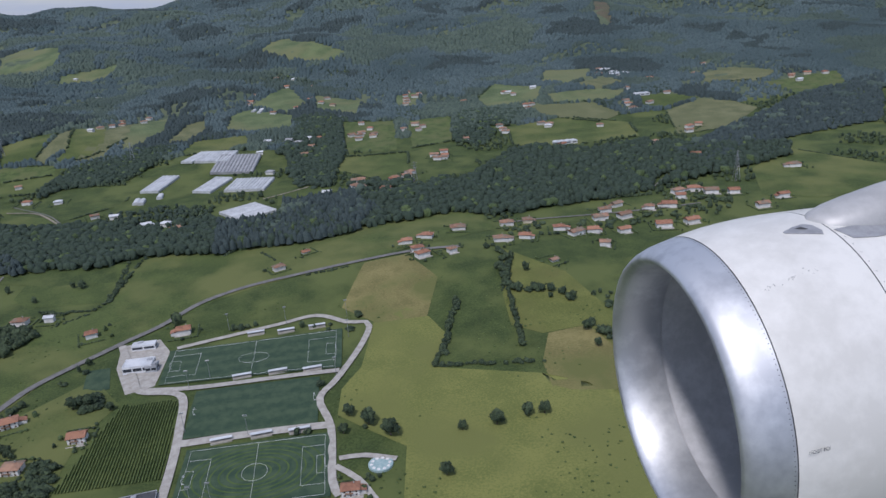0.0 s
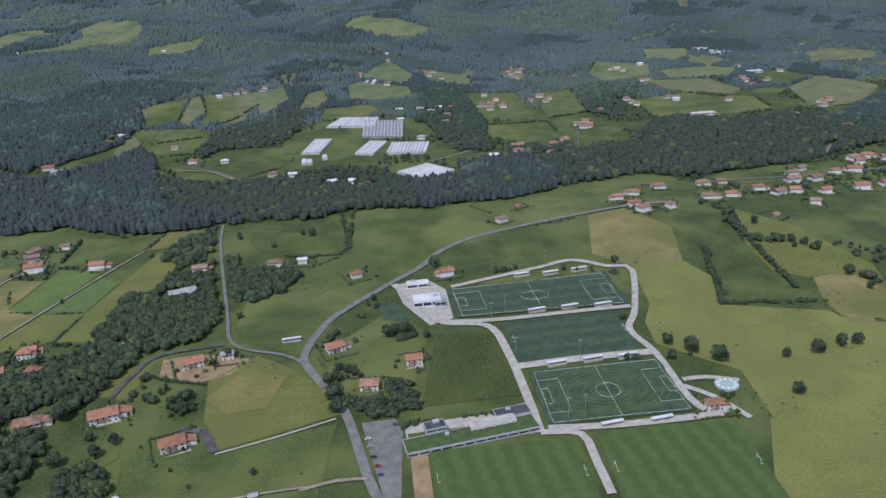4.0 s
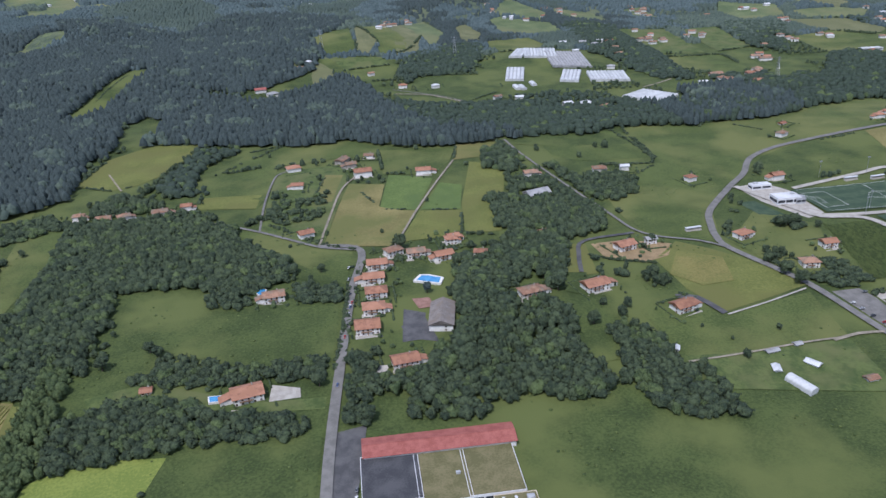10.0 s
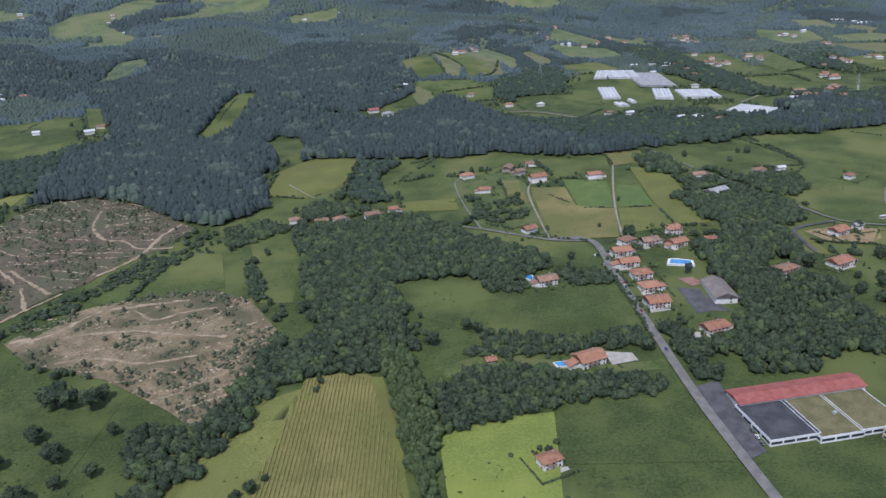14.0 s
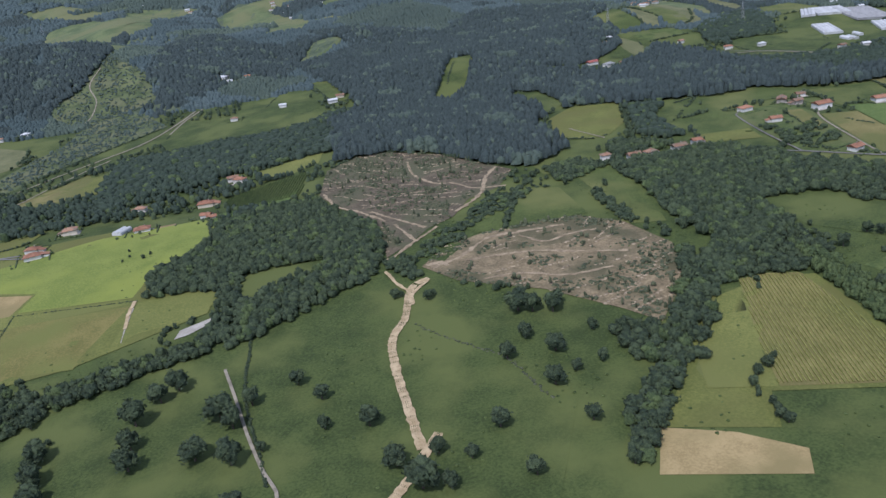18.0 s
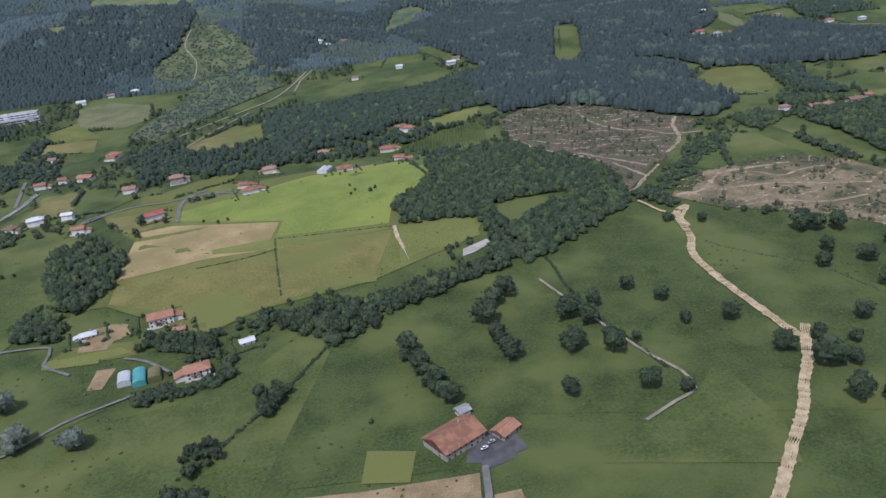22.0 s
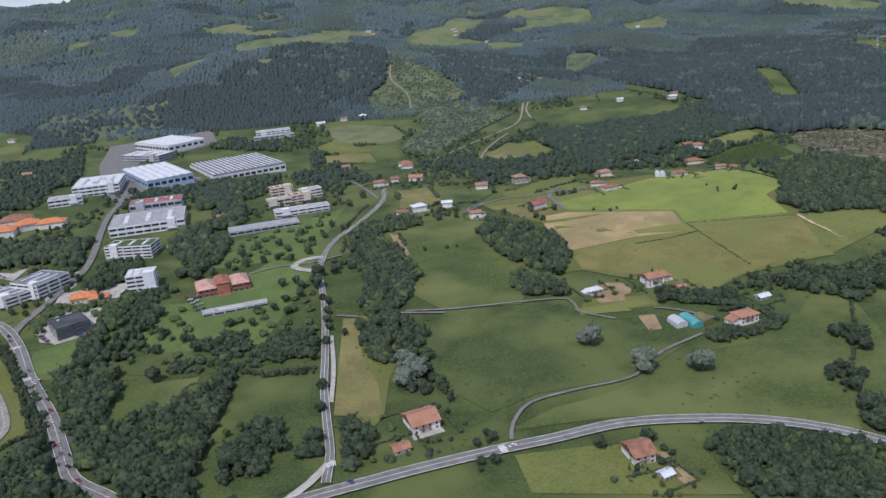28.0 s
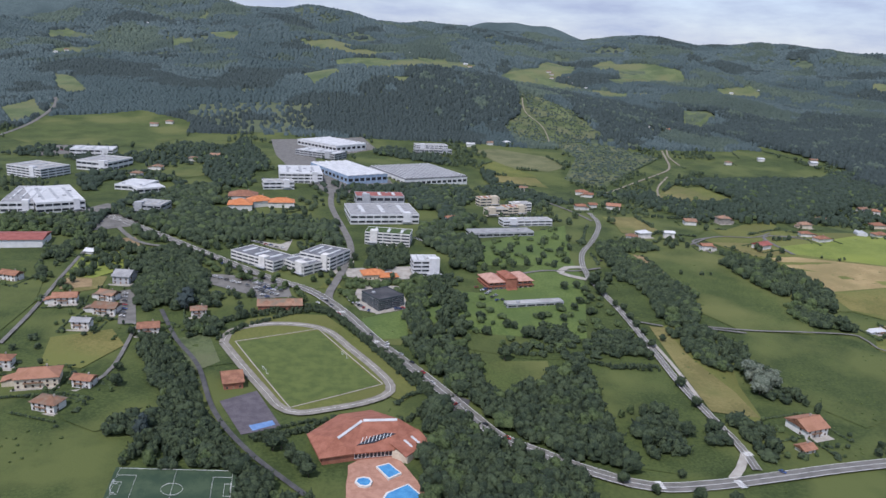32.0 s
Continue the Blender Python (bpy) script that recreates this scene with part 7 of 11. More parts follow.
house(666, 1509, 14, 16, 10, 6.0, 'brown', 'white', hip=True)
house(680, 1287, -4, 16, 9, 6.0, 'brown', 'white')
house(1114, 1595, 8, 14, 9, 6.0, 'white', 'white')
mast(586, 964, 46)
house(-278, 579, 16, 15, 11, 6.0, 'orange', 'white', hip=True)
house(-215, 543, -1, 13, 10, 6.0, 'orange', 'white')
house(-254, 515, -8, 14, 11, 6.0, 'brown', 'white', hip=True)
house(-250, 730, 15, 11, 9, 6.0, 'orange', 'white', hip=True)
house(-157, 709, 3, 13, 10, 6.0, 'orange', 'white')
house(-66, 836, 21, 13, 9, 6.0, 'brown', 'white', hip=True)
house(-305, 784, -8, 14, 6, 6.0, 'white', 'white')
house(-368, 585, 4, 12, 6, 6.0, 'grey', 'white')
block(-188, 647, -3, 26, 16, 7, 'pale', 'white', 1, label='white-roofed changing-room building of the training ground')
block(-191, 688, -3, 22, 9, 5, 'pale', 'white', 1, label='low pavilion with a white roof beside the pitches')
block(-176, 642, -3, 10, 10, 6, 'grey', 'grey', 1, label='small grey flat-roofed hut beside the pitches')
block(-213, 450, 5, 15, 10, 6, 'grey', 'dark', 2, label='small two-storey office with dark glass front')
block(-172, 446, 5, 34, 9, 5, 'cream', 'gravel', 1, label='long low cream pavilion beside the pitches')
block(-155, 456, 5, 26, 12, 4, 'grey', 'dark', 1, label='low building with dark solar panels on its roof')
block(-189, 438, 5, 96, 17, 3.6, 'grey', 'planted', 1, label='long low building with a planted green roof')
stand(-85, 680, 3)
stand(-56, 675, 3)
stand(-26, 674, 3)
stand(-93, 599, 3)
stand(-62, 597, 3)
stand(-32, 592, 3)
stand(-103, 510, 3)
stand(-73, 509, 3)
stand(-44, 507, 3)
stand(-89, 427, 3)
stand(-53, 424, 3)
stand(-315, 603, 3)
car(-261, 450, 0, 'white')
car(-260, 441, 0, 'silver')
car(-259, 430, 0, 'black')
car(-257, 420, 0, 'red')
car(-256, 411, 0, 'blue')
car(-240, 463, 0, 'grey')
floodlight(-112, 698)
floodlight(-56, 693)
floodlight(4, 686)
floodlight(-121, 607)
floodlight(-137, 593)
floodlight(-12, 575)
floodlight(3, 646)
floodlight(-117, 441)
floodlight(-104, 442)
floodlight(-83, 512)
floodlight(-132, 528)
house(-632, 2319, 8, 22, 9, 6.0, 'white', 'white')
house(-597, 2269, 3, 14, 9, 6.0, 'white', 'white')
house(-150, 2006, -7, 12, 9, 6.0, 'brown', 'white', hip=True)
house(775, 1883, -1, 40, 12, 6.0, 'white', 'white')
house(736, 1885, -18, 20, 12, 6.0, 'brown', 'white', hip=True)
house(-10, 430, -5, 12, 8, 6.0, 'orange', 'white', hip=True)
house(93, 1621, -11, 12, 8, 6.0, 'brown', 'white')
house(455, 1440, -20, 14, 9, 6.0, 'white', 'white', hip=True)
house(723, 1672, 2, 12, 9, 6.0, 'brown', 'white', hip=True)
house(718, 1539, 18, 20, 10, 6.0, 'brown', 'white')
house(-451, 514, 12, 26, 13, 6.0, 'orange', 'white')
house(-505, 516, 10, 20, 12, 6.0, 'brown', 'white', hip=True)
house(-396, 470, 14, 17, 12, 6.0, 'orange', 'white')
house(-396, 579, 15, 17, 12, 6.0, 'orange', 'white')
house(-582, 616, 0, 16, 11, 6.0, 'brown', 'white')
house(-559, 603, 10, 16, 11, 6.0, 'orange', 'white')
house(-545, 635, 0, 11, 9, 6.0, 'orange', 'white', hip=True)
house(-801, 799, 0, 11, 8, 6.0, 'orange', 'white')
house(-458, 631, 12, 9, 7, 3, 'brown', 'white')
house(-416, 795, -2, 20, 10, 6.0, 'brown', 'white')
house(-335, 786, -12, 22, 10, 6.0, 'brown', 'white', hip=True)
house(-488, 1293, -12, 24, 9, 6.0, 'orange', 'white', hip=True)
house(-532, 1390, 21, 11, 8, 6.0, 'brown', 'white')
house(215, 1807, 1, 18, 9, 6.0, 'brown', 'white')
house(-427, 738, 15, 26, 16, 3, 'grey', 'grey', label='low grey-roofed shed beside the trees', category='shed', chimney=False)
greenhouse(-302, 1228, 0, 9, 24, 1)
greenhouse(-293, 1224, 0, 9, 24, 1)
greenhouse(-268, 1244, 0, 9, 20, 1)
mast(-610, 1564, 36)
mast(-354, 1480, 42)
mast(143, 1159, 36)
car(-644, 606, 70, 'white')
car(-646, 583, 70, 'silver')
car(-647, 556, 70, 'black')
car(-647, 542, 70, 'red')
car(-649, 535, 70, 'blue')
house(-619, 603, -3, 17, 12, 6.0, 'orange', 'white')
house(-625, 577, -3, 17, 12, 6.0, 'orange', 'white')
house(-626, 551, -3, 17, 12, 6.0, 'orange', 'white', hip=True)
house(-631, 526, -3, 17, 12.5, 6.0, 'orange', 'white', hip=True)
house(-639, 501, -3, 18, 15, 6.0, 'orange', 'white')
house(-618, 451, 5, 19, 12, 6.0, 'orange', 'white')
house(-709, 568, 5, 17, 12, 6.0, 'brown', 'white')
house(-727, 441, 10, 20, 15, 6.0, 'orange', 'white')
house(-795, 463, -1, 7, 6, 3, 'orange', 'white')
house(-526, 597, -16, 11, 8, 6.0, 'orange', 'white', hip=True)
house(-601, 626, 20, 15, 11, 6.0, 'brown', 'white', hip=True)
house(-581, 501, 76, 36, 18, 6, 'ash', 'white', label='white hall under a weathered grey-brown roof', category='building', chimney=False)
block(-644, 342, -4, 34, 40, 4.4, 'pale', 'dark', 1, label='sports hall with a dark flat roof', gear=False)
block(-615, 337, -4, 30, 42, 4.4, 'pale', 'moss', 1, label='sports hall with a mossy flat roof')
block(-586, 336, -4, 32, 42, 4.4, 'pale', 'moss', 1, label='sports hall with an olive flat roof', gear=False)
block(-580, 304, -4, 24, 14, 7, 'cream', 'moss', 2, label='low annex with an olive flat roof')
house(-611, 366, -4, 92, 17, 4.6, 'red', 'white', windows=False, label='long hall under a red sheet roof', category='building', chimney=False, pitch=0.2)
car(-649, 537, 80, 'white')
car(-651, 525, 80, 'silver')
car(-654, 508, 80, 'black')
car(-657, 493, 80, 'red')
car(-667, 437, 80, 'blue')
car(-664, 339, 80, 'grey')
car(-665, 332, 80, 'white')
car(-666, 326, 80, 'grey')
house(-863, 788, 20, 13, 9, 6.0, 'brown', 'white', hip=True)
house(-827, 790, 5, 17, 10, 6.0, 'brown', 'white')
house(-911, 801, 1, 11, 8, 6.0, 'brown', 'white', hip=True)
house(-796, 347, 10, 13, 9, 6.0, 'orange', 'white', hip=True)
house(-883, 786, 2, 14, 10, 6.0, 'brown', 'white')
house(-1405, 1685, -5, 8, 6, 3, 'orange', 'white')
house(-1422, 337, 28, 28, 20, 6, 'orange', 'stone', label='large farmhouse under a wide orange tiled roof', category='farmhouse')
house(-1393, 336, 35, 13, 9, 4, 'orange', 'stone', label='small farm barn under an orange roof', category='barn', chimney=False)
house(-1412, 361, 20, 7, 6, 4, 'grey', 'white', label='small white farm shed', category='shed', chimney=False, windows=False)
house(-1381, 1347, -1, 12, 8, 6.0, 'brown', 'white', hip=True)
house(-1375, 1654, 12, 16, 8, 6.0, 'orange', 'white')
car(-1408, 325, 20, 'white')
car(-1403, 329, 20, 'silver')
house(-1607, 545, 10, 18, 12, 7, 'orange', 'white')
house(-1573, 464, 12, 16, 11, 6.0, 'orange', 'white', hip=True)
house(-1592, 527, 12, 8, 6, 3, 'brown', 'white')
house(-1541, 493, 15, 11, 6, 3, 'white', 'pale')
house(-1660, 541, 12, 26, 7, 3, 'white', 'pale', hip=True)
house(-1735, 804, -8, 12, 7, 6.0, 'white', 'white')
greenhouse(-1622, 471, 8, 9, 13, 1, label='small round-roofed white film tunnel')
greenhouse(-1612, 470, 8, 9, 18, 1, label='teal round-roofed barn with a red front', mat=ROOFS["teal"])
greenhouse(-1602, 470, 8, 9, 13, 1, label='small round-roofed dark green film tunnel', mat=ROOFS["moss"])
house(-1824, 386, 14, 17, 17, 6, 'orange', 'white', label='large white house with an orange roof beside the main road', category='house')
house(-1716, 324, 5, 12, 15, 6, 'orange', 'white', label='white house with an orange roof below the main road', category='house')
house(-1839, 363, 15, 9, 7, 3, 'orange', 'white')
house(-1710, 304, 17, 6, 5, 3, 'white', 'white')
house(-1713, 755, -1, 12, 8, 6.0, 'orange', 'white')
house(-1745, 1072, -24, 13, 9, 6.0, 'orange', 'white')
house(-1778, 956, -3, 10, 8, 6.0, 'orange', 'white')
house(-1835, 1118, -16, 12, 8, 6.0, 'brown', 'white')
car(-1778, 349, 15, 'white')
car(-1670, 345, 15, 'silver')
car(-1851, 703, 15, 'black')
house(-1350, 2793, 4, 18, 9, 6.0, 'brown', 'white')
house(-1339, 2703, 11, 14, 9, 6.0, 'brown', 'white')
house(-1288, 2552, 15, 16, 9, 6.0, 'white', 'white')
house(-1787, 3071, -21, 18, 9, 6.0, 'brown', 'white')
house(-1583, 2928, -22, 14, 9, 6.0, 'brown', 'white', hip=True)
house(-737, 2587, -23, 16, 9, 6.0, 'white', 'white', hip=True)
house(-615, 2616, 18, 12, 9, 6.0, 'white', 'white', hip=True)
house(-3124, 3258, -19, 14, 9, 6.0, 'white', 'white')
sports_baths(-2097, 384)
house(-2181, 454, 14, 12, 18, 5, 'orange', 'brick', label='brick pavilion beside the running track', category='pavilion', chimney=False)
block(-1953, 1382, 8, 60, 22, 14, 'pale', 'gravel', 4, label='pale multi-storey office above the works halls')
block(-1951, 1363, 8, 70, 14, 8, 'grey', 'gravel', 2)
block(-1897, 845, 9, 62, 16, 7, 'pale', 'gravel', 2, label='long white building with an orange fascia')
block(-1937, 798, 10, 74, 20, 5, 'grey', 'grey', 1, label='long low grey building among trees')
block(-1949, 588, 10, 52, 9, 3.5, 'grey', 'gravel', 1, label='low grey shed beside the car park')
brick_office(-1964, 637, 12)
house(-2232, 884, 4, 27, 23, 8, 'flame', 'white', label='white office pavilion under a bright orange hipped roof', category='building', hip=True)
house(-2212, 905, 30, 25, 21, 8, 'flame', 'white', label='white office pavilion under a bright orange hipped roof', category='building', hip=True)
house(-2186, 903, 4, 30, 18, 7, 'flame', 'white', label='white office wing under a bright orange roof', category='building', hip=True)
house(-2084, 652, 10, 20, 15, 5, 'flame', 'cream', label='nursery building under a bright orange roof', category='building', hip=True)
house(-2070, 647, 10, 16, 10, 4, 'flame', 'cream', label='small building under an orange roof', category='building', hip=True)
house(-2161, 579, 4, 34, 14, 5, 'brown', 'brick', label='low brick building with a tiled roof', category='building')
house(-1800, 942, 1, 13, 9, 6.0, 'orange', 'white')
house(-1787, 787, -23, 16, 8, 6.0, 'brown', 'white', hip=True)
house(-1682, 864, -7, 14, 11, 6.0, 'brown', 'white')
house(-1987, 850, 16, 10, 7, 6.0, 'orange', 'white')
house(-2390, 1046, -17, 14, 9, 6.0, 'brown', 'white', hip=True)
house(-2374, 1095, -8, 14, 9, 6.0, 'brown', 'white', hip=True)
house(-2340, 1170, 5, 12, 8, 6.0, 'brown', 'white', hip=True)
house(-2481, 1530, -2, 14, 9, 6.0, 'brown', 'white')
house(-1410, 1631, -2, 30, 9, 6.0, 'white', 'white', hip=True)
house(-1822, 1481, 14, 12, 8, 6.0, 'brown', 'white')
car(-2078, 512, -45, 'white')
car(-2069, 494, -45, 'silver')
car(-2062, 481, -45, 'black')
car(-2056, 466, -45, 'red')
car(-2222, 677, -45, 'blue')
car(-2209, 664, -45, 'grey')
car(-2197, 654, -45, 'white')
car(-2089, 527, -45, 'grey')
car(-2079, 507, -45, 'white')
car(-2038, 422, -45, 'silver')
car(-2025, 396, -45, 'black')
car(-2015, 380, -45, 'red')
car(-1868, 339, -45, 'blue')
car(-2033, 411, -45, 'grey')
car(-2051, 451, -45, 'white')
car(-2222, 642, 10, 'white')
car(-2217, 638, 10, 'silver')
car(-2211, 634, 10, 'black')
car(-2205, 630, 10, 'white')
car(-2200, 627, 10, 'white')
car(-2192, 622, 10, 'grey')
car(-2184, 616, 10, 'white')
car(-2177, 612, 10, 'grey')
car(-2174, 620, 10, 'white')
car(-2182, 627, 10, 'silver')
car(-2190, 632, 10, 'black')
car(-2198, 637, 10, 'red')
car(-1983, 613, 30, 'white')
car(-1979, 605, 30, 'silver')
car(-1975, 595, 30, 'black')
car(-1972, 586, 30, 'red')
car(-1985, 620, 30, 'blue')
car(-2090, 606, 70, 'white')
car(-2087, 598, 70, 'silver')
car(-2084, 591, 70, 'black')
car(-2080, 583, 70, 'red')
house(-2297, 452, 10, 28, 16, 7, 'orange', 'cream', hip=True)
house(-2280, 420, -20, 16, 10, 6.0, 'brown', 'white', hip=True)
house(-2269, 448, -14, 12, 8, 6.0, 'orange', 'white')
house(-2325, 582, 8, 18, 11, 6.0, 'orange', 'white')
house(-2295, 589, -23, 14, 10, 6.0, 'brown', 'white')
house(-2289, 563, -9, 17, 12, 6.0, 'brown', 'white')
house(-2250, 528, 10, 14, 11, 6.0, 'orange', 'white')
house(-2294, 631, -10, 14, 16, 7, 'grey', 'grey')
house(-2221, 561, 11, 11, 9, 6.0, 'brown', 'white', hip=True)
house(-2344, 705, -18, 9, 8, 3, 'white', 'white')
house(-2384, 631, -20, 16, 10, 6.0, 'orange', 'white')
house(-2328, 474, 1, 14, 9, 6.0, 'orange', 'white', hip=True)
house(-2313, 1206, 2, 14, 10, 6.0, 'brown', 'white')
house(-2458, 1558, -7, 14, 9, 6.0, 'brown', 'white', hip=True)
house(-2423, 731, 6, 60, 30, 8, 'red', 'pale', label='large building under a reddish roof', category='building', chimney=False, pitch=0.15)
mast(-2162, 2924, 40)
hall(-2135, 1385, -47, 104, 73, 13, 8, label='large pale works hall with a white roof', roof='white')
block(-2151, 1279, -31, 77, 38, 11, 'grey', 'white', 3, label='dark banded office beside the works hall')
hall(-2106, 1115, 27, 64, 125, 14, 6, label='blue-grey works hall with a white roof', roof='white', wall='blue')
hall(-1998, 1153, 24, 109, 119, 12, 16, label='wide works hall with a ridged grey roof', roof='slate', ridge=2.2)
block(-2174, 1072, 6, 59, 68, 14, 'pale', 'white', 3, label='white office block with a stepped roof')
block(-2199, 1004, 12, 40, 22, 10, 'pale', 'gravel', 2, label='grey concrete office among trees')
block(-2186, 687, -41, 56, 27, 10, 'white', 'slate', 3, label='white office complex with grey roofs')
block(-2149, 669, -48, 34, 23, 10, 'white', 'slate', 3, label='white office wing with ribbon windows')
block(-2128, 684, -32, 33, 35, 14, 'white', 'slate', 4, label='white office tower of the complex')
block(-2068, 861, 7, 79, 60, 11, 'pale', 'grey', 2, label='wide pale office with glazed front')
block(-2068, 913, 5, 59, 26, 17, 'grey', 'red', 2, label='office wing with a reddish roof')
block(-2064, 759, -11, 47, 24, 13, 'white', 'planted', 4, label='white terraced office with a planted roof')
block(-2036, 664, 3, 24, 20, 15, 'pale', 'white', 4, label='white cubic office building')
block(-2078, 590, -59, 26, 25, 10, 'glass', 'dark', 3, label='dark glazed office with a technical roof')
block(-2451, 1115, -20, 50, 57, 13, 'pale', 'gravel', 2, label='pale cubic office complex by meadows')
block(-2502, 1232, 5, 62, 37, 11, 'pale', 'white', 2, label='long pale building behind the offices')
block(-2374, 984, -14, 36, 44, 6, 'pale', 'white', 1, label='white canopy roof over a court')
block(-2356, 964, 31, 35, 26, 6, 'pale', 'white', 1, label='pale low building with a canopy roof')
block(-2327, 866, -12, 32, 28, 10, 'grey', 'gravel', 2, label='grey glazed office beside a lawn')
house(-2235, 932, 4, 34, 24, 7, 'orange', 'white', label='white building under a bright orange hipped roof', category='building', hip=True)
car(-2184, 630, 20, 'white')
car(-2180, 627, 20, 'silver')
car(-2176, 624, 20, 'silver')
car(-2172, 620, 20, 'white')
car(-2167, 616, 20, 'silver')
car(-2163, 611, 20, 'grey')
car(-2183, 617, 20, 'white')
car(-2179, 613, 20, 'grey')
car(-2174, 609, 20, 'white')
car(-2170, 605, 20, 'silver')
car(-2166, 602, 20, 'white')
car(-2177, 601, 20, 'white')
car(-2173, 597, 20, 'blue')
car(-2202, 748, 0, 'white')
car(-2197, 744, 0, 'silver')
car(-2193, 742, 0, 'black')
car(-2188, 738, 0, 'red')
car(-2183, 736, 0, 'blue')
car(-2177, 730, 0, 'grey')
car(-2171, 728, 0, 'white')
car(-2105, 593, 70, 'white')
car(-2102, 588, 70, 'silver')
car(-2098, 582, 70, 'black')
car(-2094, 577, 70, 'red')
car(-2090, 572, 70, 'blue')
car(-2131, 586, -50, 'white')
car(-2128, 595, -50, 'silver')
car(-2124, 590, -50, 'black')
car(-2114, 564, -50, 'red')
car(-2106, 543, -50, 'blue')
car(-2098, 526, -50, 'grey')
car(-2093, 517, -50, 'white')
car(-2120, 581, -50, 'grey')
car(-2110, 554, -50, 'white')
car(-1989, 617, 25, 'white')
car(-1986, 609, 25, 'silver')
car(-1983, 601, 25, 'black')
car(-1993, 624, 25, 'red')
car(-1980, 594, 25, 'blue')
greenhouse(-232, 1445, -31, 26, 61, 4)
greenhouse(-194, 1431, -15, 63, 62, 10)
greenhouse(-155, 1383, -7, 75, 97, 12, label='large grey glasshouse with many ridges', mat=ROOFS["grey"])
greenhouse(-279, 1315, -18, 33, 81, 5)
greenhouse(-187, 1277, -24, 33, 76, 5)
greenhouse(-125, 1257, -14, 68, 66, 11)
greenhouse(-119, 1101, -57, 65, 60, 10)
house(-658, 1453, -22, 14, 9, 6.0, 'brown', 'white', hip=True)
house(-641, 1481, -19, 12, 8, 6.0, 'white', 'white', hip=True)
house(-476, 1694, -25, 20, 8, 6.0, 'white', 'white')
house(-446, 1750, 3, 12, 8, 6.0, 'brown', 'white')
house(-392, 1813, 20, 16, 9, 6.0, 'brown', 'white', hip=True)
house(-126, 1852, -1, 20, 8, 6.0, 'white', 'white', hip=True)
house(-100, 1819, -18, 14, 9, 6.0, 'brown', 'white')
house(15, 1900, -20, 14, 10, 6.0, 'orange', 'white', hip=True)
house(-352, 1169, 18, 20, 8, 6.0, 'brown', 'white')
house(-262, 1090, 11, 14, 9, 6.0, 'white', 'white')
house(203, 1522, 12, 12, 8, 6.0, 'brown', 'white', hip=True)
house(232, 1941, 22, 12, 8, 6.0, 'orange', 'white')
house(478, 1633, 20, 16, 9, 6.0, 'brown', 'white', hip=True)
house(448, 1466, 9, 16, 9, 6.0, 'brown', 'white')
house(-61, 1544, -20, 24, 9, 6.0, 'grey', 'white')
house(-23, 1545, -1, 18, 8, 6.0, 'white', 'white')
house(-115, 1444, 2, 26, 7, 6.0, 'white', 'white')
house(-32, 1420, 11, 14, 9, 6.0, 'brown', 'white')
house(-93, 1318, -22, 22, 9, 6.0, 'grey', 'white', hip=True)
house(-731, 1334, 10, 26, 12, 6.0, 'red', 'white')
house(-710, 1306, 23, 22, 12, 6.0, 'grey', 'white', hip=True)
house(-684, 1303, -4, 14, 8, 6.0, 'brown', 'white')
house(-1851, 3128, 2, 22, 10, 6.0, 'white', 'white')
house(-1831, 3091, -19, 18, 10, 6.0, 'brown', 'white', hip=True)
house(-1758, 3053, -22, 14, 9, 6.0, 'white', 'white', hip=True)
house(-1658, 2916, 17, 16, 10, 6.0, 'white', 'white')
house(-1644, 2888, -19, 18, 10, 6.0, 'brown', 'white')
house(-1604, 2896, -15, 14, 9, 6.0, 'white', 'white')
house(-1294, 2745, 2, 16, 10, 6.0, 'brown', 'white', hip=True)
house(-1309, 2639, -21, 14, 9, 6.0, 'white', 'white', hip=True)
house(-1244, 2593, -4, 16, 9, 6.0, 'brown', 'white')
house(-1426, 1661, -24, 20, 13, 6.0, 'white', 'white', hip=True)
house(-2920, 3295, 20, 20, 8, 6.0, 'white', 'white', hip=True)
house(-2937, 3414, 8, 16, 9, 6.0, 'white', 'white')
house(-3184, 3319, -6, 18, 8, 6.0, 'white', 'white', hip=True)
house(-3132, 2935, 6, 20, 9, 6.0, 'brown', 'white')
house(-3132, 3036, 9, 20, 9, 6.0, 'brown', 'white')
house(-3114, 3224, -1, 16, 9, 6.0, 'white', 'white', hip=True)
house(-3056, 2672, -1, 18, 9, 6.0, 'white', 'white', hip=True)
house(-3036, 2713, 12, 16, 9, 6.0, 'brown', 'white')
house(-9, 2112, -2, 18, 9, 6.0, 'brown', 'white')
house(-9, 1967, 13, 20, 10, 6.0, 'orange', 'white')
house(32, 1953, 8, 18, 10, 6.0, 'brown', 'white', hip=True)
house(-52, 2257, -18, 16, 9, 6.0, 'white', 'white', hip=True)
house(-100, 2267, -24, 20, 9, 6.0, 'brown', 'white')
house(225, 1856, 18, 20, 10, 6.0, 'brown', 'white', hip=True)
house(269, 1947, -1, 16, 9, 6.0, 'brown', 'white', hip=True)
house(81, 1524, 14, 22, 10, 6.0, 'brown', 'white', hip=True)
house(463, 1776, -6, 16, 8, 6.0, 'white', 'white')
house(529, 1790, -2, 14, 9, 6.0, 'white', 'white')
house(201, 1316, -20, 24, 10, 6.0, 'brown', 'white')
house(222, 1336, -13, 14, 9, 6.0, 'orange', 'white')
house(-104, 1547, -12, 30, 9, 6.0, 'white', 'white')
house(-43, 1518, -22, 36, 9, 6.0, 'grey', 'white', hip=True)
house(-434, 1274, 9, 16, 8, 6.0, 'white', 'white', hip=True)
house(-234, 1084, -11, 14, 10, 6.0, 'white', 'white', hip=True)
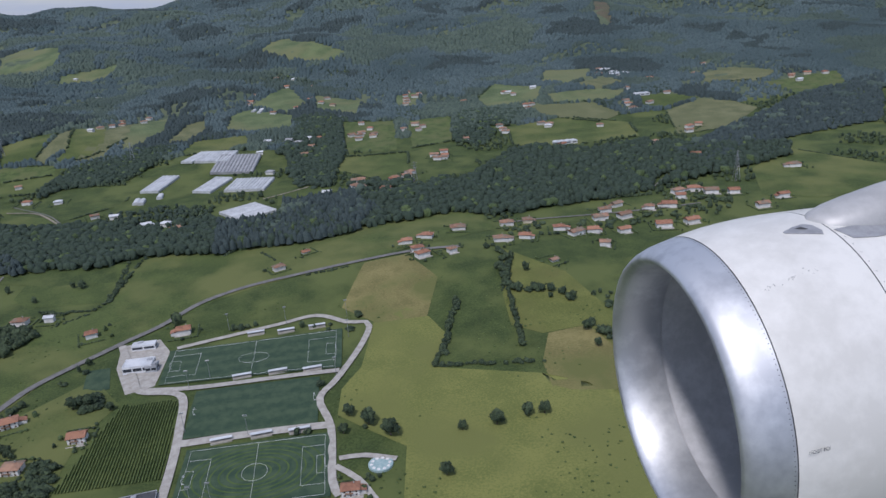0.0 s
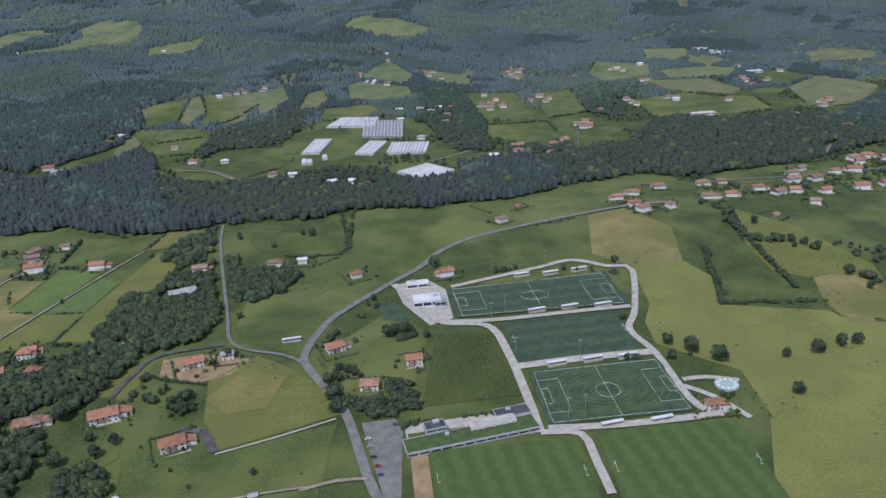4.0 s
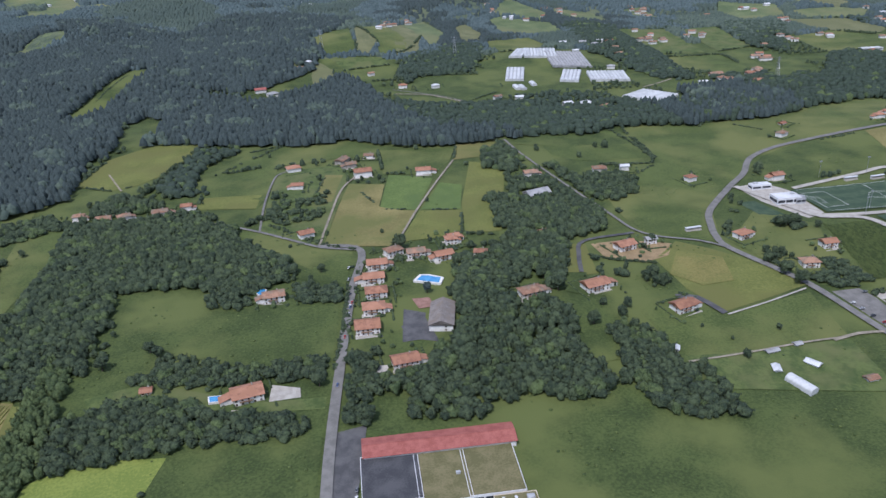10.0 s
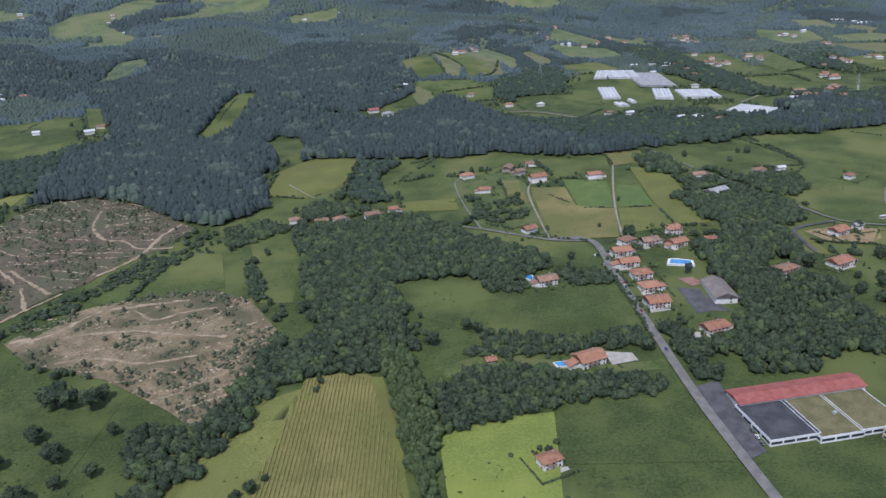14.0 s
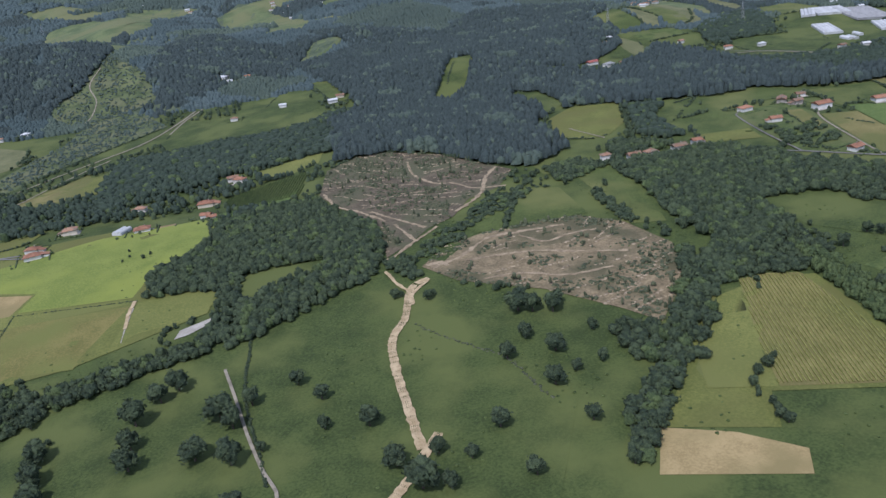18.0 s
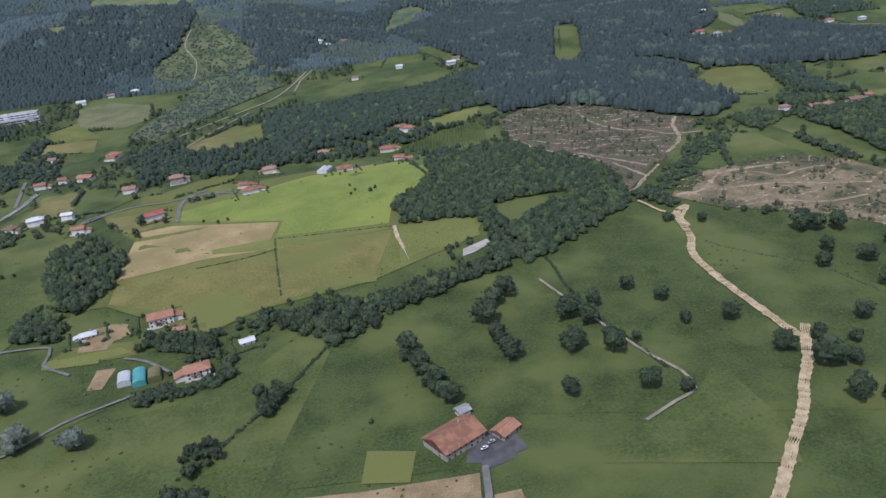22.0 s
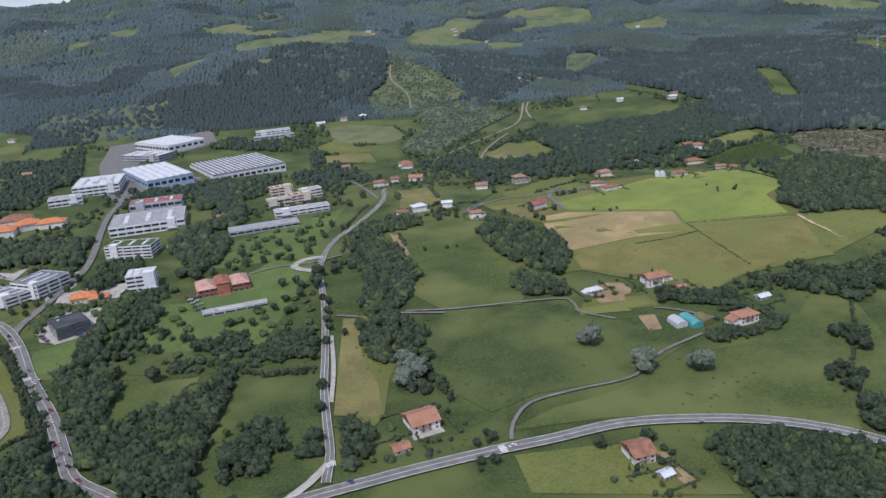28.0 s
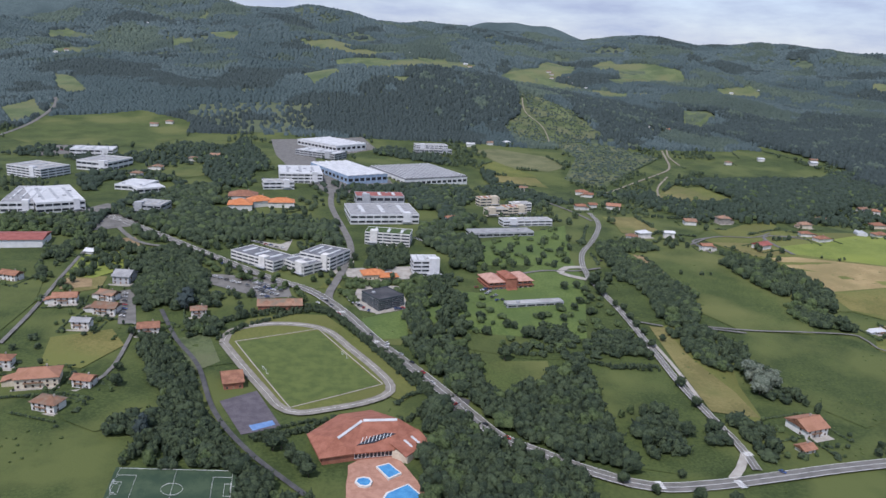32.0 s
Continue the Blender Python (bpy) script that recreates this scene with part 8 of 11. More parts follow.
house(-216, 1053, 22, 18, 9, 6.0, 'brown', 'white')
house(-320, 1154, -3, 18, 8, 6.0, 'white', 'white')
house(-1748, 1098, -17, 20, 12, 6.0, 'orange', 'white', hip=True)
house(-1642, 764, 23, 24, 12, 6.0, 'red', 'white')
house(-1207, 1345, 11, 18, 10, 6.0, 'white', 'white')
house(-1783, 1503, 3, 16, 9, 6.0, 'white', 'white', hip=True)
house(-1296, 1380, -7, 12, 8, 6.0, 'white', 'white')
house(-1750, 952, -19, 18, 12, 6.0, 'orange', 'white')
house(-1867, 1449, 3, 20, 10, 6.0, 'white', 'white')
house(-1767, 803, 15, 18, 10, 6.0, 'white', 'white', hip=True)
house(-1354, 2821, 10, 18, 10, 6.0, 'brown', 'white')
house(-1358, 2753, -22, 16, 9, 6.0, 'brown', 'white', hip=True)
house(-1191, 2628, 22, 22, 9, 6.0, 'white', 'white')
house(-1357, 2503, -15, 14, 9, 6.0, 'white', 'white', hip=True)
block(-2470, 887, 10, 33, 92, 12, 'pale', 'grey', 2, label='large white institute with dark roof panels')
block(-2442, 892, 28, 49, 96, 12, 'pale', 'white', 2, label='large white institute building with pale roofs')
block(-2518, 1054, -29, 61, 47, 14, 'pale', 'gravel', 4, label='white rounded office with four storeys')
car(-2580, 1246, 0, 'white')
car(-2572, 1247, 0, 'silver')
car(-2566, 1254, 0, 'black')
car(-2560, 1260, 0, 'red')
car(-2552, 1262, 0, 'blue')
car(-2545, 1268, 0, 'grey')
car(-2539, 1275, 0, 'white')
house(222, 888, -7, 17, 11, 6.0, 'brown', 'white', hip=True)
house(230, 831, -22, 14, 10, 6.0, 'orange', 'white', hip=True)
house(280, 851, -12, 15, 9, 6.0, 'orange', 'white', hip=True)
house(294, 829, 20, 17, 11, 6.0, 'brown', 'white')
house(343, 874, -2, 20, 12, 6.0, 'brown', 'white')
house(375, 872, 16, 17, 11, 6.0, 'brown', 'white')
house(486, 944, 9, 17, 11, 6.0, 'brown', 'white', hip=True)
house(526, 926, -15, 20, 12, 6.0, 'brown', 'white')
house(553, 914, -12, 14, 10, 6.0, 'orange', 'white')
house(601, 873, 1, 15, 9, 6.0, 'orange', 'white')
house(702, 999, -14, 17, 11, 6.0, 'brown', 'white', hip=True)
house(110, 1188, 9, 15, 9, 6.0, 'orange', 'white')
house(51, 1203, -9, 17, 11, 6.0, 'brown', 'white')
house(96, 819, 4, 15, 9, 6.0, 'orange', 'white', hip=True)
house(115, 865, -25, 14, 10, 6.0, 'orange', 'white', hip=True)
house(158, 887, -8, 20, 12, 6.0, 'brown', 'white', hip=True)
car(-2050, 421, 20, 'white')
car(-2046, 424, 20, 'silver')
car(-2043, 425, 20, 'black')
car(-2039, 422, 20, 'red')
car(-2285, 598, -10, 'white')
car(-2283, 590, -10, 'silver')
car(-2281, 582, -10, 'black')
car(-2279, 574, -10, 'red')
car(-2277, 566, -10, 'blue')
car(-2276, 559, -10, 'grey')
car(-2275, 552, -10, 'white')
house(-2298, 535, -6, 16, 8, 6.0, 'grey', 'white')

house(-685, 895, 12, 16, 11, 5.6, 'orange', 'white', hip=True)
house(-682, 831, -8, 13, 9, 5.6, 'orange', 'white', hip=False)
house(-678, 691, 18, 14, 10, 5.6, 'orange', 'white', hip=False)
house(-625, 909, 55, 22, 11, 5.6, 'brown', 'stone', hip=False)
house(-616, 889, 8, 12, 9, 5.6, 'brown', 'stone', hip=False)
house(-605, 854, 4, 20, 13, 7, 'orange', 'white', hip=False, label='large white farmhouse with a wide orange roof')
house(-534, 842, -6, 24, 11, 5.6, 'orange', 'white', hip=False)
house(-590, 922, -10, 11, 8, 4, 'brown', 'white', hip=False)
house(-542, 640, 6, 11, 9, 6, 'orange', 'white', hip=False)
house(-1441, 837, 6, 22, 11, 5, 'orange', 'white', hip=True)
house(-1382, 918, -4, 22, 12, 5.6, 'orange', 'cream', hip=True)
house(-1344, 978, -30, 15, 10, 6, 'orange', 'white', hip=True)
house(-1366, 847, 10, 10, 7, 4, 'orange', 'white', hip=False)
house(-1546, 799, 14, 18, 11, 5, 'orange', 'white', hip=True)
house(-1553, 820, -10, 14, 9, 5, 'orange', 'white', hip=True)
house(-1526, 865, 8, 15, 11, 6, 'brown', 'cream', hip=True)
house(-1461, 925, -12, 14, 9, 5, 'brown', 'white', hip=True)
house(-1632, 876, 10, 15, 12, 8, 'brown', 'stone', hip=True)
house(-1374, 861, -20, 12, 8, 5, 'orange', 'white', hip=False)
house(-1354, 991, 8, 22, 9, 5, 'brown', 'white', hip=False)
greenhouse(-1464, 841, -22, 12, 20, 2, label='pale film greenhouse beside a farmhouse')

house(-370, 386, 70, 7, 4, 2.4, 'white', 'white', label='small garden shed with a sheet roof', category='shed', chimney=False, windows=False, name='garden_shed')
house(-342, 386, -60, 9, 5, 2.6, 'white', 'white', label='small garden shed with a sheet roof', category='shed', chimney=False, windows=False, name='garden_shed')
house(-315, 362, 5, 8, 5, 2.6, 'brown', 'white', label='small garden shed with a sheet roof', category='shed', chimney=False, windows=False, name='garden_shed')
house(-426, 422, 60, 5, 3, 2.2, 'white', 'white', label='small garden shed with a sheet roof', category='shed', chimney=False, windows=False, name='garden_shed')
house(-361, 405, 5, 9, 3, 2.2, 'grey', 'white', label='small garden shed with a sheet roof', category='shed', chimney=False, windows=False, name='garden_shed')
house(-338, 409, 5, 5, 3, 2.2, 'grey', 'white', label='small garden shed with a sheet roof', category='shed', chimney=False, windows=False, name='garden_shed')
greenhouse(-365, 366, 20, 8, 20, 1, label='white film tunnel in a vegetable garden')
house(-465, 1726, 19, 15, 11, 5.6, 'brown', 'cream', hip=True)
house(-431, 1777, -11, 13, 10, 5.6, 'orange', 'cream', hip=True)
house(-157, 1939, -15, 15, 11, 5.6, 'orange', 'cream', hip=False)
house(42, 1871, -19, 16, 9, 6.2, 'brown', 'cream', hip=True)
house(-71, 2089, 3, 15, 11, 6.2, 'orange', 'white', hip=False)
house(468, 1748, -5, 12, 10, 6.2, 'brown', 'white', hip=True)
house(676, 1570, -1, 14, 9, 5.6, 'brown', 'white', hip=False)
house(788, 1601, -15, 16, 9, 6.0, 'brown', 'white', hip=False)
house(766, 1962, 1, 16, 11, 5.6, 'brown', 'white', hip=False)
house(589, 1234, -1, 11, 9, 6.2, 'brown', 'white', hip=True)
house(606, 1121, -17, 15, 10, 6.2, 'orange', 'white', hip=False)
house(1026, 1882, 23, 13, 9, 6.0, 'brown', 'white', hip=False)
house(1119, 1634, -24, 11, 11, 5.6, 'orange', 'cream', hip=True)
house(251, 892, -9, 12, 11, 5.6, 'brown', 'cream', hip=True)
house(-1192, 1368, -10, 16, 9, 5.6, 'brown', 'cream', hip=False)
house(-442, 1825, -21, 14, 9, 6.2, 'brown', 'cream', hip=True)
house(-389, 1862, -25, 13, 9, 6.2, 'brown', 'white', hip=True)
house(228, 1894, -19, 16, 11, 6.2, 'brown', 'white', hip=True)

block(-1924, 949, 16, 28, 14, 11, 'cream', 'orange', 3, label='cream block under a salmon flat roof', gear=False)
block(-1887, 919, 16, 26, 14, 11, 'white', 'gravel', 3, label='white three-storey block with small windows', gear=False)
block(-1924, 890, 16, 28, 14, 9, 'cream', 'gravel', 2, label='cream two-storey block beside trees', gear=False)
block(-1900, 900, 16, 30, 16, 10, 'cream', 'orange', 3, label='cream block under a salmon flat roof', gear=False)
zebra(-1784, 348, 8)
zebra(-2087, 515, -62)
zebra(-2112, 569, -62)
zebra(-1898, 329, 8)
zebra(-1943, 330, 2)
zebra(-1878, 358, 95, 6.0)
car(-2186, 627, 10, 'white')
car(-2182, 623, -30, 'grey')
car(-2177, 618, 60, 'blue')
car(-2173, 614, 10, 'blue')
car(-2169, 612, -30, 'white')
car(-2181, 611, 60, 'silver')
car(-2177, 606, 10, 'black')
car(-2105, 597, -30, 'silver')
car(-2102, 590, 60, 'white')
car(-2099, 586, 10, 'white')
car(-2096, 581, -30, 'grey')
car(-2068, 576, 60, 'blue')
car(-2065, 576, 10, 'blue')
car(-2062, 577, -30, 'red')
car(-2207, 615, 60, 'white')
car(-2213, 604, 10, 'black')
car(-2035, 771, -30, 'silver')
car(-2032, 767, 60, 'white')
car(-2029, 763, 10, 'white')

house(86, 1541, 14, 15, 10, 6.2, 'brown', 'white', hip=False)
house(65, 1532, 22, 13, 11, 6.2, 'brown', 'white', hip=False)
house(110, 1522, 24, 14, 9, 6.2, 'brown', 'white', hip=False)
house(107, 1570, -18, 12, 10, 6.2, 'orange', 'white', hip=True)
house(203, 1566, -19, 16, 11, 6.2, 'brown', 'white', hip=False)
house(215, 1542, 1, 13, 10, 6.2, 'brown', 'white', hip=True)
house(244, 1979, -21, 16, 9, 6.2, 'brown', 'cream', hip=True)
house(202, 1291, -17, 15, 9, 6.2, 'brown', 'white', hip=False)
house(218, 1305, -15, 13, 9, 6.2, 'orange', 'white', hip=False)
house(55, 1160, 9, 15, 11, 6.2, 'brown', 'white', hip=True)
house(91, 1133, 19, 14, 9, 6.2, 'orange', 'white', hip=True)
house(114, 1194, 1, 13, 9, 6.2, 'brown', 'white', hip=True)
house(59, 1204, -6, 12, 11, 6.2, 'brown', 'white', hip=False)
house(142, 1218, 20, 15, 10, 6.2, 'brown', 'white', hip=True)
house(365, 1453, -6, 15, 10, 6.2, 'brown', 'white', hip=True)
house(365, 1482, 5, 12, 11, 6.2, 'brown', 'white', hip=True)
house(464, 1630, -24, 13, 11, 6.2, 'orange', 'white', hip=True)
house(454, 1783, 25, 12, 10, 6.2, 'orange', 'white', hip=False)
house(462, 1453, -25, 15, 10, 6.2, 'brown', 'cream', hip=True)
house(550, 1402, -13, 13, 9, 6.2, 'brown', 'white', hip=True)
house(671, 1544, -3, 14, 11, 6.2, 'orange', 'white', hip=True)
house(697, 1318, 22, 18, 10, 6.2, 'orange', 'white', hip=True)
house(720, 1327, -20, 13, 9, 6.2, 'orange', 'cream', hip=False)
house(1168, 1646, -16, 16, 10, 6.2, 'orange', 'cream', hip=False)
house(1205, 1631, -6, 14, 11, 6.2, 'orange', 'white', hip=True)
house(1125, 1643, -20, 14, 11, 6.2, 'brown', 'cream', hip=False)
house(952, 1783, 5, 14, 9, 6.2, 'brown', 'white', hip=True)
house(823, 1767, 13, 14, 11, 6.2, 'orange', 'white', hip=True)
house(-4, 1535, 13, 14, 10, 6.2, 'orange', 'white', hip=False)
house(-17, 1475, -16, 12, 9, 6.2, 'brown', 'white', hip=False)
house(348, 1760, -4, 13, 9, 6.2, 'brown', 'cream', hip=False)
hall(779, 1952, -4, 46, 20, 6.0, bays=4, roof='white', label='long pale shed with a white sheet roof among fields', ridge=1.0)
hall(781, 1860, 5, 52, 22, 6.0, bays=4, roof='white', label='long pale shed with a white sheet roof among fields', ridge=1.0)
hall(444, 1305, -5, 44, 12, 6.0, bays=4, roof='white', label='long pale shed with a white sheet roof among fields', ridge=1.0)
hall(731, 1610, -3, 34, 14, 6.0, bays=4, roof='white', label='long pale shed with a white sheet roof among fields', ridge=1.0)
greenhouse(-143, 1860, -20, 9, 34, 1)
greenhouse(-129, 1847, -20, 9, 34, 1)

# ---------- woods, hedges and trees ----------
wood('oak', [(-148, 926), (-243, 953), (-285, 928), (-413, 956), (-473, 1128), (-371, 1127), (-288, 1106), (-229, 1090), (-156, 1079)], 9, 14)
wood('pine', [(-148, 923), (-156, 1075), (-84, 1113), (-17, 1114), (54, 1139), (40, 942), (-35, 916), (-106, 927)], 8, 17)
wood('oak', [(40, 944), (55, 1142), (129, 1097), (196, 1122), (254, 1177), (329, 1275), (399, 1300), (458, 1225), (587, 1254), (652, 1172), (781, 1126), (736, 1058), (592, 1011), (457, 972), (397, 952), (305, 947), (229, 933), (167, 974), (102, 957)], 9.5, 15)
wood('oak', [(-440, 1393), (-400, 1478), (-321, 1567), (-275, 1549), (-313, 1448), (-388, 1375)], 9, 13)
wood('oak', [(-52, 1731), (26, 1754), (79, 1589), (37, 1490), (-29, 1518)], 9, 13)
treeline('oak', [(76, 569), (104, 651), (120, 687)], 6, 6)
treeline('oak', [(78, 570), (131, 561), (167, 551)], 5, 4)
treeline('oak', [(192, 791), (175, 703), (226, 671), (230, 603), (238, 568)], 9, 9)
tree(-5, 517, 11, 'oak')
tree(9, 504, 14, 'oak')
tree(24, 486, 15, 'oak')
tree(105, 478, 13, 'oak')
tree(78, 478, 9, 'oak')
tree(131, 484, 11, 'oak')
tree(144, 482, 11, 'oak')
tree(57, 431, 11, 'oak')
tree(230, 658, 11, 'oak')
tree(221, 596, 10, 'oak')
tree(220, 565, 9, 'oak')
tree(209, 667, 8, 'oak')
tree(202, 733, 12, 'oak')
tree(-65, 999, 9, 'oak')
tree(-167, 731, 15, 'oak')
tree(-305, 873, 9, 'oak')
tree(-338, 842, 8, 'oak')
tree(-216, 591, 13, 'oak')
tree(-223, 592, 12, 'oak')
tree(-231, 591, 12, 'oak')
tree(-379, 576, 6, 'oak')
tree(-199, 580, 8, 'oak')
tree(-11, 497, 9, 'oak')
wood('oak', [(-234, 603), (-211, 608), (-205, 584), (-222, 583)], 7, 8)
wood('oak', [(-493, 655), (-482, 751), (-437, 725), (-441, 768), (-399, 756), (-378, 671), (-407, 621), (-467, 605)], 8, 11)
wood('oak', [(-463, 837), (-446, 904), (-421, 916), (-404, 853), (-433, 811)], 8, 11)
wood('oak', [(-369, 748), (-355, 773), (-319, 763), (-321, 720), (-355, 690)], 8, 11)
wood('oak', [(-283, 524), (-268, 537), (-220, 511), (-221, 475), (-258, 476), (-279, 497)], 7, 7)
wood('oak', [(-132, 930), (-114, 1025), (-27, 1054), (46, 1006), (27, 931), (-50, 926)], 8, 18)
treeline('oak', [(-257, 959), (-255, 815), (-286, 799), (-330, 812)], 4, 3)
treeline('oak', [(-453, 745), (-412, 937)], 6, 8)
treeline('oak', [(-234, 459), (-217, 463), (-144, 460)], 4, 4)
wood('oak', [(-559, 550), (-549, 607), (-510, 604), (-489, 633), (-458, 641), (-418, 621), (-427, 593), (-453, 573), (-470, 530), (-484, 517), (-492, 546), (-510, 534), (-532, 524)], 8.5, 12)
wood('oak', [(-578, 411), (-580, 468), (-576, 507), (-563, 542), (-531, 515), (-519, 504), (-493, 504), (-486, 480), (-492, 438), (-486, 414), (-492, 380), (-577, 402)], 8.5, 13)
wood('oak', [(-660, 446), (-658, 480), (-642, 457), (-628, 442), (-584, 464), (-577, 403), (-665, 427)], 8, 11)
wood('oak', [(-489, 653), (-463, 739), (-415, 691), (-387, 652), (-397, 622), (-423, 624), (-469, 633)], 8.5, 11)
wood('oak', [(-361, 769), (-334, 777), (-308, 750), (-325, 705), (-360, 710)], 8, 11)
wood('oak', [(-782, 839), (-801, 863), (-796, 934), (-744, 1001), (-806, 999), (-841, 877), (-829, 840)], 8, 11)
wood('oak', [(-807, 773), (-770, 761), (-744, 726), (-746, 678), (-707, 643), (-688, 606), (-741, 578)], 8.5, 11)
wood('pine', [(-1001, 1366), (-889, 1355), (-726, 1252), (-642, 1320), (-587, 1386), (-545, 1278), (-525, 1128), (-477, 1012), (-416, 998), (-377, 939), (-451, 933), (-537, 945), (-606, 1000), (-670, 989), (-778, 1029), (-824, 1043), (-968, 1254)], 8, 18)
wood('oak', [(-544, 1213), (-439, 1146), (-336, 1115), (-263, 1043), (-149, 1022), (-130, 978), (-236, 951), (-332, 939), (-417, 991), (-477, 1033)], 9, 13)
wood('pine', [(-152, 1014), (-82, 1114), (33, 1117), (72, 1005), (17, 933), (-109, 926), (-147, 931)], 8, 19)
wood('oak', [(-475, 1404), (-417, 1479), (-357, 1526), (-310, 1441), (-363, 1359), (-446, 1354)], 9, 13)
wood('oak', [(-40, 1644), (66, 1687), (84, 1548), (34, 1377), (-81, 1233), (-51, 1362), (-83, 1443)], 9, 12)
wood('pine', [(-1247, 2124), (-1097, 2078), (-923, 1881), (-798, 2031), (-642, 2005), (-514, 1895), (-597, 1694), (-665, 1643), (-732, 1442), (-736, 1322), (-889, 1357), (-1002, 1368)], 8.5, 16)
wood('oak', [(-277, 548), (-258, 533), (-271, 490), (-287, 508)], 7, 9)
treeline('oak', [(-701, 768), (-718, 746), (-742, 734)], 6, 7)
treeline('oak', [(-525, 620), (-490, 619), (-469, 630)], 5, 6)
treeline('oak', [(-776, 905), (-658, 1053)], 4, 3)
treeline('oak', [(-240, 936), (-252, 811)], 4, 4)
tree(-294, 869, 13, 'oak')
tree(-380, 884, 10, 'oak')
tree(-594, 635, 16, 'oak')
tree(-656, 851, 9, 'oak')
tree(-547, 749, 6, 'oak')
tree(-367, 585, 10, 'oak')
tree(-537, 443, 10, 'oak')
tree(-605, 678, 6, 'oak')
tree(-714, 958, 6, 'oak')
tree(-668, 607, 9, 'oak')
tree(-509, 567, 7, 'oak')
wood('oak', [(-908, 599), (-877, 700), (-856, 749), (-790, 752), (-751, 725), (-737, 670), (-707, 647), (-694, 630), (-730, 617), (-741, 587), (-798, 615), (-840, 618), (-843, 551), (-873, 536), (-907, 508), (-934, 483), (-941, 511), (-918, 541)], 8.5, 12)
wood('oak', [(-849, 403), (-846, 434), (-812, 454), (-761, 440), (-758, 409), (-786, 398), (-819, 399), (-837, 390)], 8.5, 11)
wood('oak', [(-758, 423), (-714, 420), (-683, 405), (-685, 395), (-731, 396), (-755, 400)], 6, 6)
wood('oak', [(-810, 483), (-759, 478), (-724, 472), (-671, 471), (-673, 457), (-725, 458), (-768, 460), (-806, 471)], 5, 6)
wood('oak', [(-760, 618), (-720, 617), (-723, 584), (-734, 557), (-761, 565)], 7, 8)
wood('oak', [(-694, 587), (-652, 573), (-657, 548), (-689, 554)], 6, 6)
wood('oak', [(-654, 472), (-630, 465), (-633, 438), (-651, 411), (-648, 395), (-669, 398)], 7, 9)
wood('oak', [(-598, 455), (-543, 462), (-550, 414), (-578, 384), (-622, 390), (-623, 414)], 8.5, 11)
wood('oak', [(-544, 593), (-481, 614), (-532, 466), (-563, 445), (-584, 458), (-572, 495)], 8.5, 11)
wood('pine', [(-1111, 1174), (-1092, 1292), (-1022, 1222), (-941, 968), (-933, 868), (-971, 827), (-1029, 861)], 8, 17)
wood('pine', [(-998, 1276), (-922, 1424), (-860, 1283), (-872, 1206), (-938, 1199), (-912, 1001), (-944, 988), (-1022, 1222)], 8, 17)
wood('pine', [(-887, 1290), (-779, 1227), (-695, 1163), (-651, 1262), (-562, 1351), (-532, 1183), (-481, 1017), (-482, 927), (-609, 1030), (-734, 1010), (-801, 1026), (-858, 1012)], 8.2, 17)
wood('oak', [(-435, 799), (-380, 826), (-372, 779), (-348, 712), (-382, 685), (-458, 656), (-479, 679)], 8.5, 10)
wood('oak', [(-716, 829), (-676, 789), (-648, 808), (-652, 738), (-701, 721), (-721, 759)], 7, 7, thin=0.5)
wood('pine', [(-1291, 1919), (-1235, 1981), (-1088, 2179), (-910, 1998), (-751, 1816), (-612, 1644), (-513, 1854), (-634, 1440), (-741, 1324), (-891, 1368), (-1000, 1509), (-1100, 1428), (-1142, 1301)], 9, 15)
treeline('oak', [(-801, 1036), (-854, 860), (-892, 827)], 6, 9)
treeline('oak', [(-712, 727), (-663, 667), (-633, 646)], 4, 4)
treeline('oak', [(-531, 652), (-484, 636)], 5, 5)
treeline('oak', [(-647, 574), (-657, 509), (-667, 457)], 3, 3)
tree(-792, 505, 10, 'oak')
tree(-679, 441, 11, 'oak')
tree(-650, 397, 12, 'oak')
tree(-738, 565, 8, 'oak')
tree(-669, 554, 7, 'oak')
tree(-691, 607, 6, 'oak')
tree(-743, 586, 9, 'oak')
tree(-979, 742, 10, 'oak')
tree(-793, 355, 7, 'oak')
tree(-944, 719, 9, 'oak')
tree(-624, 837, 7, 'oak')
tree(-585, 542, 12, 'pine', wide=0.6)
wood('oak', [(-1048, 447), (-1029, 452), (-1005, 444), (-991, 463), (-992, 502), (-944, 523), (-911, 545), (-867, 547), (-838, 565), (-839, 493), (-871, 505), (-912, 482), (-953, 482), (-971, 438), (-994, 413), (-1003, 392), (-1037, 403)], 8.5, 11)
wood('oak', [(-906, 580), (-900, 754), (-867, 792), (-811, 798), (-762, 752), (-744, 694), (-709, 650), (-768, 605), (-813, 610), (-843, 610), (-842, 536), (-876, 540), (-911, 562)], 8.5, 12)
wood('oak', [(-850, 434), (-821, 450), (-773, 448), (-747, 425), (-692, 407), (-698, 393), (-748, 397), (-809, 396), (-849, 392)], 8, 10)
wood('pine', [(-1226, 1204), (-1144, 1267), (-1031, 1202), (-957, 1059), (-955, 964), (-998, 838), (-1056, 879), (-1119, 966), (-1169, 965)], 8, 17)
wood('pine', [(-1282, 1728), (-1190, 2051), (-1075, 1633), (-960, 1469), (-1040, 1208), (-1166, 1302)], 8.5, 16)
wood('pine', [(-940, 1319), (-870, 1229), (-795, 1074), (-816, 1016), (-883, 1021), (-862, 1186)], 8, 16)
wood('oak', [(-966, 696), (-957, 720), (-950, 620), (-961, 613)], 5, 7)
wood('oak', [(-790, 503), (-727, 472), (-667, 464), (-675, 447), (-754, 458), (-791, 478)], 6, 7)
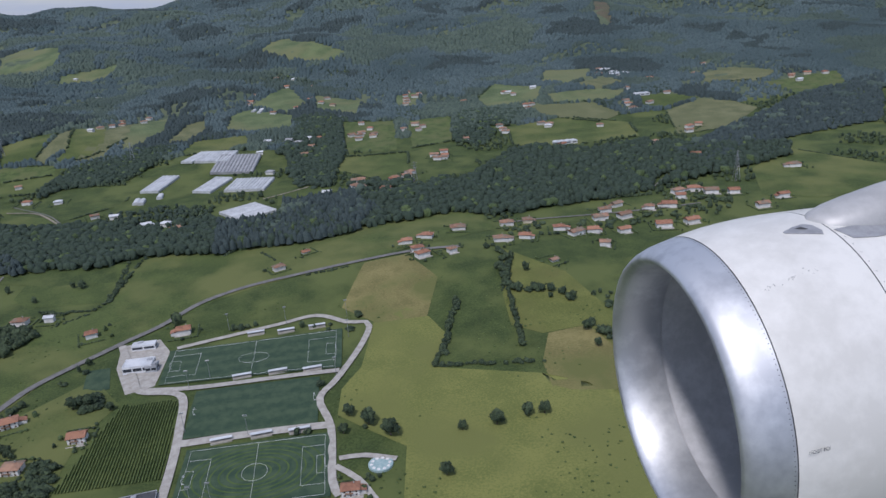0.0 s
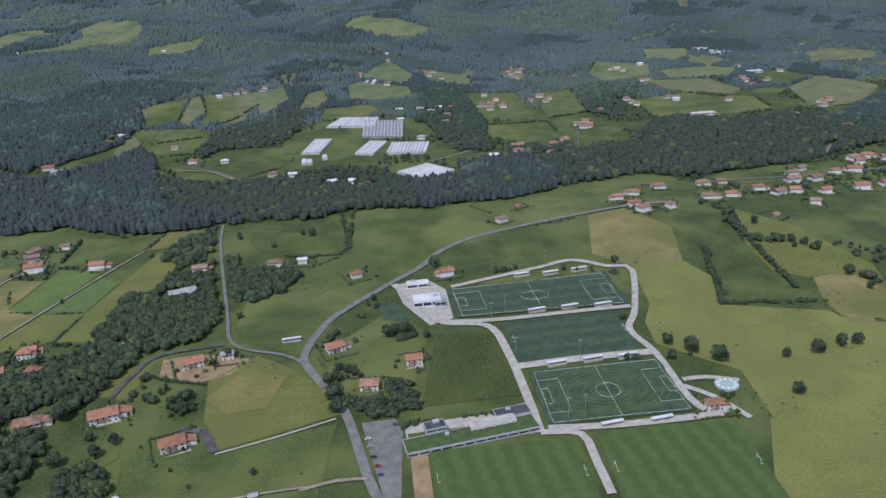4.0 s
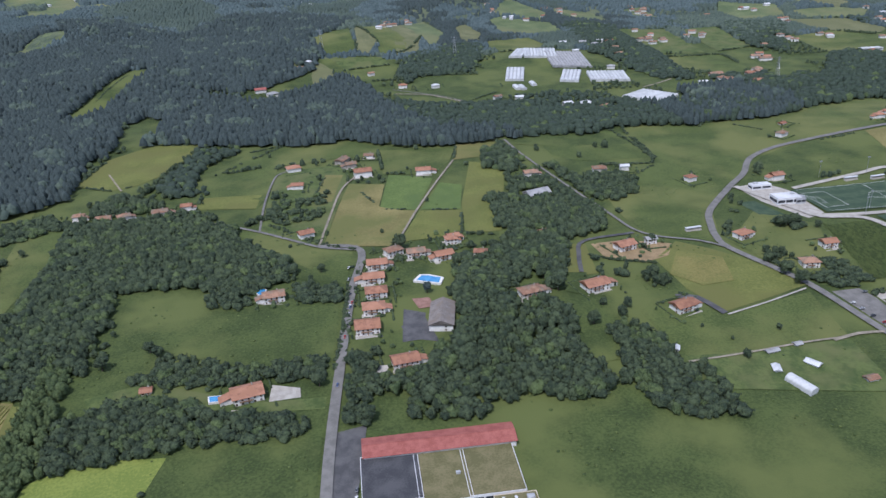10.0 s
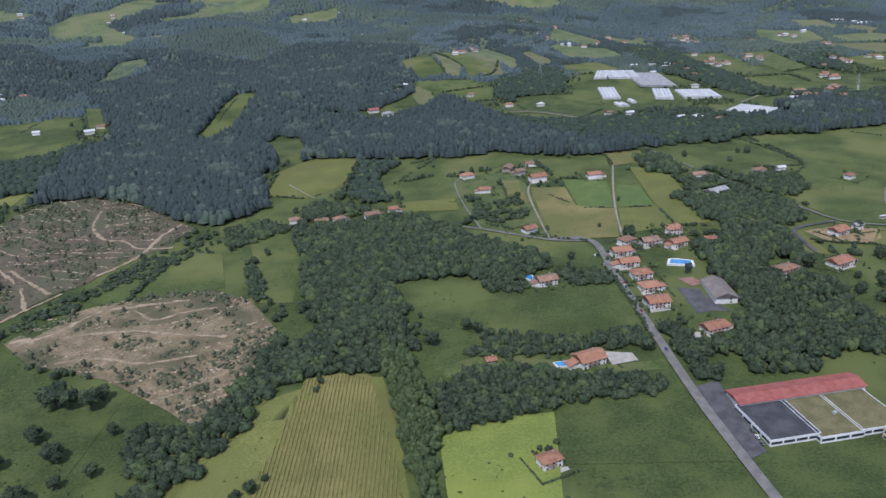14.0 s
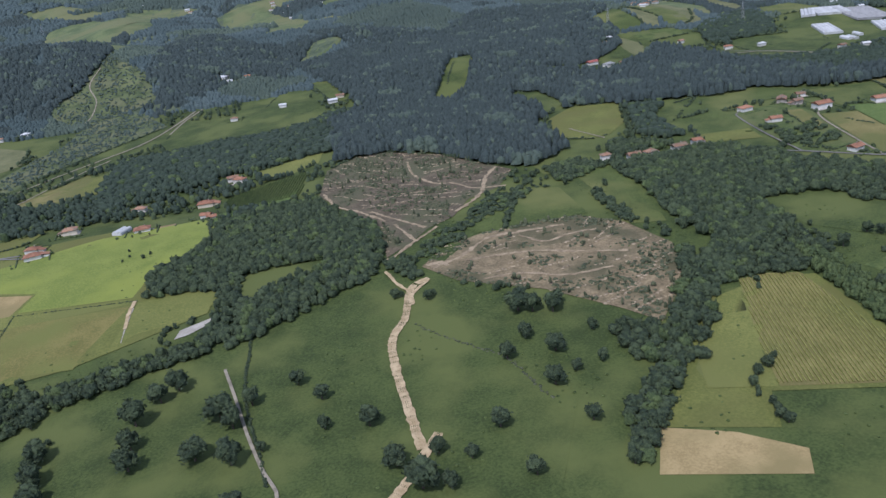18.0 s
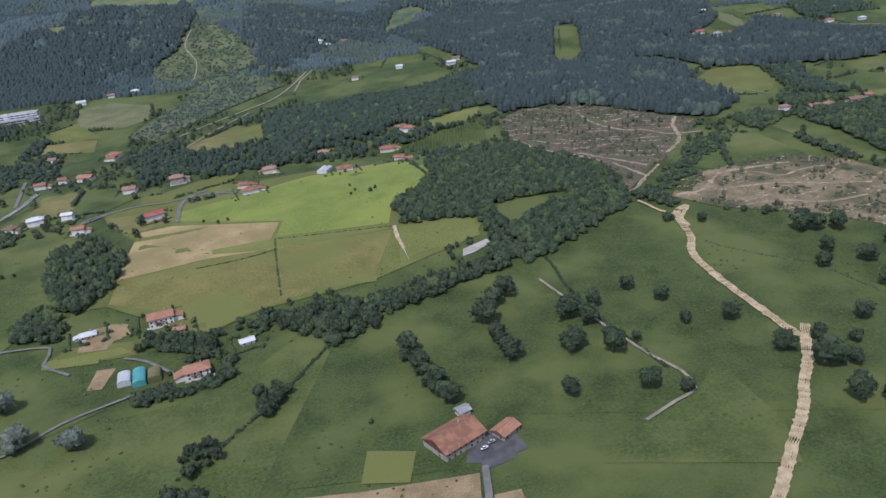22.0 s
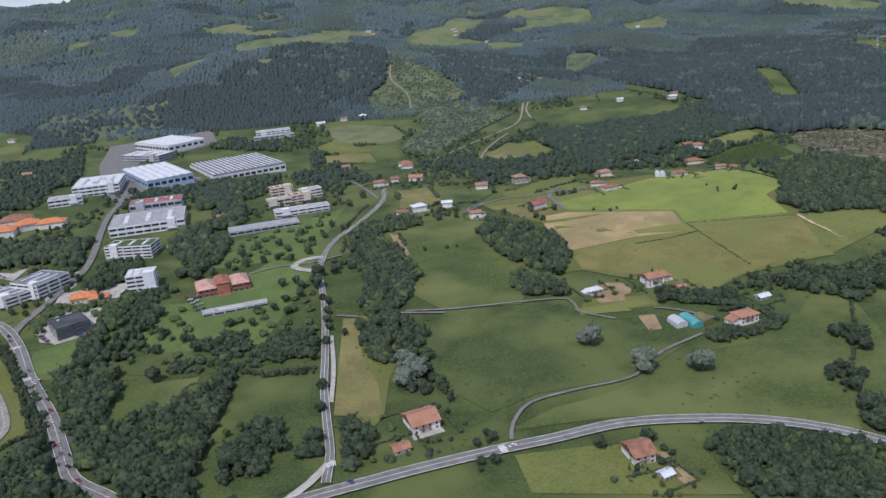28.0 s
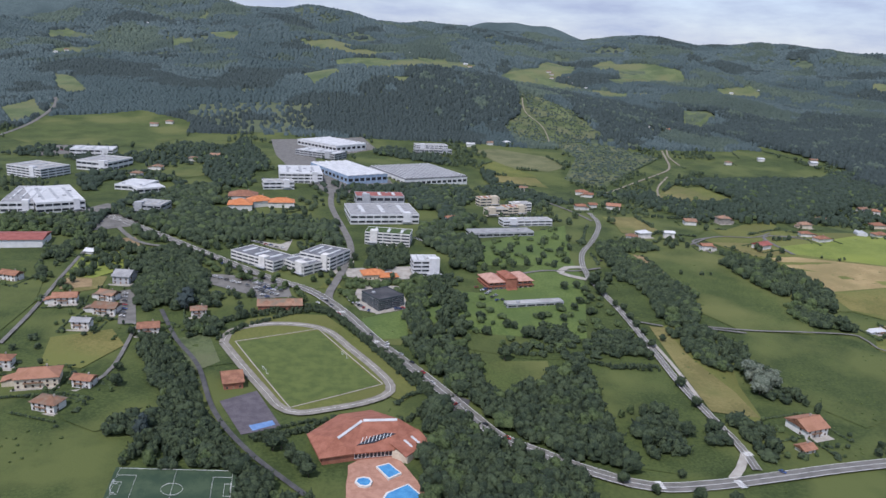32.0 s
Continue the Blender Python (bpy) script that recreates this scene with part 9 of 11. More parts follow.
treeline('oak', [(-940, 533), (-920, 480), (-923, 461)], 6, 6)
treeline('oak', [(-1005, 784), (-1040, 725), (-1070, 653)], 6, 5)
tree(-799, 512, 10, 'oak')
tree(-830, 498, 12, 'oak')
tree(-907, 835, 9, 'oak')
tree(-726, 626, 9, 'oak')
tree(-1245, 1403, 9, 'oak')
wood('oak', [(-1405, 669), (-1388, 722), (-1335, 726), (-1353, 796), (-1334, 824), (-1254, 825), (-1185, 715), (-1181, 633), (-1231, 620), (-1248, 596), (-1282, 572), (-1314, 575), (-1321, 615), (-1350, 642), (-1393, 644)], 8.5, 12)
wood('pine', [(-1219, 968), (-1207, 1117), (-1111, 1318), (-1023, 1230), (-1003, 1107), (-918, 1138), (-958, 890), (-984, 808), (-1029, 856), (-1103, 937), (-1160, 986)], 8, 18)
wood('pine', [(-1149, 1335), (-1060, 1421), (-991, 1542), (-1039, 1262), (-1097, 1250)], 8, 17)
wood('pine', [(-931, 1414), (-861, 1388), (-810, 1301), (-868, 1154), (-934, 1245), (-999, 1139)], 8, 17)
wood('oak', [(-1534, 1080), (-1497, 1175), (-1398, 1179), (-1280, 1208), (-1209, 1271), (-1075, 1282), (-1158, 1089), (-1222, 1034), (-1364, 1064), (-1447, 1031), (-1496, 974)], 9, 12)
wood('oak', [(-976, 582), (-959, 586), (-940, 542), (-948, 476), (-979, 454), (-1000, 410), (-1037, 391), (-1067, 361), (-1081, 321), (-1072, 318), (-1034, 366), (-1016, 396), (-980, 463)], 8, 10)
wood('oak', [(-875, 876), (-863, 770), (-820, 746), (-885, 576), (-924, 582), (-915, 649), (-903, 750)], 8.5, 11)
wood('oak', [(-1168, 746), (-1152, 829), (-1111, 788), (-1100, 714), (-1125, 695)], 4, 3.5, thin=0.5)
wood('brush', [(-1235, 815), (-1162, 953), (-1046, 838), (-1125, 696), (-1181, 666)], 6, 1.6, thin=0.86, label='scattered brushwood on felled ground', name='brushwood')
wood('brush', [(-1135, 577), (-1068, 630), (-992, 635), (-963, 559), (-1003, 469), (-1084, 536)], 6, 1.6, thin=0.86, label='scattered brushwood on felled ground', name='brushwood')
wood('oak', [(-987, 799), (-942, 818), (-913, 780), (-980, 745)], 7, 8)
wood('oak', [(-1052, 605), (-1027, 646), (-1033, 573), (-1039, 514), (-1059, 522)], 6, 8, thin=0.6)
wood('pine', [(-1847, 1931), (-1764, 1984), (-1690, 1930), (-1699, 1759), (-1727, 1671), (-1770, 1619)], 8, 15)
wood('pine', [(-1580, 1670), (-1587, 2262), (-1473, 2203), (-1318, 1846), (-1264, 1890), (-1152, 2082), (-1213, 1793), (-1302, 1588), (-1414, 1705), (-1499, 1563)], 9, 15)
treeline('oak', [(-1051, 345), (-1067, 326), (-1079, 316)], 8, 9)
treeline('oak', [(-961, 383), (-986, 361), (-988, 319)], 8, 9)
tree(-1089, 360, 12, 'oak')
tree(-1081, 412, 9, 'oak')
tree(-1061, 418, 9, 'oak')
tree(-1054, 457, 9, 'oak')
tree(-1037, 446, 10, 'oak')
tree(-1180, 559, 6, 'oak')
tree(-1155, 551, 6, 'oak')
tree(-1416, 751, 5, 'oak')
tree(-1441, 770, 4, 'oak')
wood('oak', [(-1404, 648), (-1402, 690), (-1356, 757), (-1352, 812), (-1295, 829), (-1243, 828), (-1231, 761), (-1196, 677), (-1195, 621), (-1238, 604), (-1273, 671), (-1316, 664), (-1332, 634), (-1368, 650)], 8.5, 12)
wood('pine', [(-1230, 1061), (-1158, 1323), (-1099, 1438), (-989, 1434), (-1041, 1256), (-986, 1165), (-937, 1034), (-961, 898), (-1007, 830), (-1030, 845), (-1094, 929), (-1198, 986)], 8, 18)
wood('oak', [(-1537, 1056), (-1534, 1181), (-1474, 1174), (-1381, 1200), (-1292, 1194), (-1221, 1182), (-1225, 1033), (-1297, 1007), (-1380, 988), (-1465, 968), (-1498, 913), (-1520, 967)], 8.5, 11)
wood('pine', [(-1969, 1902), (-1905, 1941), (-1744, 1997), (-1698, 1843), (-1735, 1729), (-1800, 1633), (-1887, 1555)], 8, 16)
wood('pine', [(-1577, 1894), (-1504, 2643), (-1318, 2517), (-1187, 1844), (-1153, 1897), (-1073, 1876), (-1274, 1676), (-1370, 1667), (-1458, 1546), (-1536, 1554)], 9, 15)
wood('brush', [(-1238, 884), (-1135, 950), (-1034, 831), (-1107, 762), (-1164, 671), (-1211, 821)], 6, 1.5, thin=0.86, label='scattered brushwood on felled ground', name='brushwood')
wood('brush', [(-1149, 596), (-1067, 653), (-992, 630), (-1041, 523), (-1109, 532)], 6, 1.5, thin=0.86, label='scattered brushwood on felled ground', name='brushwood')
wood('oak', [(-1732, 1075), (-1686, 1122), (-1587, 985), (-1521, 971), (-1463, 949), (-1506, 887), (-1589, 887), (-1654, 911)], 8, 8, thin=0.35)
wood('oak', [(-888, 858), (-829, 817), (-809, 776), (-795, 692), (-859, 612), (-912, 661), (-915, 769)], 8.5, 11)
treeline('oak', [(-1434, 450), (-1429, 413), (-1420, 378), (-1416, 372)], 8, 9)
tree(-1464, 494, 11, 'oak')
tree(-1473, 478, 15, 'oak')
tree(-1450, 479, 10, 'oak')
tree(-1437, 753, 4, 'oak')
tree(-1566, 725, 4, 'oak')
tree(-1095, 504, 12, 'oak')
tree(-1066, 501, 12, 'oak')
tree(-1446, 506, 8, 'oak')
tree(-1422, 744, 6, 'oak')
tree(-1442, 743, 4, 'oak')
tree(-1610, 516, 10, 'oak')
tree(-1520, 410, 11, 'oak')
tree(-1567, 493, 12, 'oak')
wood('oak', [(-1618, 512), (-1597, 519), (-1572, 511), (-1556, 513), (-1564, 487), (-1588, 495)], 7, 8)
wood('oak', [(-1585, 481), (-1564, 487), (-1549, 475), (-1550, 450), (-1572, 439), (-1615, 435), (-1605, 450)], 7, 7)
wood('oak', [(-1716, 533), (-1716, 584), (-1681, 556), (-1677, 529)], 7, 10)
wood('oak', [(-1590, 310), (-1582, 339), (-1560, 337), (-1536, 311), (-1528, 279), (-1587, 297)], 8.5, 11)
wood('oak', [(-1616, 446), (-1586, 450), (-1586, 436), (-1611, 431)], 7, 6)
wood('oak', [(-1619, 505), (-1616, 524), (-1599, 519), (-1598, 499)], 6, 7)
wood('oak', [(-1856, 779), (-1820, 765), (-1780, 780), (-1773, 746), (-1811, 732), (-1827, 686)], 7, 9)
tree(-1694, 457, 16, 'willow', wide=1.2)
tree(-1673, 414, 16, 'willow', wide=1.2)
tree(-1639, 403, 16, 'willow', wide=1.2)
tree(-1526, 398, 10, 'oak')
tree(-1653, 748, 9, 'oak')
tree(-1759, 668, 6, 'oak')
tree(-1465, 370, 4, 'oak')
tree(-1447, 516, 9, 'oak')
tree(-1748, 775, 12, 'oak')
tree(-1682, 753, 8, 'oak')
tree(-1673, 838, 9, 'oak')
treeline('oak', [(-1573, 354), (-1559, 368), (-1542, 389), (-1513, 425), (-1488, 462), (-1467, 487)], 2.6, 2.2, 0.7, label='low ragged hedge across the pasture')
treeline('oak', [(-1432, 456), (-1426, 407), (-1419, 370)], 8, 9)
wood('oak', [(-1839, 695), (-1830, 736), (-1802, 682), (-1793, 606), (-1814, 563), (-1823, 522), (-1828, 507), (-1840, 580), (-1826, 617)], 7.5, 10)
wood('oak', [(-1721, 536), (-1714, 572), (-1683, 563), (-1682, 534)], 7, 10)
wood('oak', [(-1675, 276), (-1677, 323), (-1662, 331), (-1626, 325), (-1599, 310), (-1578, 281), (-1562, 255), (-1561, 244)], 5.2, 8, label='dense young plantation beside the main road')
wood('oak', [(-1592, 301), (-1588, 325), (-1563, 334), (-1544, 307), (-1557, 282), (-1576, 287)], 8.5, 11)
wood('oak', [(-1828, 508), (-1812, 554), (-1804, 501), (-1808, 458), (-1802, 406), (-1825, 424)], 7, 9, thin=0.2)
wood('oak', [(-1813, 344), (-1800, 364), (-1782, 364), (-1778, 353), (-1799, 331)], 7, 7, thin=0.3)
wood('oak', [(-1892, 496), (-1879, 531), (-1861, 517), (-1872, 476), (-1881, 459)], 7, 9)
tree(-1820, 438, 16, 'willow', wide=1.2)
tree(-1733, 336, 9, 'oak')
tree(-1706, 336, 9, 'oak')
tree(-1791, 337, 7, 'oak')
tree(-1749, 669, 4, 'oak')
tree(-1652, 755, 10, 'oak')
tree(-1692, 545, 12, 'oak')
tree(-1528, 406, 10, 'oak')
tree(-1552, 366, 8, 'oak')
tree(-1567, 354, 10, 'oak')
tree(-1866, 639, 9, 'oak')
tree(-1791, 759, 9, 'oak')
tree(-1590, 730, 4, 'oak')
wood('oak', [(-2063, 510), (-2031, 496), (-2016, 484), (-2017, 444), (-2003, 419), (-1976, 414), (-1966, 466), (-1944, 480), (-1938, 445), (-1950, 402), (-1952, 352), (-1955, 336), (-1975, 345), (-2000, 372), (-2018, 388), (-2038, 433), (-2054, 466)], 8.5, 13)
wood('oak', [(-2070, 331), (-2055, 365), (-2061, 402), (-2048, 420), (-2028, 390), (-2007, 356), (-1982, 331), (-1983, 299), (-2068, 313)], 8.5, 13)
wood('oak', [(-1936, 375), (-1924, 406), (-1906, 407), (-1905, 382), (-1915, 359), (-1935, 356)], 8, 11)
wood('oak', [(-1896, 369), (-1879, 400), (-1858, 396), (-1852, 375), (-1865, 351), (-1878, 360), (-1883, 367)], 8, 10)
wood('oak', [(-1923, 507), (-1915, 526), (-1889, 523), (-1892, 493), (-1910, 486)], 8, 9)
wood('oak', [(-1846, 729), (-1823, 725), (-1803, 620), (-1828, 503), (-1832, 457), (-1851, 487), (-1853, 538), (-1837, 611), (-1852, 658)], 7.5, 10)
wood('oak', [(-2010, 681), (-1997, 752), (-1971, 790), (-1971, 709), (-1990, 662)], 8, 11)
wood('oak', [(-2032, 967), (-2009, 1042), (-1976, 925), (-1974, 838), (-2000, 818), (-2018, 872)], 8, 11)
wood('oak', [(-2280, 797), (-2288, 938), (-2257, 976), (-2237, 855), (-2142, 829), (-2104, 812), (-2093, 748), (-2105, 697), (-2133, 754), (-2178, 761), (-2225, 732)], 8, 11, thin=0.15)
wood('oak', [(-1915, 1107), (-1856, 1162), (-1742, 1105), (-1786, 989), (-1856, 951), (-1910, 1003)], 8, 8, thin=0.4)
wood('oak', [(-1903, 1231), (-1857, 1225), (-1878, 1135), (-1911, 1149)], 8, 10)
wood('oak', [(-2292, 639), (-2269, 676), (-2227, 630), (-2196, 559), (-2205, 522), (-2228, 525), (-2245, 564), (-2262, 557)], 8, 10, thin=0.3)
wood('oak', [(-2235, 483), (-2224, 489), (-2197, 429), (-2170, 384), (-2146, 349), (-2145, 326), (-2179, 331)], 8.5, 12)
wood('oak', [(-2296, 728), (-2241, 695), (-2232, 644), (-2255, 661)], 8, 9, thin=0.2)
wood('oak', [(-2341, 771), (-2373, 857), (-2362, 927), (-2294, 844), (-2314, 785)], 8, 9, thin=0.3)
wood('oak', [(-2051, 645), (-2011, 668), (-2002, 623), (-2031, 579), (-2055, 606)], 8, 9, thin=0.5)
wood('oak', [(-2058, 581), (-2048, 603), (-2044, 536), (-2056, 519)], 8, 12)
wood('oak', [(-1684, 1058), (-1523, 1196), (-1519, 1114), (-1436, 1070), (-1273, 1202), (-1292, 1043), (-1255, 909), (-1349, 791), (-1350, 928), (-1457, 892), (-1578, 872), (-1668, 872), (-1701, 953)], 9, 11, thin=0.25)
treeline('oak', [(-2156, 383), (-2132, 394), (-2116, 406), (-2074, 403), (-2052, 433)], 3, 5, label='clipped dark hedge round the sports ground')
treeline('oak', [(-2200, 516), (-2170, 550), (-2128, 570), (-2097, 521), (-2064, 450), (-2052, 433)], 3, 5, label='clipped dark hedge round the sports ground')
treeline('oak', [(-2128, 570), (-2124, 575), (-2074, 492), (-2049, 433)], 4, 4)
treeline('oak', [(-1944, 481), (-1914, 470), (-1886, 466)], 5, 5)
wood('light', [(-1958, 794), (-1835, 835), (-1868, 737), (-1904, 669), (-1964, 663)], 13, 6, thin=0.45, label='orchard of small round trees on grass', name='orchard')
wood('light', [(-2044, 541), (-1993, 611), (-1939, 577), (-1878, 635), (-1887, 514), (-1950, 495), (-2015, 507)], 14, 6, thin=0.45, label='orchard of small round trees on grass', name='orchard')
wood('light', [(-2116, 617), (-2101, 655), (-2052, 676), (-2041, 631), (-2089, 626), (-2102, 570)], 9, 7, thin=0.55)
wood('light', [(-2249, 724), (-2181, 667), (-2113, 594), (-2090, 538), (-2092, 520), (-2130, 585), (-2182, 627), (-2236, 661)], 9, 6, thin=0.6)
tree(-1916, 399, 13, 'oak')
tree(-1905, 380, 10, 'oak')
tree(-1931, 371, 11, 'oak')
tree(-1910, 311, 9, 'oak')
tree(-1927, 317, 8, 'oak')
tree(-1928, 337, 6, 'oak')
tree(-1948, 324, 6, 'oak')
tree(-1923, 359, 5, 'oak')
tree(-1962, 333, 8, 'oak')
tree(-1654, 726, 9, 'oak')
tree(-1650, 715, 9, 'oak')
tree(-1628, 745, 8, 'oak')
tree(-1780, 670, 6, 'oak')
tree(-1517, 1106, 10, 'oak')
tree(-1575, 720, 5, 'oak')
tree(-2464, 1307, 12, 'oak')
tree(-2388, 1226, 12, 'oak')
tree(-2052, 686, 9, 'oak')
tree(-2232, 590, 15, 'oak')
tree(-2165, 1046, 9, 'oak')
tree(-1972, 522, 9, 'oak')
tree(-1957, 520, 9, 'oak')
tree(-1995, 486, 12, 'oak')
tree(-1883, 636, 9, 'oak')
tree(-1824, 453, 16, 'willow', wide=1.2)
tree(-1930, 408, 6, 'light')
tree(-1938, 403, 6, 'light')
tree(-1967, 453, 6, 'light')
wood('oak', [(-2370, 641), (-2411, 826), (-2369, 783), (-2315, 727), (-2271, 694), (-2230, 634), (-2224, 571), (-2256, 548), (-2286, 617), (-2321, 659), (-2330, 590)], 8, 10, thin=0.35)
wood('oak', [(-2244, 547), (-2220, 528), (-2208, 467), (-2178, 409), (-2151, 371), (-2129, 344), (-2122, 315), (-2159, 316), (-2163, 350), (-2226, 356), (-2215, 402), (-2221, 443), (-2246, 490)], 8, 11, thin=0.04)
wood('oak', [(-2632, 1211), (-2617, 1299), (-2439, 1231), (-2389, 1370), (-2337, 1347), (-2286, 1253), (-2306, 1156), (-2400, 1078), (-2546, 1196)], 8, 9, thin=0.45)
wood('oak', [(-2425, 905), (-2399, 968), (-2306, 946), (-2242, 843), (-2291, 814), (-2365, 807)], 9, 9, thin=0.3)
tree(-2220, 388, 14, 'pine', wide=0.7)
wood('oak', [(-2335, 940), (-2272, 981), (-2241, 857), (-2199, 831), (-2133, 838), (-2108, 822), (-2109, 745), (-2132, 759), (-2161, 764), (-2209, 757), (-2233, 744), (-2264, 761), (-2306, 837)], 8, 11)
wood('oak', [(-2371, 842), (-2348, 857), (-2312, 838), (-2231, 735), (-2222, 684), (-2269, 703), (-2332, 761)], 8, 10, thin=0.2)
wood('oak', [(-2021, 1037), (-1981, 1043), (-1957, 819), (-1973, 736), (-2002, 715), (-2029, 744), (-2034, 782), (-2021, 827), (-2022, 880)], 8, 11)
wood('oak', [(-2323, 1206), (-2293, 1438), (-2225, 1167), (-2219, 989), (-2274, 989), (-2310, 1075)], 8, 10, thin=0.1)
wood('oak', [(-2148, 1088), (-2122, 1051), (-2104, 996), (-2112, 886), (-2109, 748), (-2129, 790), (-2125, 887)], 8, 9, thin=0.3)
wood('oak', [(-2067, 744), (-2052, 743), (-2047, 702), (-2058, 658), (-2070, 645), (-2089, 676), (-2086, 726)], 8, 10, thin=0.1)
wood('light', [(-2058, 673), (-2037, 656), (-2038, 615), (-2049, 527), (-2059, 538), (-2057, 592)], 7, 10, thin=0.1)
wood('oak', [(-2180, 1357), (-2117, 1272), (-2142, 1240), (-2180, 1263)], 7, 8, thin=0.2)
wood('oak', [(-2109, 1096), (-2026, 1127), (-2020, 1042), (-2074, 999), (-2105, 1015)], 7, 8, thin=0.3)
wood('oak', [(-2476, 1062), (-2433, 1019), (-2361, 847), (-2364, 764)], 8, 9, thin=0.2)
wood('oak', [(-2033, 641), (-2011, 669), (-2012, 564), (-2025, 504), (-2036, 525)], 8, 11, thin=0.2)
tree(-2275, 727, 8, 'light')
tree(-2265, 718, 8, 'light')
tree(-2255, 709, 7, 'light')
tree(-2243, 700, 8, 'light')
tree(-2233, 689, 8, 'light')
tree(-2223, 678, 7, 'light')
tree(-2213, 667, 8, 'light')
tree(-2203, 657, 8, 'light')
tree(-2193, 649, 7, 'light')
tree(-2182, 639, 8, 'light')
tree(-2171, 632, 7, 'light')
tree(-2160, 620, 8, 'light')
tree(-2150, 610, 7, 'light')
tree(-2143, 592, 7, 'light')
tree(-2134, 576, 6, 'light')
tree(-2212, 651, 9, 'light')
tree(-2198, 635, 8, 'light')
tree(-2112, 690, 9, 'light')
tree(-2103, 672, 8, 'light')
tree(-2100, 697, 9, 'light')
tree(-2121, 648, 7, 'light')
tree(-2124, 628, 7, 'light')
tree(-2113, 609, 6, 'light')
tree(-2137, 635, 7, 'light')
tree(-2131, 647, 8, 'light')
tree(-2156, 653, 7, 'light')
tree(-2164, 662, 7, 'light')
tree(-2067, 643, 8, 'light')
tree(-2075, 659, 7, 'light')
wood('oak', [(-456, 1479), (-355, 1552), (-276, 1578), (-300, 1483), (-355, 1352), (-449, 1360), (-476, 1307), (-485, 1382)], 9, 11)
wood('oak', [(-331, 1175), (-267, 1194), (-162, 1136), (-206, 1014), (-283, 1043), (-352, 1105)], 9, 8, thin=0.4)
wood('oak', [(-230, 1408), (-174, 1387), (-203, 1338), (-243, 1349)], 9, 7, thin=0.5)
wood('oak', [(77, 1595), (160, 1598), (130, 1463), (53, 1460)], 9, 7, thin=0.5)
wood('oak', [(76, 1315), (138, 1282), (101, 1202), (58, 1243)], 9, 7, thin=0.6)
treeline('light', [(-865, 513), (-868, 473), (-870, 431), (-872, 394), (-872, 361), (-872, 332), (-873, 310)], 5, 12, wide=1.3, label='tall row of light green trees beside the vineyard')
treeline('light', [(-862, 504), (-865, 465), (-866, 423), (-868, 382), (-869, 331), (-869, 309)], 5, 11, wide=1.3, label='tall row of light green trees beside the vineyard')
wood('oak', [(-873, 517), (-866, 482), (-889, 474), (-904, 479), (-906, 495)], 7, 9)
wood('oak', [(-920, 485), (-902, 495), (-905, 471), (-918, 463)], 6, 7)
wood('oak', [(-11, 1727), (66, 1640), (34, 1393), (6, 1239), (-27, 1250), (-38, 1470)], 9, 9)
wood('oak', [(-97, 2461), (196, 2277), (205, 1996), (33, 2080), (-144, 2213)], 12, 9, thin=0.4)
wood('oak', [(-2468, 1079), (-2385, 1080), (-2318, 1010), (-2329, 960), (-2414, 1020)], 8, 8, thin=0.3)
wood('oak', [(-2481, 845), (-2446, 843), (-2404, 879), (-2372, 830), (-2378, 795), (-2422, 780), (-2460, 795)], 8, 9, thin=0.3)
wood('oak', [(215, 879), (249, 895), (300, 866), (380, 874), (458, 922), (552, 940), (539, 887), (434, 841), (356, 836), (279, 826), (212, 842)], 11, 6, thin=0.55)
wood('oak', [(303, 1020), (410, 1004), (388, 951), (289, 949)], 11, 7, thin=0.5)
treeline('oak', [(-2213, 531), (-2195, 551), (-2157, 568), (-2125, 572), (-2108, 546), (-2080, 488), (-2048, 428)], 2.6, 5, label='clipped dark hedge round the sports ground')
treeline('oak', [(-2158, 383), (-2143, 389), (-2127, 393)], 2.6, 4, label='clipped dark hedge beside the ball court')
tree(-2127, 682, 6, 'light')
tree(-2120, 690, 7, 'light')
tree(-2115, 701, 6, 'light')
tree(-2110, 709, 7, 'light')
tree(-2104, 686, 6, 'light')
tree(-2115, 663, 6, 'light')
tree(-2123, 662, 5, 'light')
wood('oak', [(-2294, 693), (-2266, 704), (-2229, 649), (-2217, 573), (-2243, 563), (-2267, 572), (-2288, 629)], 7.5, 10)
wood('oak', [(-2254, 514), (-2234, 520), (-2212, 479), (-2196, 426), (-2225, 441), (-2244, 480)], 7.5, 9)
tree(-2232, 572, 17, 'pine', wide=1.1)
tree(-2250, 447, 9, 'oak')
tree(-2260, 522, 7, 'oak')
tree(-2287, 524, 6, 'oak')
tree(-2226, 472, 10, 'oak')
tree(-2254, 467, 7, 'oak')


tree(-1265, 463, 12.9, 'oak', 1.0)
tree(-1249, 440, 11.7, 'oak', 1.0)
tree(-1248, 407, 10.4, 'oak', 1.0)
tree(-1220, 400, 15.2, 'oak', 1.0)
tree(-1102, 463, 12.8, 'oak', 1.0)
tree(-1121, 441, 13.8, 'oak', 1.0)
tree(-1087, 439, 14.0, 'oak', 1.2)
tree(-1143, 372, 13.6, 'oak', 1.0)
tree(-1208, 357, 14.1, 'oak', 1.15)
tree(-1183, 360, 11.7, 'oak', 1.0)
tree(-1196, 334, 19.8, 'oak', 1.0)
tree(-1181, 330, 11.7, 'oak', 1.0)
tree(-1201, 300, 18.0, 'oak', 1.0)
tree(-1165, 350, 9.7, 'oak', 1.0)
tree(-1134, 325, 12.0, 'oak', 1.0)
tree(-1186, 292, 13.8, 'oak', 1.0)
tree(-1296, 450, 14.2, 'oak', 1.0)
tree(-1305, 391, 18.9, 'oak', 1.0)
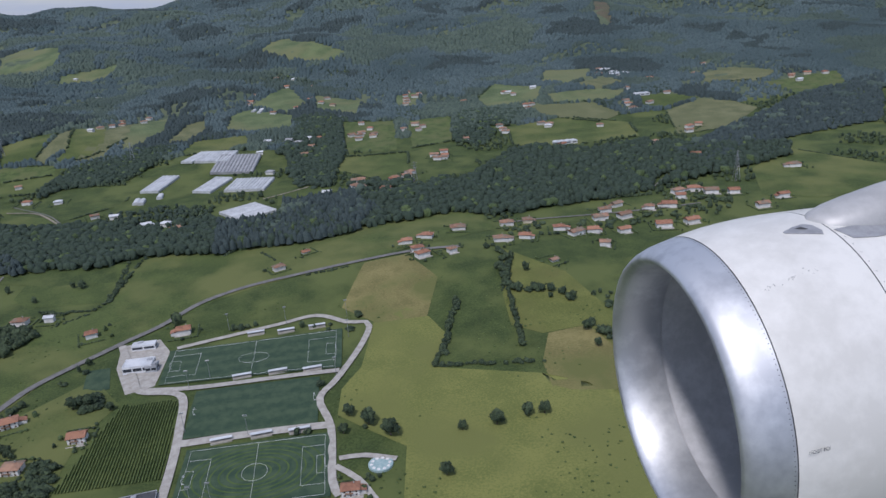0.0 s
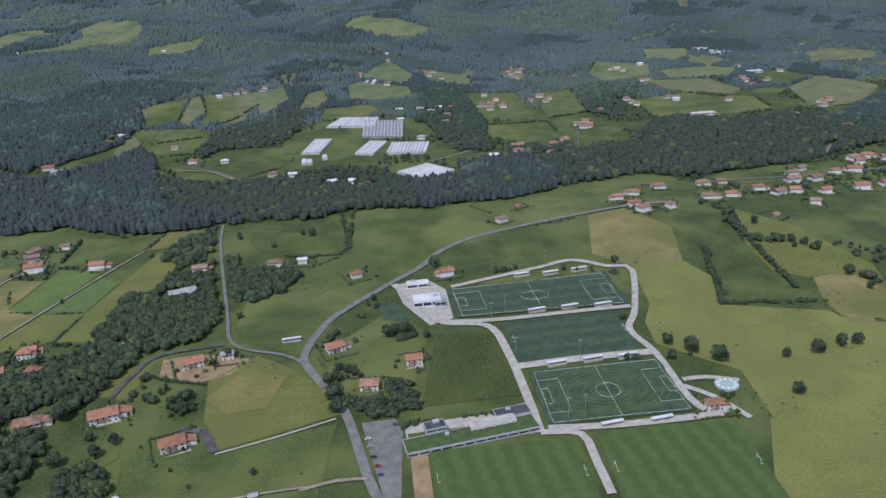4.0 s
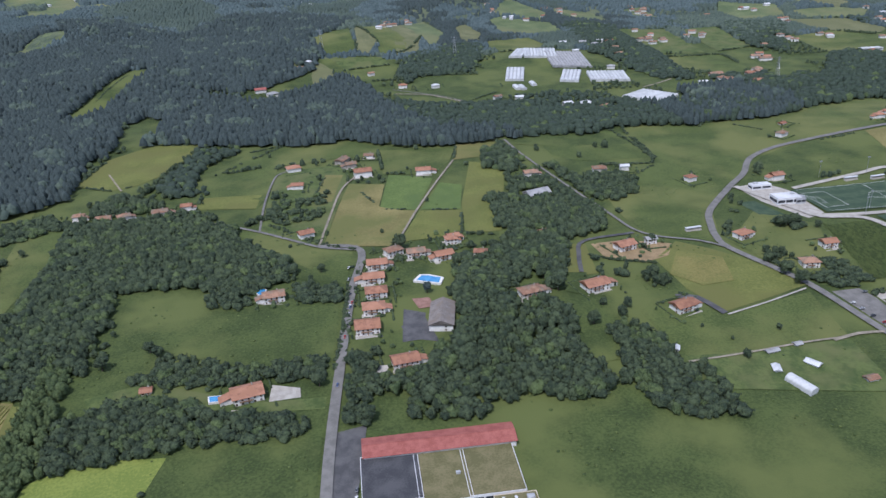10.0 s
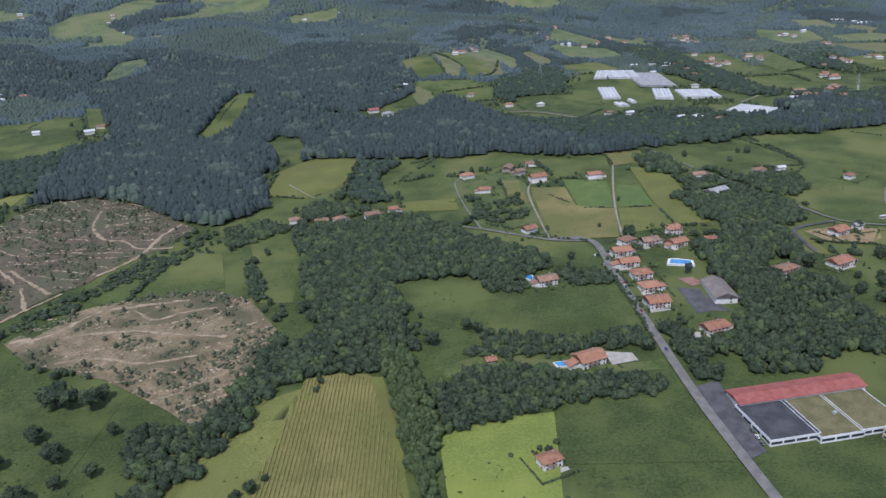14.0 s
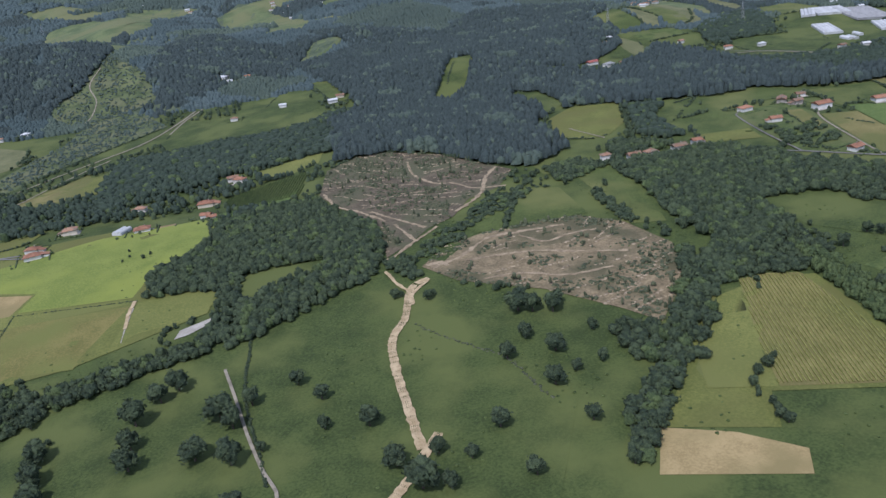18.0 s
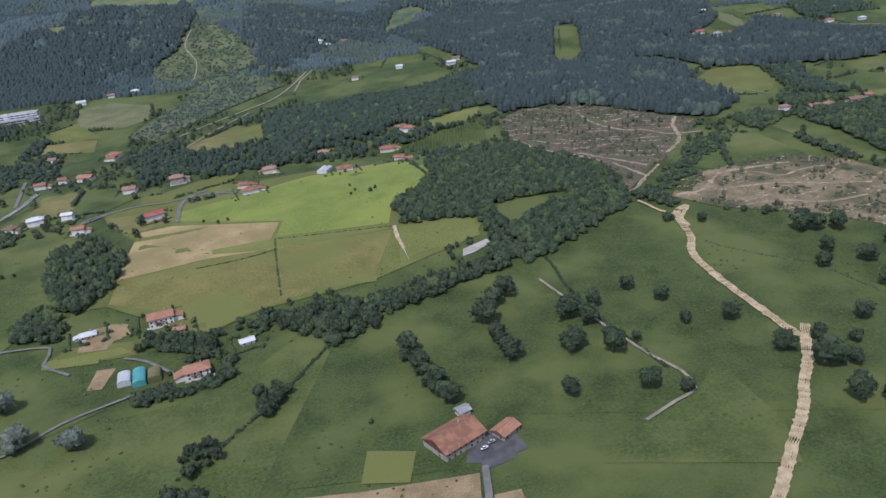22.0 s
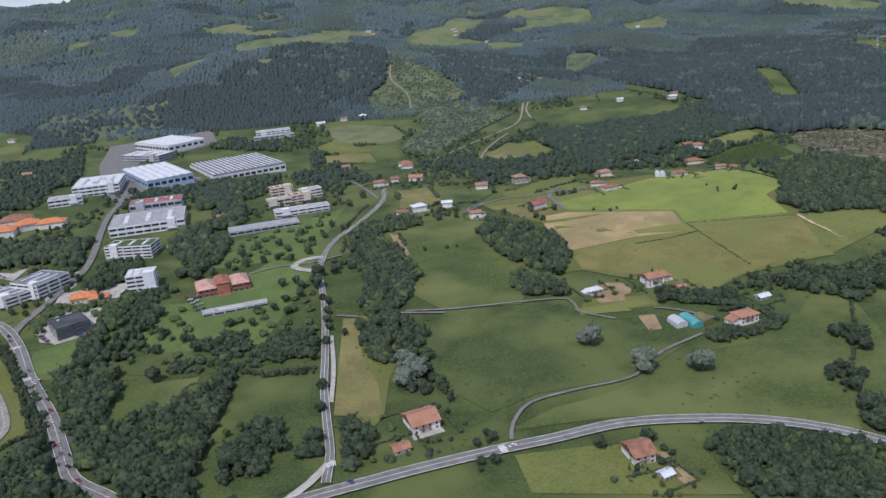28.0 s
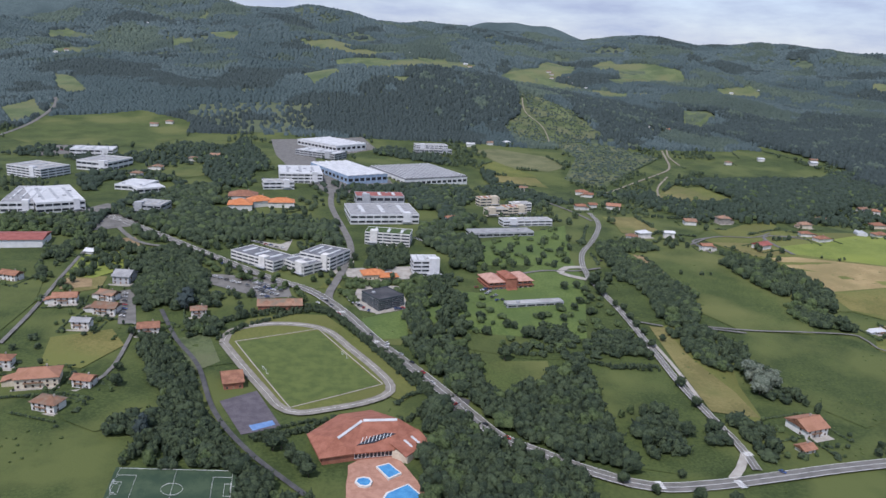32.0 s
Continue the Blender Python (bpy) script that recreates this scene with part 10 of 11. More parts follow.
tree(-1328, 403, 15.9, 'oak', 1.2)
tree(-1287, 398, 8.2, 'oak', 1.0)
tree(-1347, 357, 12.9, 'oak', 1.0)
tree(-1350, 488, 17.6, 'oak', 1.0)
tree(-1361, 477, 15.8, 'oak', 1.0)
tree(-1374, 455, 21.4, 'oak', 1.0)
tree(-1372, 429, 16.1, 'oak', 1.0)
tree(-1369, 407, 17.7, 'oak', 1.0)
tree(-1432, 438, 16.8, 'oak', 1.0)
tree(-1428, 414, 16.2, 'oak', 1.0)
tree(-1422, 393, 15.6, 'oak', 1.0)
tree(-1417, 374, 15.1, 'oak', 1.0)
tree(-1316, 441, 19.2, 'oak', 1.2)
tree(-1307, 428, 16.6, 'oak', 1.0)
tree(-1160, 545, 9.7, 'oak', 1.0)
tree(-1185, 559, 8.9, 'oak', 1.0)
tree(-1097, 501, 18.7, 'oak', 1.2)
tree(-1087, 496, 16.9, 'oak', 1.0)
tree(-1073, 490, 16.9, 'oak', 1.0)
tree(-1301, 348, 13.8, 'oak', 1.2)
tree(-1284, 337, 10.4, 'oak', 1.0)
tree(-1099, 402, 14.6, 'oak', 1.1)
tree(-1918, 733, 8.8, 'oak', 1.15)
tree(-1909, 713, 8.6, 'oak', 1.15)
tree(-1897, 761, 9.2, 'oak', 1.15)
tree(-1886, 732, 8.9, 'oak', 1.15)
tree(-1873, 742, 9.0, 'oak', 1.15)
tree(-1865, 775, 9.4, 'oak', 1.15)
tree(-1889, 697, 8.5, 'oak', 1.15)
tree(-1906, 684, 8.3, 'oak', 1.15)
tree(-1919, 692, 8.4, 'oak', 1.15)
tree(-1952, 711, 8.6, 'oak', 1.15)
tree(-1939, 732, 8.8, 'oak', 1.15)
tree(-1932, 689, 8.4, 'oak', 1.15)
tree(-1947, 682, 8.3, 'oak', 1.15)
tree(-1964, 686, 8.3, 'oak', 1.15)
tree(-1988, 686, 8.3, 'oak', 1.15)
tree(-1912, 625, 7.7, 'oak', 1.15)
tree(-1900, 627, 7.7, 'oak', 1.15)
tree(-1896, 615, 7.6, 'oak', 1.15)
tree(-1908, 590, 7.3, 'oak', 1.15)
tree(-1896, 596, 7.4, 'oak', 1.15)
tree(-1917, 576, 7.1, 'oak', 1.15)
tree(-1906, 566, 7.1, 'oak', 1.15)
tree(-1930, 575, 7.1, 'oak', 1.15)
tree(-1933, 553, 6.9, 'oak', 1.15)
tree(-1950, 557, 6.9, 'oak', 1.15)
tree(-1962, 519, 6.5, 'oak', 1.15)
tree(-2000, 528, 6.6, 'oak', 1.15)
tree(-1977, 539, 6.7, 'oak', 1.15)
tree(-1825, 883, 10.6, 'oak', 1.15)
tree(-1842, 849, 10.2, 'oak', 1.15)
tree(-1850, 912, 10.9, 'oak', 1.15)
tree(-1977, 673, 8.2, 'oak', 1.15)
tree(-1881, 636, 12.7, 'oak', 1.1)
tree(-1882, 612, 13.3, 'oak', 1.1)
tree(-1878, 584, 6.4, 'oak', 1.1)
tree(-1874, 576, 7.2, 'oak', 1.1)
tree(-1875, 557, 7.0, 'oak', 1.1)
tree(-1875, 542, 6.9, 'oak', 1.1)
tree(-1874, 528, 6.7, 'oak', 1.1)
tree(-1877, 505, 7.3, 'oak', 1.1)
tree(-1881, 443, 8.0, 'oak', 1.1)
tree(-1883, 416, 7.6, 'oak', 1.1)
tree(-2039, 612, 8.5, 'oak', 1.25)
tree(-2027, 594, 8.2, 'oak', 1.25)
tree(-2036, 583, 8.1, 'oak', 1.25)
tree(-2019, 570, 7.9, 'oak', 1.25)
tree(-2009, 594, 8.2, 'oak', 1.25)
tree(-2001, 556, 7.8, 'oak', 1.25)
tree(-2033, 559, 7.8, 'oak', 1.25)
tree(-2021, 525, 7.4, 'oak', 1.25)
tree(-2013, 539, 7.6, 'oak', 1.25)
tree(-2001, 529, 7.4, 'oak', 1.25)
tree(-2037, 534, 7.5, 'oak', 1.25)
tree(-1982, 541, 7.6, 'oak', 1.25)
tree(-1828, 434, 16, 'willow', 1.0)
wood('oak', [(-1187, 625), (-1167, 631), (-1149, 602), (-1145, 588), (-1155, 579), (-1171, 586), (-1187, 605)], 6, 8)
treeline('oak', [(-2221, 518), (-2206, 538), (-2185, 562), (-2154, 574), (-2126, 573), (-2093, 517), (-2067, 469), (-2053, 438)], 3.2, 5.0, 0.3, label='tall clipped dark green hedge round the running track')
treeline('oak', [(-2161, 387), (-2143, 398), (-2126, 406)], 2.6, 3.0, 0.4, label='tall clipped dark green hedge round the running track')
treeline('oak', [(-2077, 426), (-2066, 437), (-2055, 441)], 3, 4.0, 0.4, label='tall clipped dark green hedge round the running track')
treeline('oak', [(-1935, 480), (-1914, 471), (-1887, 473)], 4, 4.5, 0.4, label='bushy dark green hedge between lawns')
wood('oak', [(-1917, 520), (-1904, 530), (-1879, 526), (-1883, 494), (-1903, 489), (-1918, 495)], 6, 7)
wood('oak', [(-1969, 531), (-1951, 544), (-1936, 542), (-1937, 517), (-1954, 512), (-1967, 521)], 6, 7)

wood('oak', [(-465, 454), (-444, 457), (-429, 421), (-435, 395), (-450, 384), (-481, 392), (-465, 419)], 7.5, 11)
wood('oak', [(-406, 527), (-391, 530), (-386, 508), (-403, 499)], 6.5, 8)
wood('oak', [(-498, 396), (-484, 408), (-470, 394), (-464, 386), (-450, 383)], 7, 10)
treeline('oak', [(-433, 573), (-413, 557), (-382, 545)], 2.6, 3, 0.4, label='low dark green hedge along the field edge')
tree(-481, 518, 14.6, 'oak', 1.0)
tree(-486, 540, 13.3, 'oak', 1.0)
tree(-472, 464, 11.9, 'oak', 1.0)
tree(-457, 440, 10.7, 'oak', 1.0)
tree(-339, 430, 5.4, 'oak', 1.0)
tree(-382, 403, 7.3, 'oak', 1.0)
tree(-380, 425, 3.8, 'oak', 1.0)
tree(-394, 444, 3.9, 'oak', 1.0)
tree(-437, 481, 9.0, 'oak', 1.0)
tree(-447, 469, 10.4, 'oak', 1.0)
tree(-445, 452, 9.4, 'oak', 1.0)
tree(-455, 487, 7.4, 'oak', 1.0)
tree(-285, 527, 10.0, 'oak', 1.0)
tree(-282, 505, 13.3, 'oak', 1.0)
tree(-281, 487, 13.0, 'oak', 1.0)
treeline('oak', [(198, 776), (175, 709), (164, 638), (156, 584)], 5, 7, 0.4, label='loose belt of dark trees between pastures')
treeline('oak', [(115, 688), (93, 621), (72, 570)], 4, 5, 0.4, label='loose belt of dark trees between pastures')
treeline('oak', [(72, 570), (87, 567), (108, 567)], 3, 2.5, 0.4, label='low dark green hedge along the field edge')

wood('oak', [(-1158, 634), (-1136, 669), (-1104, 688), (-1080, 732), (-1045, 750), (-1012, 754), (-1029, 726), (-1066, 696), (-1104, 671), (-1116, 630), (-1137, 607)], 5.5, 4.5, thin=0.3)

wood('oak', [(-2249, 494), (-2232, 504), (-2211, 451), (-2189, 422), (-2165, 382), (-2167, 359), (-2188, 367), (-2216, 383), (-2246, 390), (-2227, 412), (-2212, 421), (-2224, 456)], 8, 10)
wood('oak', [(-2295, 670), (-2247, 678), (-2225, 615), (-2234, 577), (-2253, 584), (-2277, 599)], 8, 10)
wood('oak', [(-2334, 968), (-2277, 997), (-2231, 812), (-2264, 731), (-2330, 774), (-2334, 870)], 8.5, 11)
wood('oak', [(-2166, 378), (-2149, 382), (-2129, 358), (-2123, 330), (-2163, 331), (-2164, 352)], 8, 11)
wood('oak', [(-2069, 343), (-2065, 374), (-2052, 434), (-2030, 415), (-2016, 381), (-1991, 358), (-1980, 340), (-1981, 317), (-2070, 334)], 8.5, 12)
wood('oak', [(-2058, 513), (-2027, 516), (-2014, 470), (-2021, 434), (-2003, 430), (-1973, 453), (-1943, 455), (-1953, 350), (-1985, 362), (-2016, 399), (-2035, 437), (-2053, 479)], 8.5, 12)
wood('oak', [(-1987, 507), (-1935, 524), (-1879, 518), (-1886, 495), (-1931, 486), (-1971, 486), (-1987, 489)], 6, 5, thin=0.35)
wood('oak', [(-2065, 595), (-2049, 597), (-2040, 519), (-2055, 504)], 7, 12)

wood('light', [(-2115, 665), (-2094, 682), (-2063, 652), (-2056, 611), (-2095, 586), (-2114, 597)], 7, 6.5, thin=0.5)
wood('light', [(-2059, 718), (-2029, 684), (-2018, 639), (-2048, 586), (-2059, 638)], 7, 6.5, thin=0.5)
wood('light', [(-2143, 866), (-2110, 819), (-2094, 666), (-2115, 650), (-2127, 752)], 7, 6.5, thin=0.5)
wood('light', [(-2340, 845), (-2269, 761), (-2262, 723), (-2318, 778)], 7, 6.5, thin=0.5)
wood('light', [(-2486, 857), (-2392, 840), (-2354, 736), (-2367, 682), (-2404, 732), (-2442, 749)], 8, 8, thin=0.35)
wood('oak', [(-2480, 1141), (-2420, 1094), (-2343, 845), (-2368, 818), (-2436, 979)], 8, 8, thin=0.3)

wood('oak', [(-1722, 699), (-1700, 712), (-1673, 697), (-1649, 667), (-1661, 600), (-1678, 572), (-1696, 595), (-1716, 640)], 8, 13)
wood('light', [(-1717, 592), (-1693, 596), (-1679, 555), (-1704, 536), (-1722, 555)], 7, 8)
wood('oak', [(-2118, 1022), (-2038, 1052), (-1928, 1077), (-1939, 957), (-2007, 888), (-2029, 968), (-2088, 978)], 8, 9, thin=0.2)
wood('oak', [(-2027, 1401), (-1931, 1314), (-1930, 1247), (-2023, 1302), (-2081, 1343)], 8, 9, thin=0.1)

wood('light', [(-866, 526), (-851, 504), (-851, 420), (-851, 397), (-863, 360), (-878, 364), (-873, 453)], 7, 12)

wood('oak', [(-50, 1714), (13, 1755), (45, 1597), (45, 1408), (7, 1181), (-26, 1213), (-12, 1357), (-41, 1483)], 9, 12)
wood('oak', [(41, 1212), (205, 1174), (185, 1066), (98, 1057), (22, 1054)], 9, 10)
wood('pine', [(573, 1158), (755, 1277), (1041, 1476), (1315, 1576), (1026, 1215), (813, 1173), (593, 1063)], 9.5, 12)
wood('oak', [(188, 1792), (236, 1747), (210, 1614), (174, 1627)], 9, 9)
wood('oak', [(292, 1616), (351, 1650), (454, 1596), (377, 1477), (292, 1342), (256, 1404)], 10, 10)
wood('oak', [(617, 1613), (651, 1581), (618, 1516), (598, 1535)], 9, 10)
wood('oak', [(-75, 1512), (-47, 1485), (-27, 1323), (-16, 1191), (-43, 1203), (-67, 1338)], 10, 7)
wood('oak', [(747, 1662), (832, 1693), (808, 1614), (736, 1608)], 10, 8)
wood('oak', [(-265, 1637), (-197, 1668), (-183, 1632), (-251, 1614)], 9, 8)
treeline('oak', [(-542, 1526), (-537, 1713)], 4.5, 5)
treeline('oak', [(-493, 1572), (-523, 1747)], 4.5, 5)
treeline('oak', [(-504, 1497), (-439, 1534), (-392, 1637)], 4.5, 5)
treeline('oak', [(-365, 1568), (-328, 1696), (-344, 1868)], 4.5, 5)
treeline('oak', [(-256, 1485), (-180, 1469), (-140, 1545)], 4.5, 5)
treeline('oak', [(-149, 1650), (-57, 1665)], 4.5, 5)
treeline('oak', [(1, 1818), (93, 1712)], 4.5, 5)
treeline('oak', [(43, 1379), (159, 1367)], 4.5, 5)
treeline('oak', [(380, 1769), (456, 1904)], 4.5, 5)
treeline('oak', [(526, 1628), (650, 1587)], 4.5, 5)
treeline('oak', [(469, 1531), (564, 1436)], 4.5, 5)
treeline('oak', [(352, 1331), (451, 1288), (587, 1297)], 4.5, 5)
treeline('oak', [(922, 1671), (1058, 1648)], 4.5, 5)
treeline('oak', [(-575, 1428), (-488, 1446)], 4.5, 5)
treeline('oak', [(-549, 1348), (-458, 1350), (-416, 1366)], 4.5, 5)
treeline('oak', [(378, 1653), (497, 1653)], 4.5, 5)
treeline('oak', [(50, 1669), (168, 1625)], 4.5, 5)
treeline('oak', [(172, 1396), (252, 1414)], 4.5, 5)

wood('oak', [(-466, 429), (-439, 436), (-418, 423), (-415, 385), (-418, 344), (-459, 353), (-471, 382)], 8, 10)
wood('oak', [(-1531, 430), (-1518, 436), (-1511, 423), (-1523, 399), (-1532, 408)], 7, 9)
wood('oak', [(-1572, 382), (-1556, 382), (-1553, 365), (-1563, 356), (-1573, 364)], 7, 8)
treeline('brush', [(-1175, 511), (-1160, 489), (-1141, 466), (-1123, 446), (-1114, 418), (-1106, 388)], 1.8, 0.9, 1.6, label='pale rush clumps and stones along a wet line in the pasture', name='rush_line')

wood('oak', [(-1548, 514), (-1527, 517), (-1484, 529), (-1451, 515), (-1404, 533), (-1355, 547), (-1336, 551), (-1336, 530), (-1358, 526), (-1407, 507), (-1446, 485), (-1467, 469), (-1487, 469), (-1510, 502)], 6.5, 9)
wood('oak', [(-1336, 657), (-1322, 654), (-1321, 556), (-1331, 531), (-1343, 549), (-1336, 594)], 7, 10)
wood('oak', [(-1329, 562), (-1292, 575), (-1249, 611), (-1198, 645), (-1190, 629), (-1201, 602), (-1247, 571), (-1302, 537), (-1325, 526)], 6.5, 10)
treeline('oak', [(-1516, 554), (-1519, 609), (-1520, 661)], 1.8, 1.2, 0.6, label='low dark hedge along the field edge')
treeline('oak', [(-1517, 660), (-1462, 653), (-1409, 646)], 1.8, 1.2, 0.6, label='low dark hedge along the field edge')
treeline('oak', [(-1588, 626), (-1552, 629), (-1521, 637)], 1.8, 1.4, 0.6, label='low dark hedge along the field edge')
treeline('oak', [(-1302, 537), (-1302, 465), (-1290, 400), (-1283, 363)], 2.2, 2.0, 0.8, label='low dark hedge along the field edge')

# ---------- the aeroplane's engine, as it hangs at the start of the flight ----------
LIP = material("polished_aluminium", (0.500, 0.505, 0.515), (0.660, 0.662, 0.662), 0.52, metal=0.85, scale=1.5, fine=6, bump=0.02, spec=0.5)
COWL = material("white_engine_paint", (0.600, 0.578, 0.520), (0.710, 0.686, 0.625), 0.38, scale=1.2, fine=6, bump=0.02, spec=0.5)
LINER = material("grey_acoustic_liner", (0.440, 0.435, 0.430), (0.560, 0.552, 0.545), 0.55, metal=0.3, scale=2, fine=12, bump=0.05)
PANEL = material("grey_vent_metal", (0.270, 0.270, 0.272), (0.390, 0.390, 0.390), 0.55, metal=0.3, scale=2, fine=12, bump=0.05)
FAIRING = material("pale_grey_fairing", (0.400, 0.390, 0.370), (0.510, 0.498, 0.475), 0.5, metal=0.2, scale=1.2, fine=6, bump=0.02)
SEAM = material("dark_seam", (0.050, 0.050, 0.052), (0.080, 0.080, 0.082), 0.7, scale=3, fine=12, bump=0.0)


def turned(profile, steps=96, ripple=0.0):
    """A solid of revolution about x from pairs of x and radius."""
    bm = bmesh.new()
    rings = []
    for s, r in profile:
        rings.append([bm.verts.new((s, r * math.cos(a), r * math.sin(a))) for a in np.linspace(0, 2 * math.pi, steps, endpoint=False)])
    for a, b in zip(rings, rings[1:]):
        for i in range(steps):
            bm.faces.new((a[i], a[(i + 1) % steps], b[(i + 1) % steps], b[i])).smooth = True
    return bm


engine = new("jet_engine")
ax = Vector((math.cos(radians(-0.8)) * math.cos(radians(2.3)), math.sin(radians(-0.8)), math.sin(radians(2.3)))).normalized()
ay = Vector((0, 0, 1)).cross(ax).normalized()
az = ax.cross(ay)
engine.matrix_basis = Matrix.Translation((2.193, 4.334, 332.043)) @ Matrix((ax, ay, az)).transposed().to_4x4()
part("intake_lip", turned([(0.40, 0.935), (0.28, 0.930), (0.16, 0.940), (0.07, 0.962), (0.02, 0.985), (0.0, 1.010), (0.012, 1.035), (0.05, 1.064), (0.12, 1.092), (0.20, 1.112), (0.285, 1.130)]), LIP, engine, "polished bare metal intake lip")
part("cowl", turned([(0.285, 1.130), (0.38, 1.149), (0.5, 1.168), (0.65, 1.182), (0.8, 1.189), (0.95, 1.190), (1.065, 1.187)]), COWL, engine, "white painted fan cowl")
part("rear_cowl", turned([(1.073, 1.187), (1.3, 1.178), (1.6, 1.160), (2.0, 1.13), (2.6, 1.08), (3.2, 1.02), (3.8, 0.93), (3.8, 0.85)]), COWL, engine, "white painted rear cowl")
part("cowl_seam", turned([(1.064, 1.185), (1.074, 1.185)]), SEAM, engine)
part("lip_seam", turned([(0.282, 1.1312), (0.289, 1.1328)]), SEAM, engine)
part("intake_barrel", turned([(0.40, 0.932), (0.8, 0.925), (1.25, 0.92), (1.26, 0.0)]), LINER, engine, "grey intake barrel")
part("spinner", turned([(0.75, 0.001), (0.82, 0.08), (0.98, 0.19), (1.2, 0.29)], 40), SEAM, engine, "dark fan spinner")
for i in range(24):
    bm = bmesh.new()
    a = 2 * math.pi * i / 24
    pts = [(1.05, 0.25, -0.10), (1.18, 0.25, 0.06), (1.22, 0.90, 0.16), (1.02, 0.90, -0.02)]
    for off in (0.0, 0.015):
        bm.faces.new([bm.verts.new((s + off, r * math.cos(a + t), r * math.sin(a + t))) for s, r, t in pts])
    part("fan_blade", bm, LINER, engine)
bm = bmesh.new()
stations = ((1.02, 1.192, 0.03), (1.05, 1.212, 0.11), (1.10, 1.236, 0.165), (1.2, 1.266, 0.20), (1.35, 1.300, 0.22), (1.6, 1.345, 0.24), (2.0, 1.40, 0.26), (2.7, 1.47, 0.28), (4.0, 1.50, 0.20))
rings = []
for st, top, half in stations:
    rings.append([bm.verts.new((st, -half * math.cos(a), 1.0 + (top - 1.0) * math.sin(a) ** 0.55)) for a in np.linspace(0, math.pi, 25)])
for ra, rb in zip(rings, rings[1:]):
    for i in range(24):
        bm.faces.new((ra[i], ra[i + 1], rb[i + 1], rb[i])).smooth = True
part("pylon_fairing", bm, FAIRING, engine, "pale grey pylon fairing")


def on_cowl(st, degrees, out=0.0):
    """A place on the fan cowl, by its station and angle."""
    r = float(np.interp(st, (0.2, 0.285, 0.38, 0.5, 0.65, 0.8, 0.95, 1.065, 1.3, 1.6), (1.112, 1.130, 1.149, 1.168, 1.182, 1.189, 1.190, 1.187, 1.178, 1.160))) + out
    return (st, r * math.cos(radians(degrees)), r * math.sin(radians(degrees)))


def patch(outline, out, depth):
    """A thin raised plate that follows the cowl."""
    bm = bmesh.new()
    f = bm.faces.new([bm.verts.new(on_cowl(st, d, out)) for st, d in outline])
    ex = bmesh.ops.extrude_face_region(bm, geom=[f])
    bmesh.ops.translate(bm, vec=(0, -depth * 0.15, depth), verts=[v for v in ex["geom"] if isinstance(v, bmesh.types.BMVert)])
    return bm


scoop = part("vent_scoop", patch([(0.765, 96.3), (0.86, 94.2), (0.94, 93.4), (0.99, 95.0), (1.005, 99.0), (0.985, 101.3), (0.775, 97.4)], 0.001, 0.006), PANEL, engine, "small grey vent scoop")
part("vent_slot", patch([(0.855, 95.9), (0.90, 95.5), (0.925, 97.4), (0.905, 97.0)], 0.008, 0.004), SEAM, scoop)
part("pylon_seal", patch([(1.085, 99.5), (1.3, 98.5), (1.6, 98.5), (1.6, 105), (1.3, 106.5), (1.14, 105.5)], 0.002, 0.004), PANEL, engine, "grey seal panel under the pylon")
bm = bmesh.new()
for st, first, last, step in ((0.268, 60, 190, 1.6), (1.10, 104, 190, 4.0)):
    for d in np.arange(first, last, step):
        c = Vector(on_cowl(st, d, 0.0015))
        n = Vector((0, c.y, c.z)).normalized()
        u, w = Vector((1, 0, 0)), n.cross(Vector((1, 0, 0)))
        bm.faces.new([bm.verts.new(c + 0.0035 * (u * math.cos(k) + w * math.sin(k))) for k in np.arange(0, 6.2, math.pi / 3)])
rivets = part("rivets", bm, SEAM, engine)
tagged(rivets, kind="stuff")
random.seed(77)
for k in range(26):
    st = random.uniform(0.38, 0.78)
    d = 117.6 - 7 * (st - 0.45) + random.gauss(0, 0.7)
    size = random.uniform(0.0015, 0.0035)
    part("paint_chip", patch([(st - size, d), (st, d - size * 40), (st + size * 1.5, d), (st, d + size * 40)], 0.001, 0.0006), SEAM, engine)
bm = bmesh.new()
fin = [(1.75, -0.12), (2.05, 0.06), (2.75, 0.10), (2.9, -0.12)]
for off in (-0.012, 0.012):
    bm.faces.new([bm.verts.new((s, -math.cos(0.35) * (1.24 + h) + off * 0.3, math.sin(0.35) * (1.24 + h) + off)) for s, h in fin])
part("strake", bm, COWL, engine, "white strake fin")
text = bpy.data.curves.new("hoist", "FONT")
text.body, text.size, text.align_x = "HOIST POINT", 0.03, "LEFT"
note = new("hoist_lettering", text)
dep = bpy.context.evaluated_depsgraph_get()
dep.update()
letters = bpy.data.meshes.new_from_object(note.evaluated_get(dep))
bpy.data.objects.remove(note)
letters.materials.clear()
letters.materials.append(SEAM)
th = radians(12)
rad = 1.172
place = Matrix.Translation((0.33, -rad * math.cos(th), rad * math.sin(th))) @ Matrix.Rotation(radians(90) - th, 4, "X") @ Matrix.Rotation(radians(4), 4, "Y")
ob = part("lettering", letters, None, engine, "small dark stencilled lettering")
ob.matrix_basis = place
tagged(engine, "white jet engine nacelle with a bare metal intake lip", "jet engine")


# ---------- forest over the hills, and the odd trees between the fields ----------
def spread(y0, y1, gap, x0, x1, seed):
    rng = np.random.default_rng(seed)
    gx, gy = np.meshgrid(np.arange(x0, x1, gap), np.arange(y0, y1, gap * 0.9))
    x = (gx + rng.uniform(-0.4, 0.4, gx.shape) * gap).ravel()
    y = (gy + rng.uniform(-0.4, 0.4, gx.shape) * gap).ravel()
    return x, y, rng


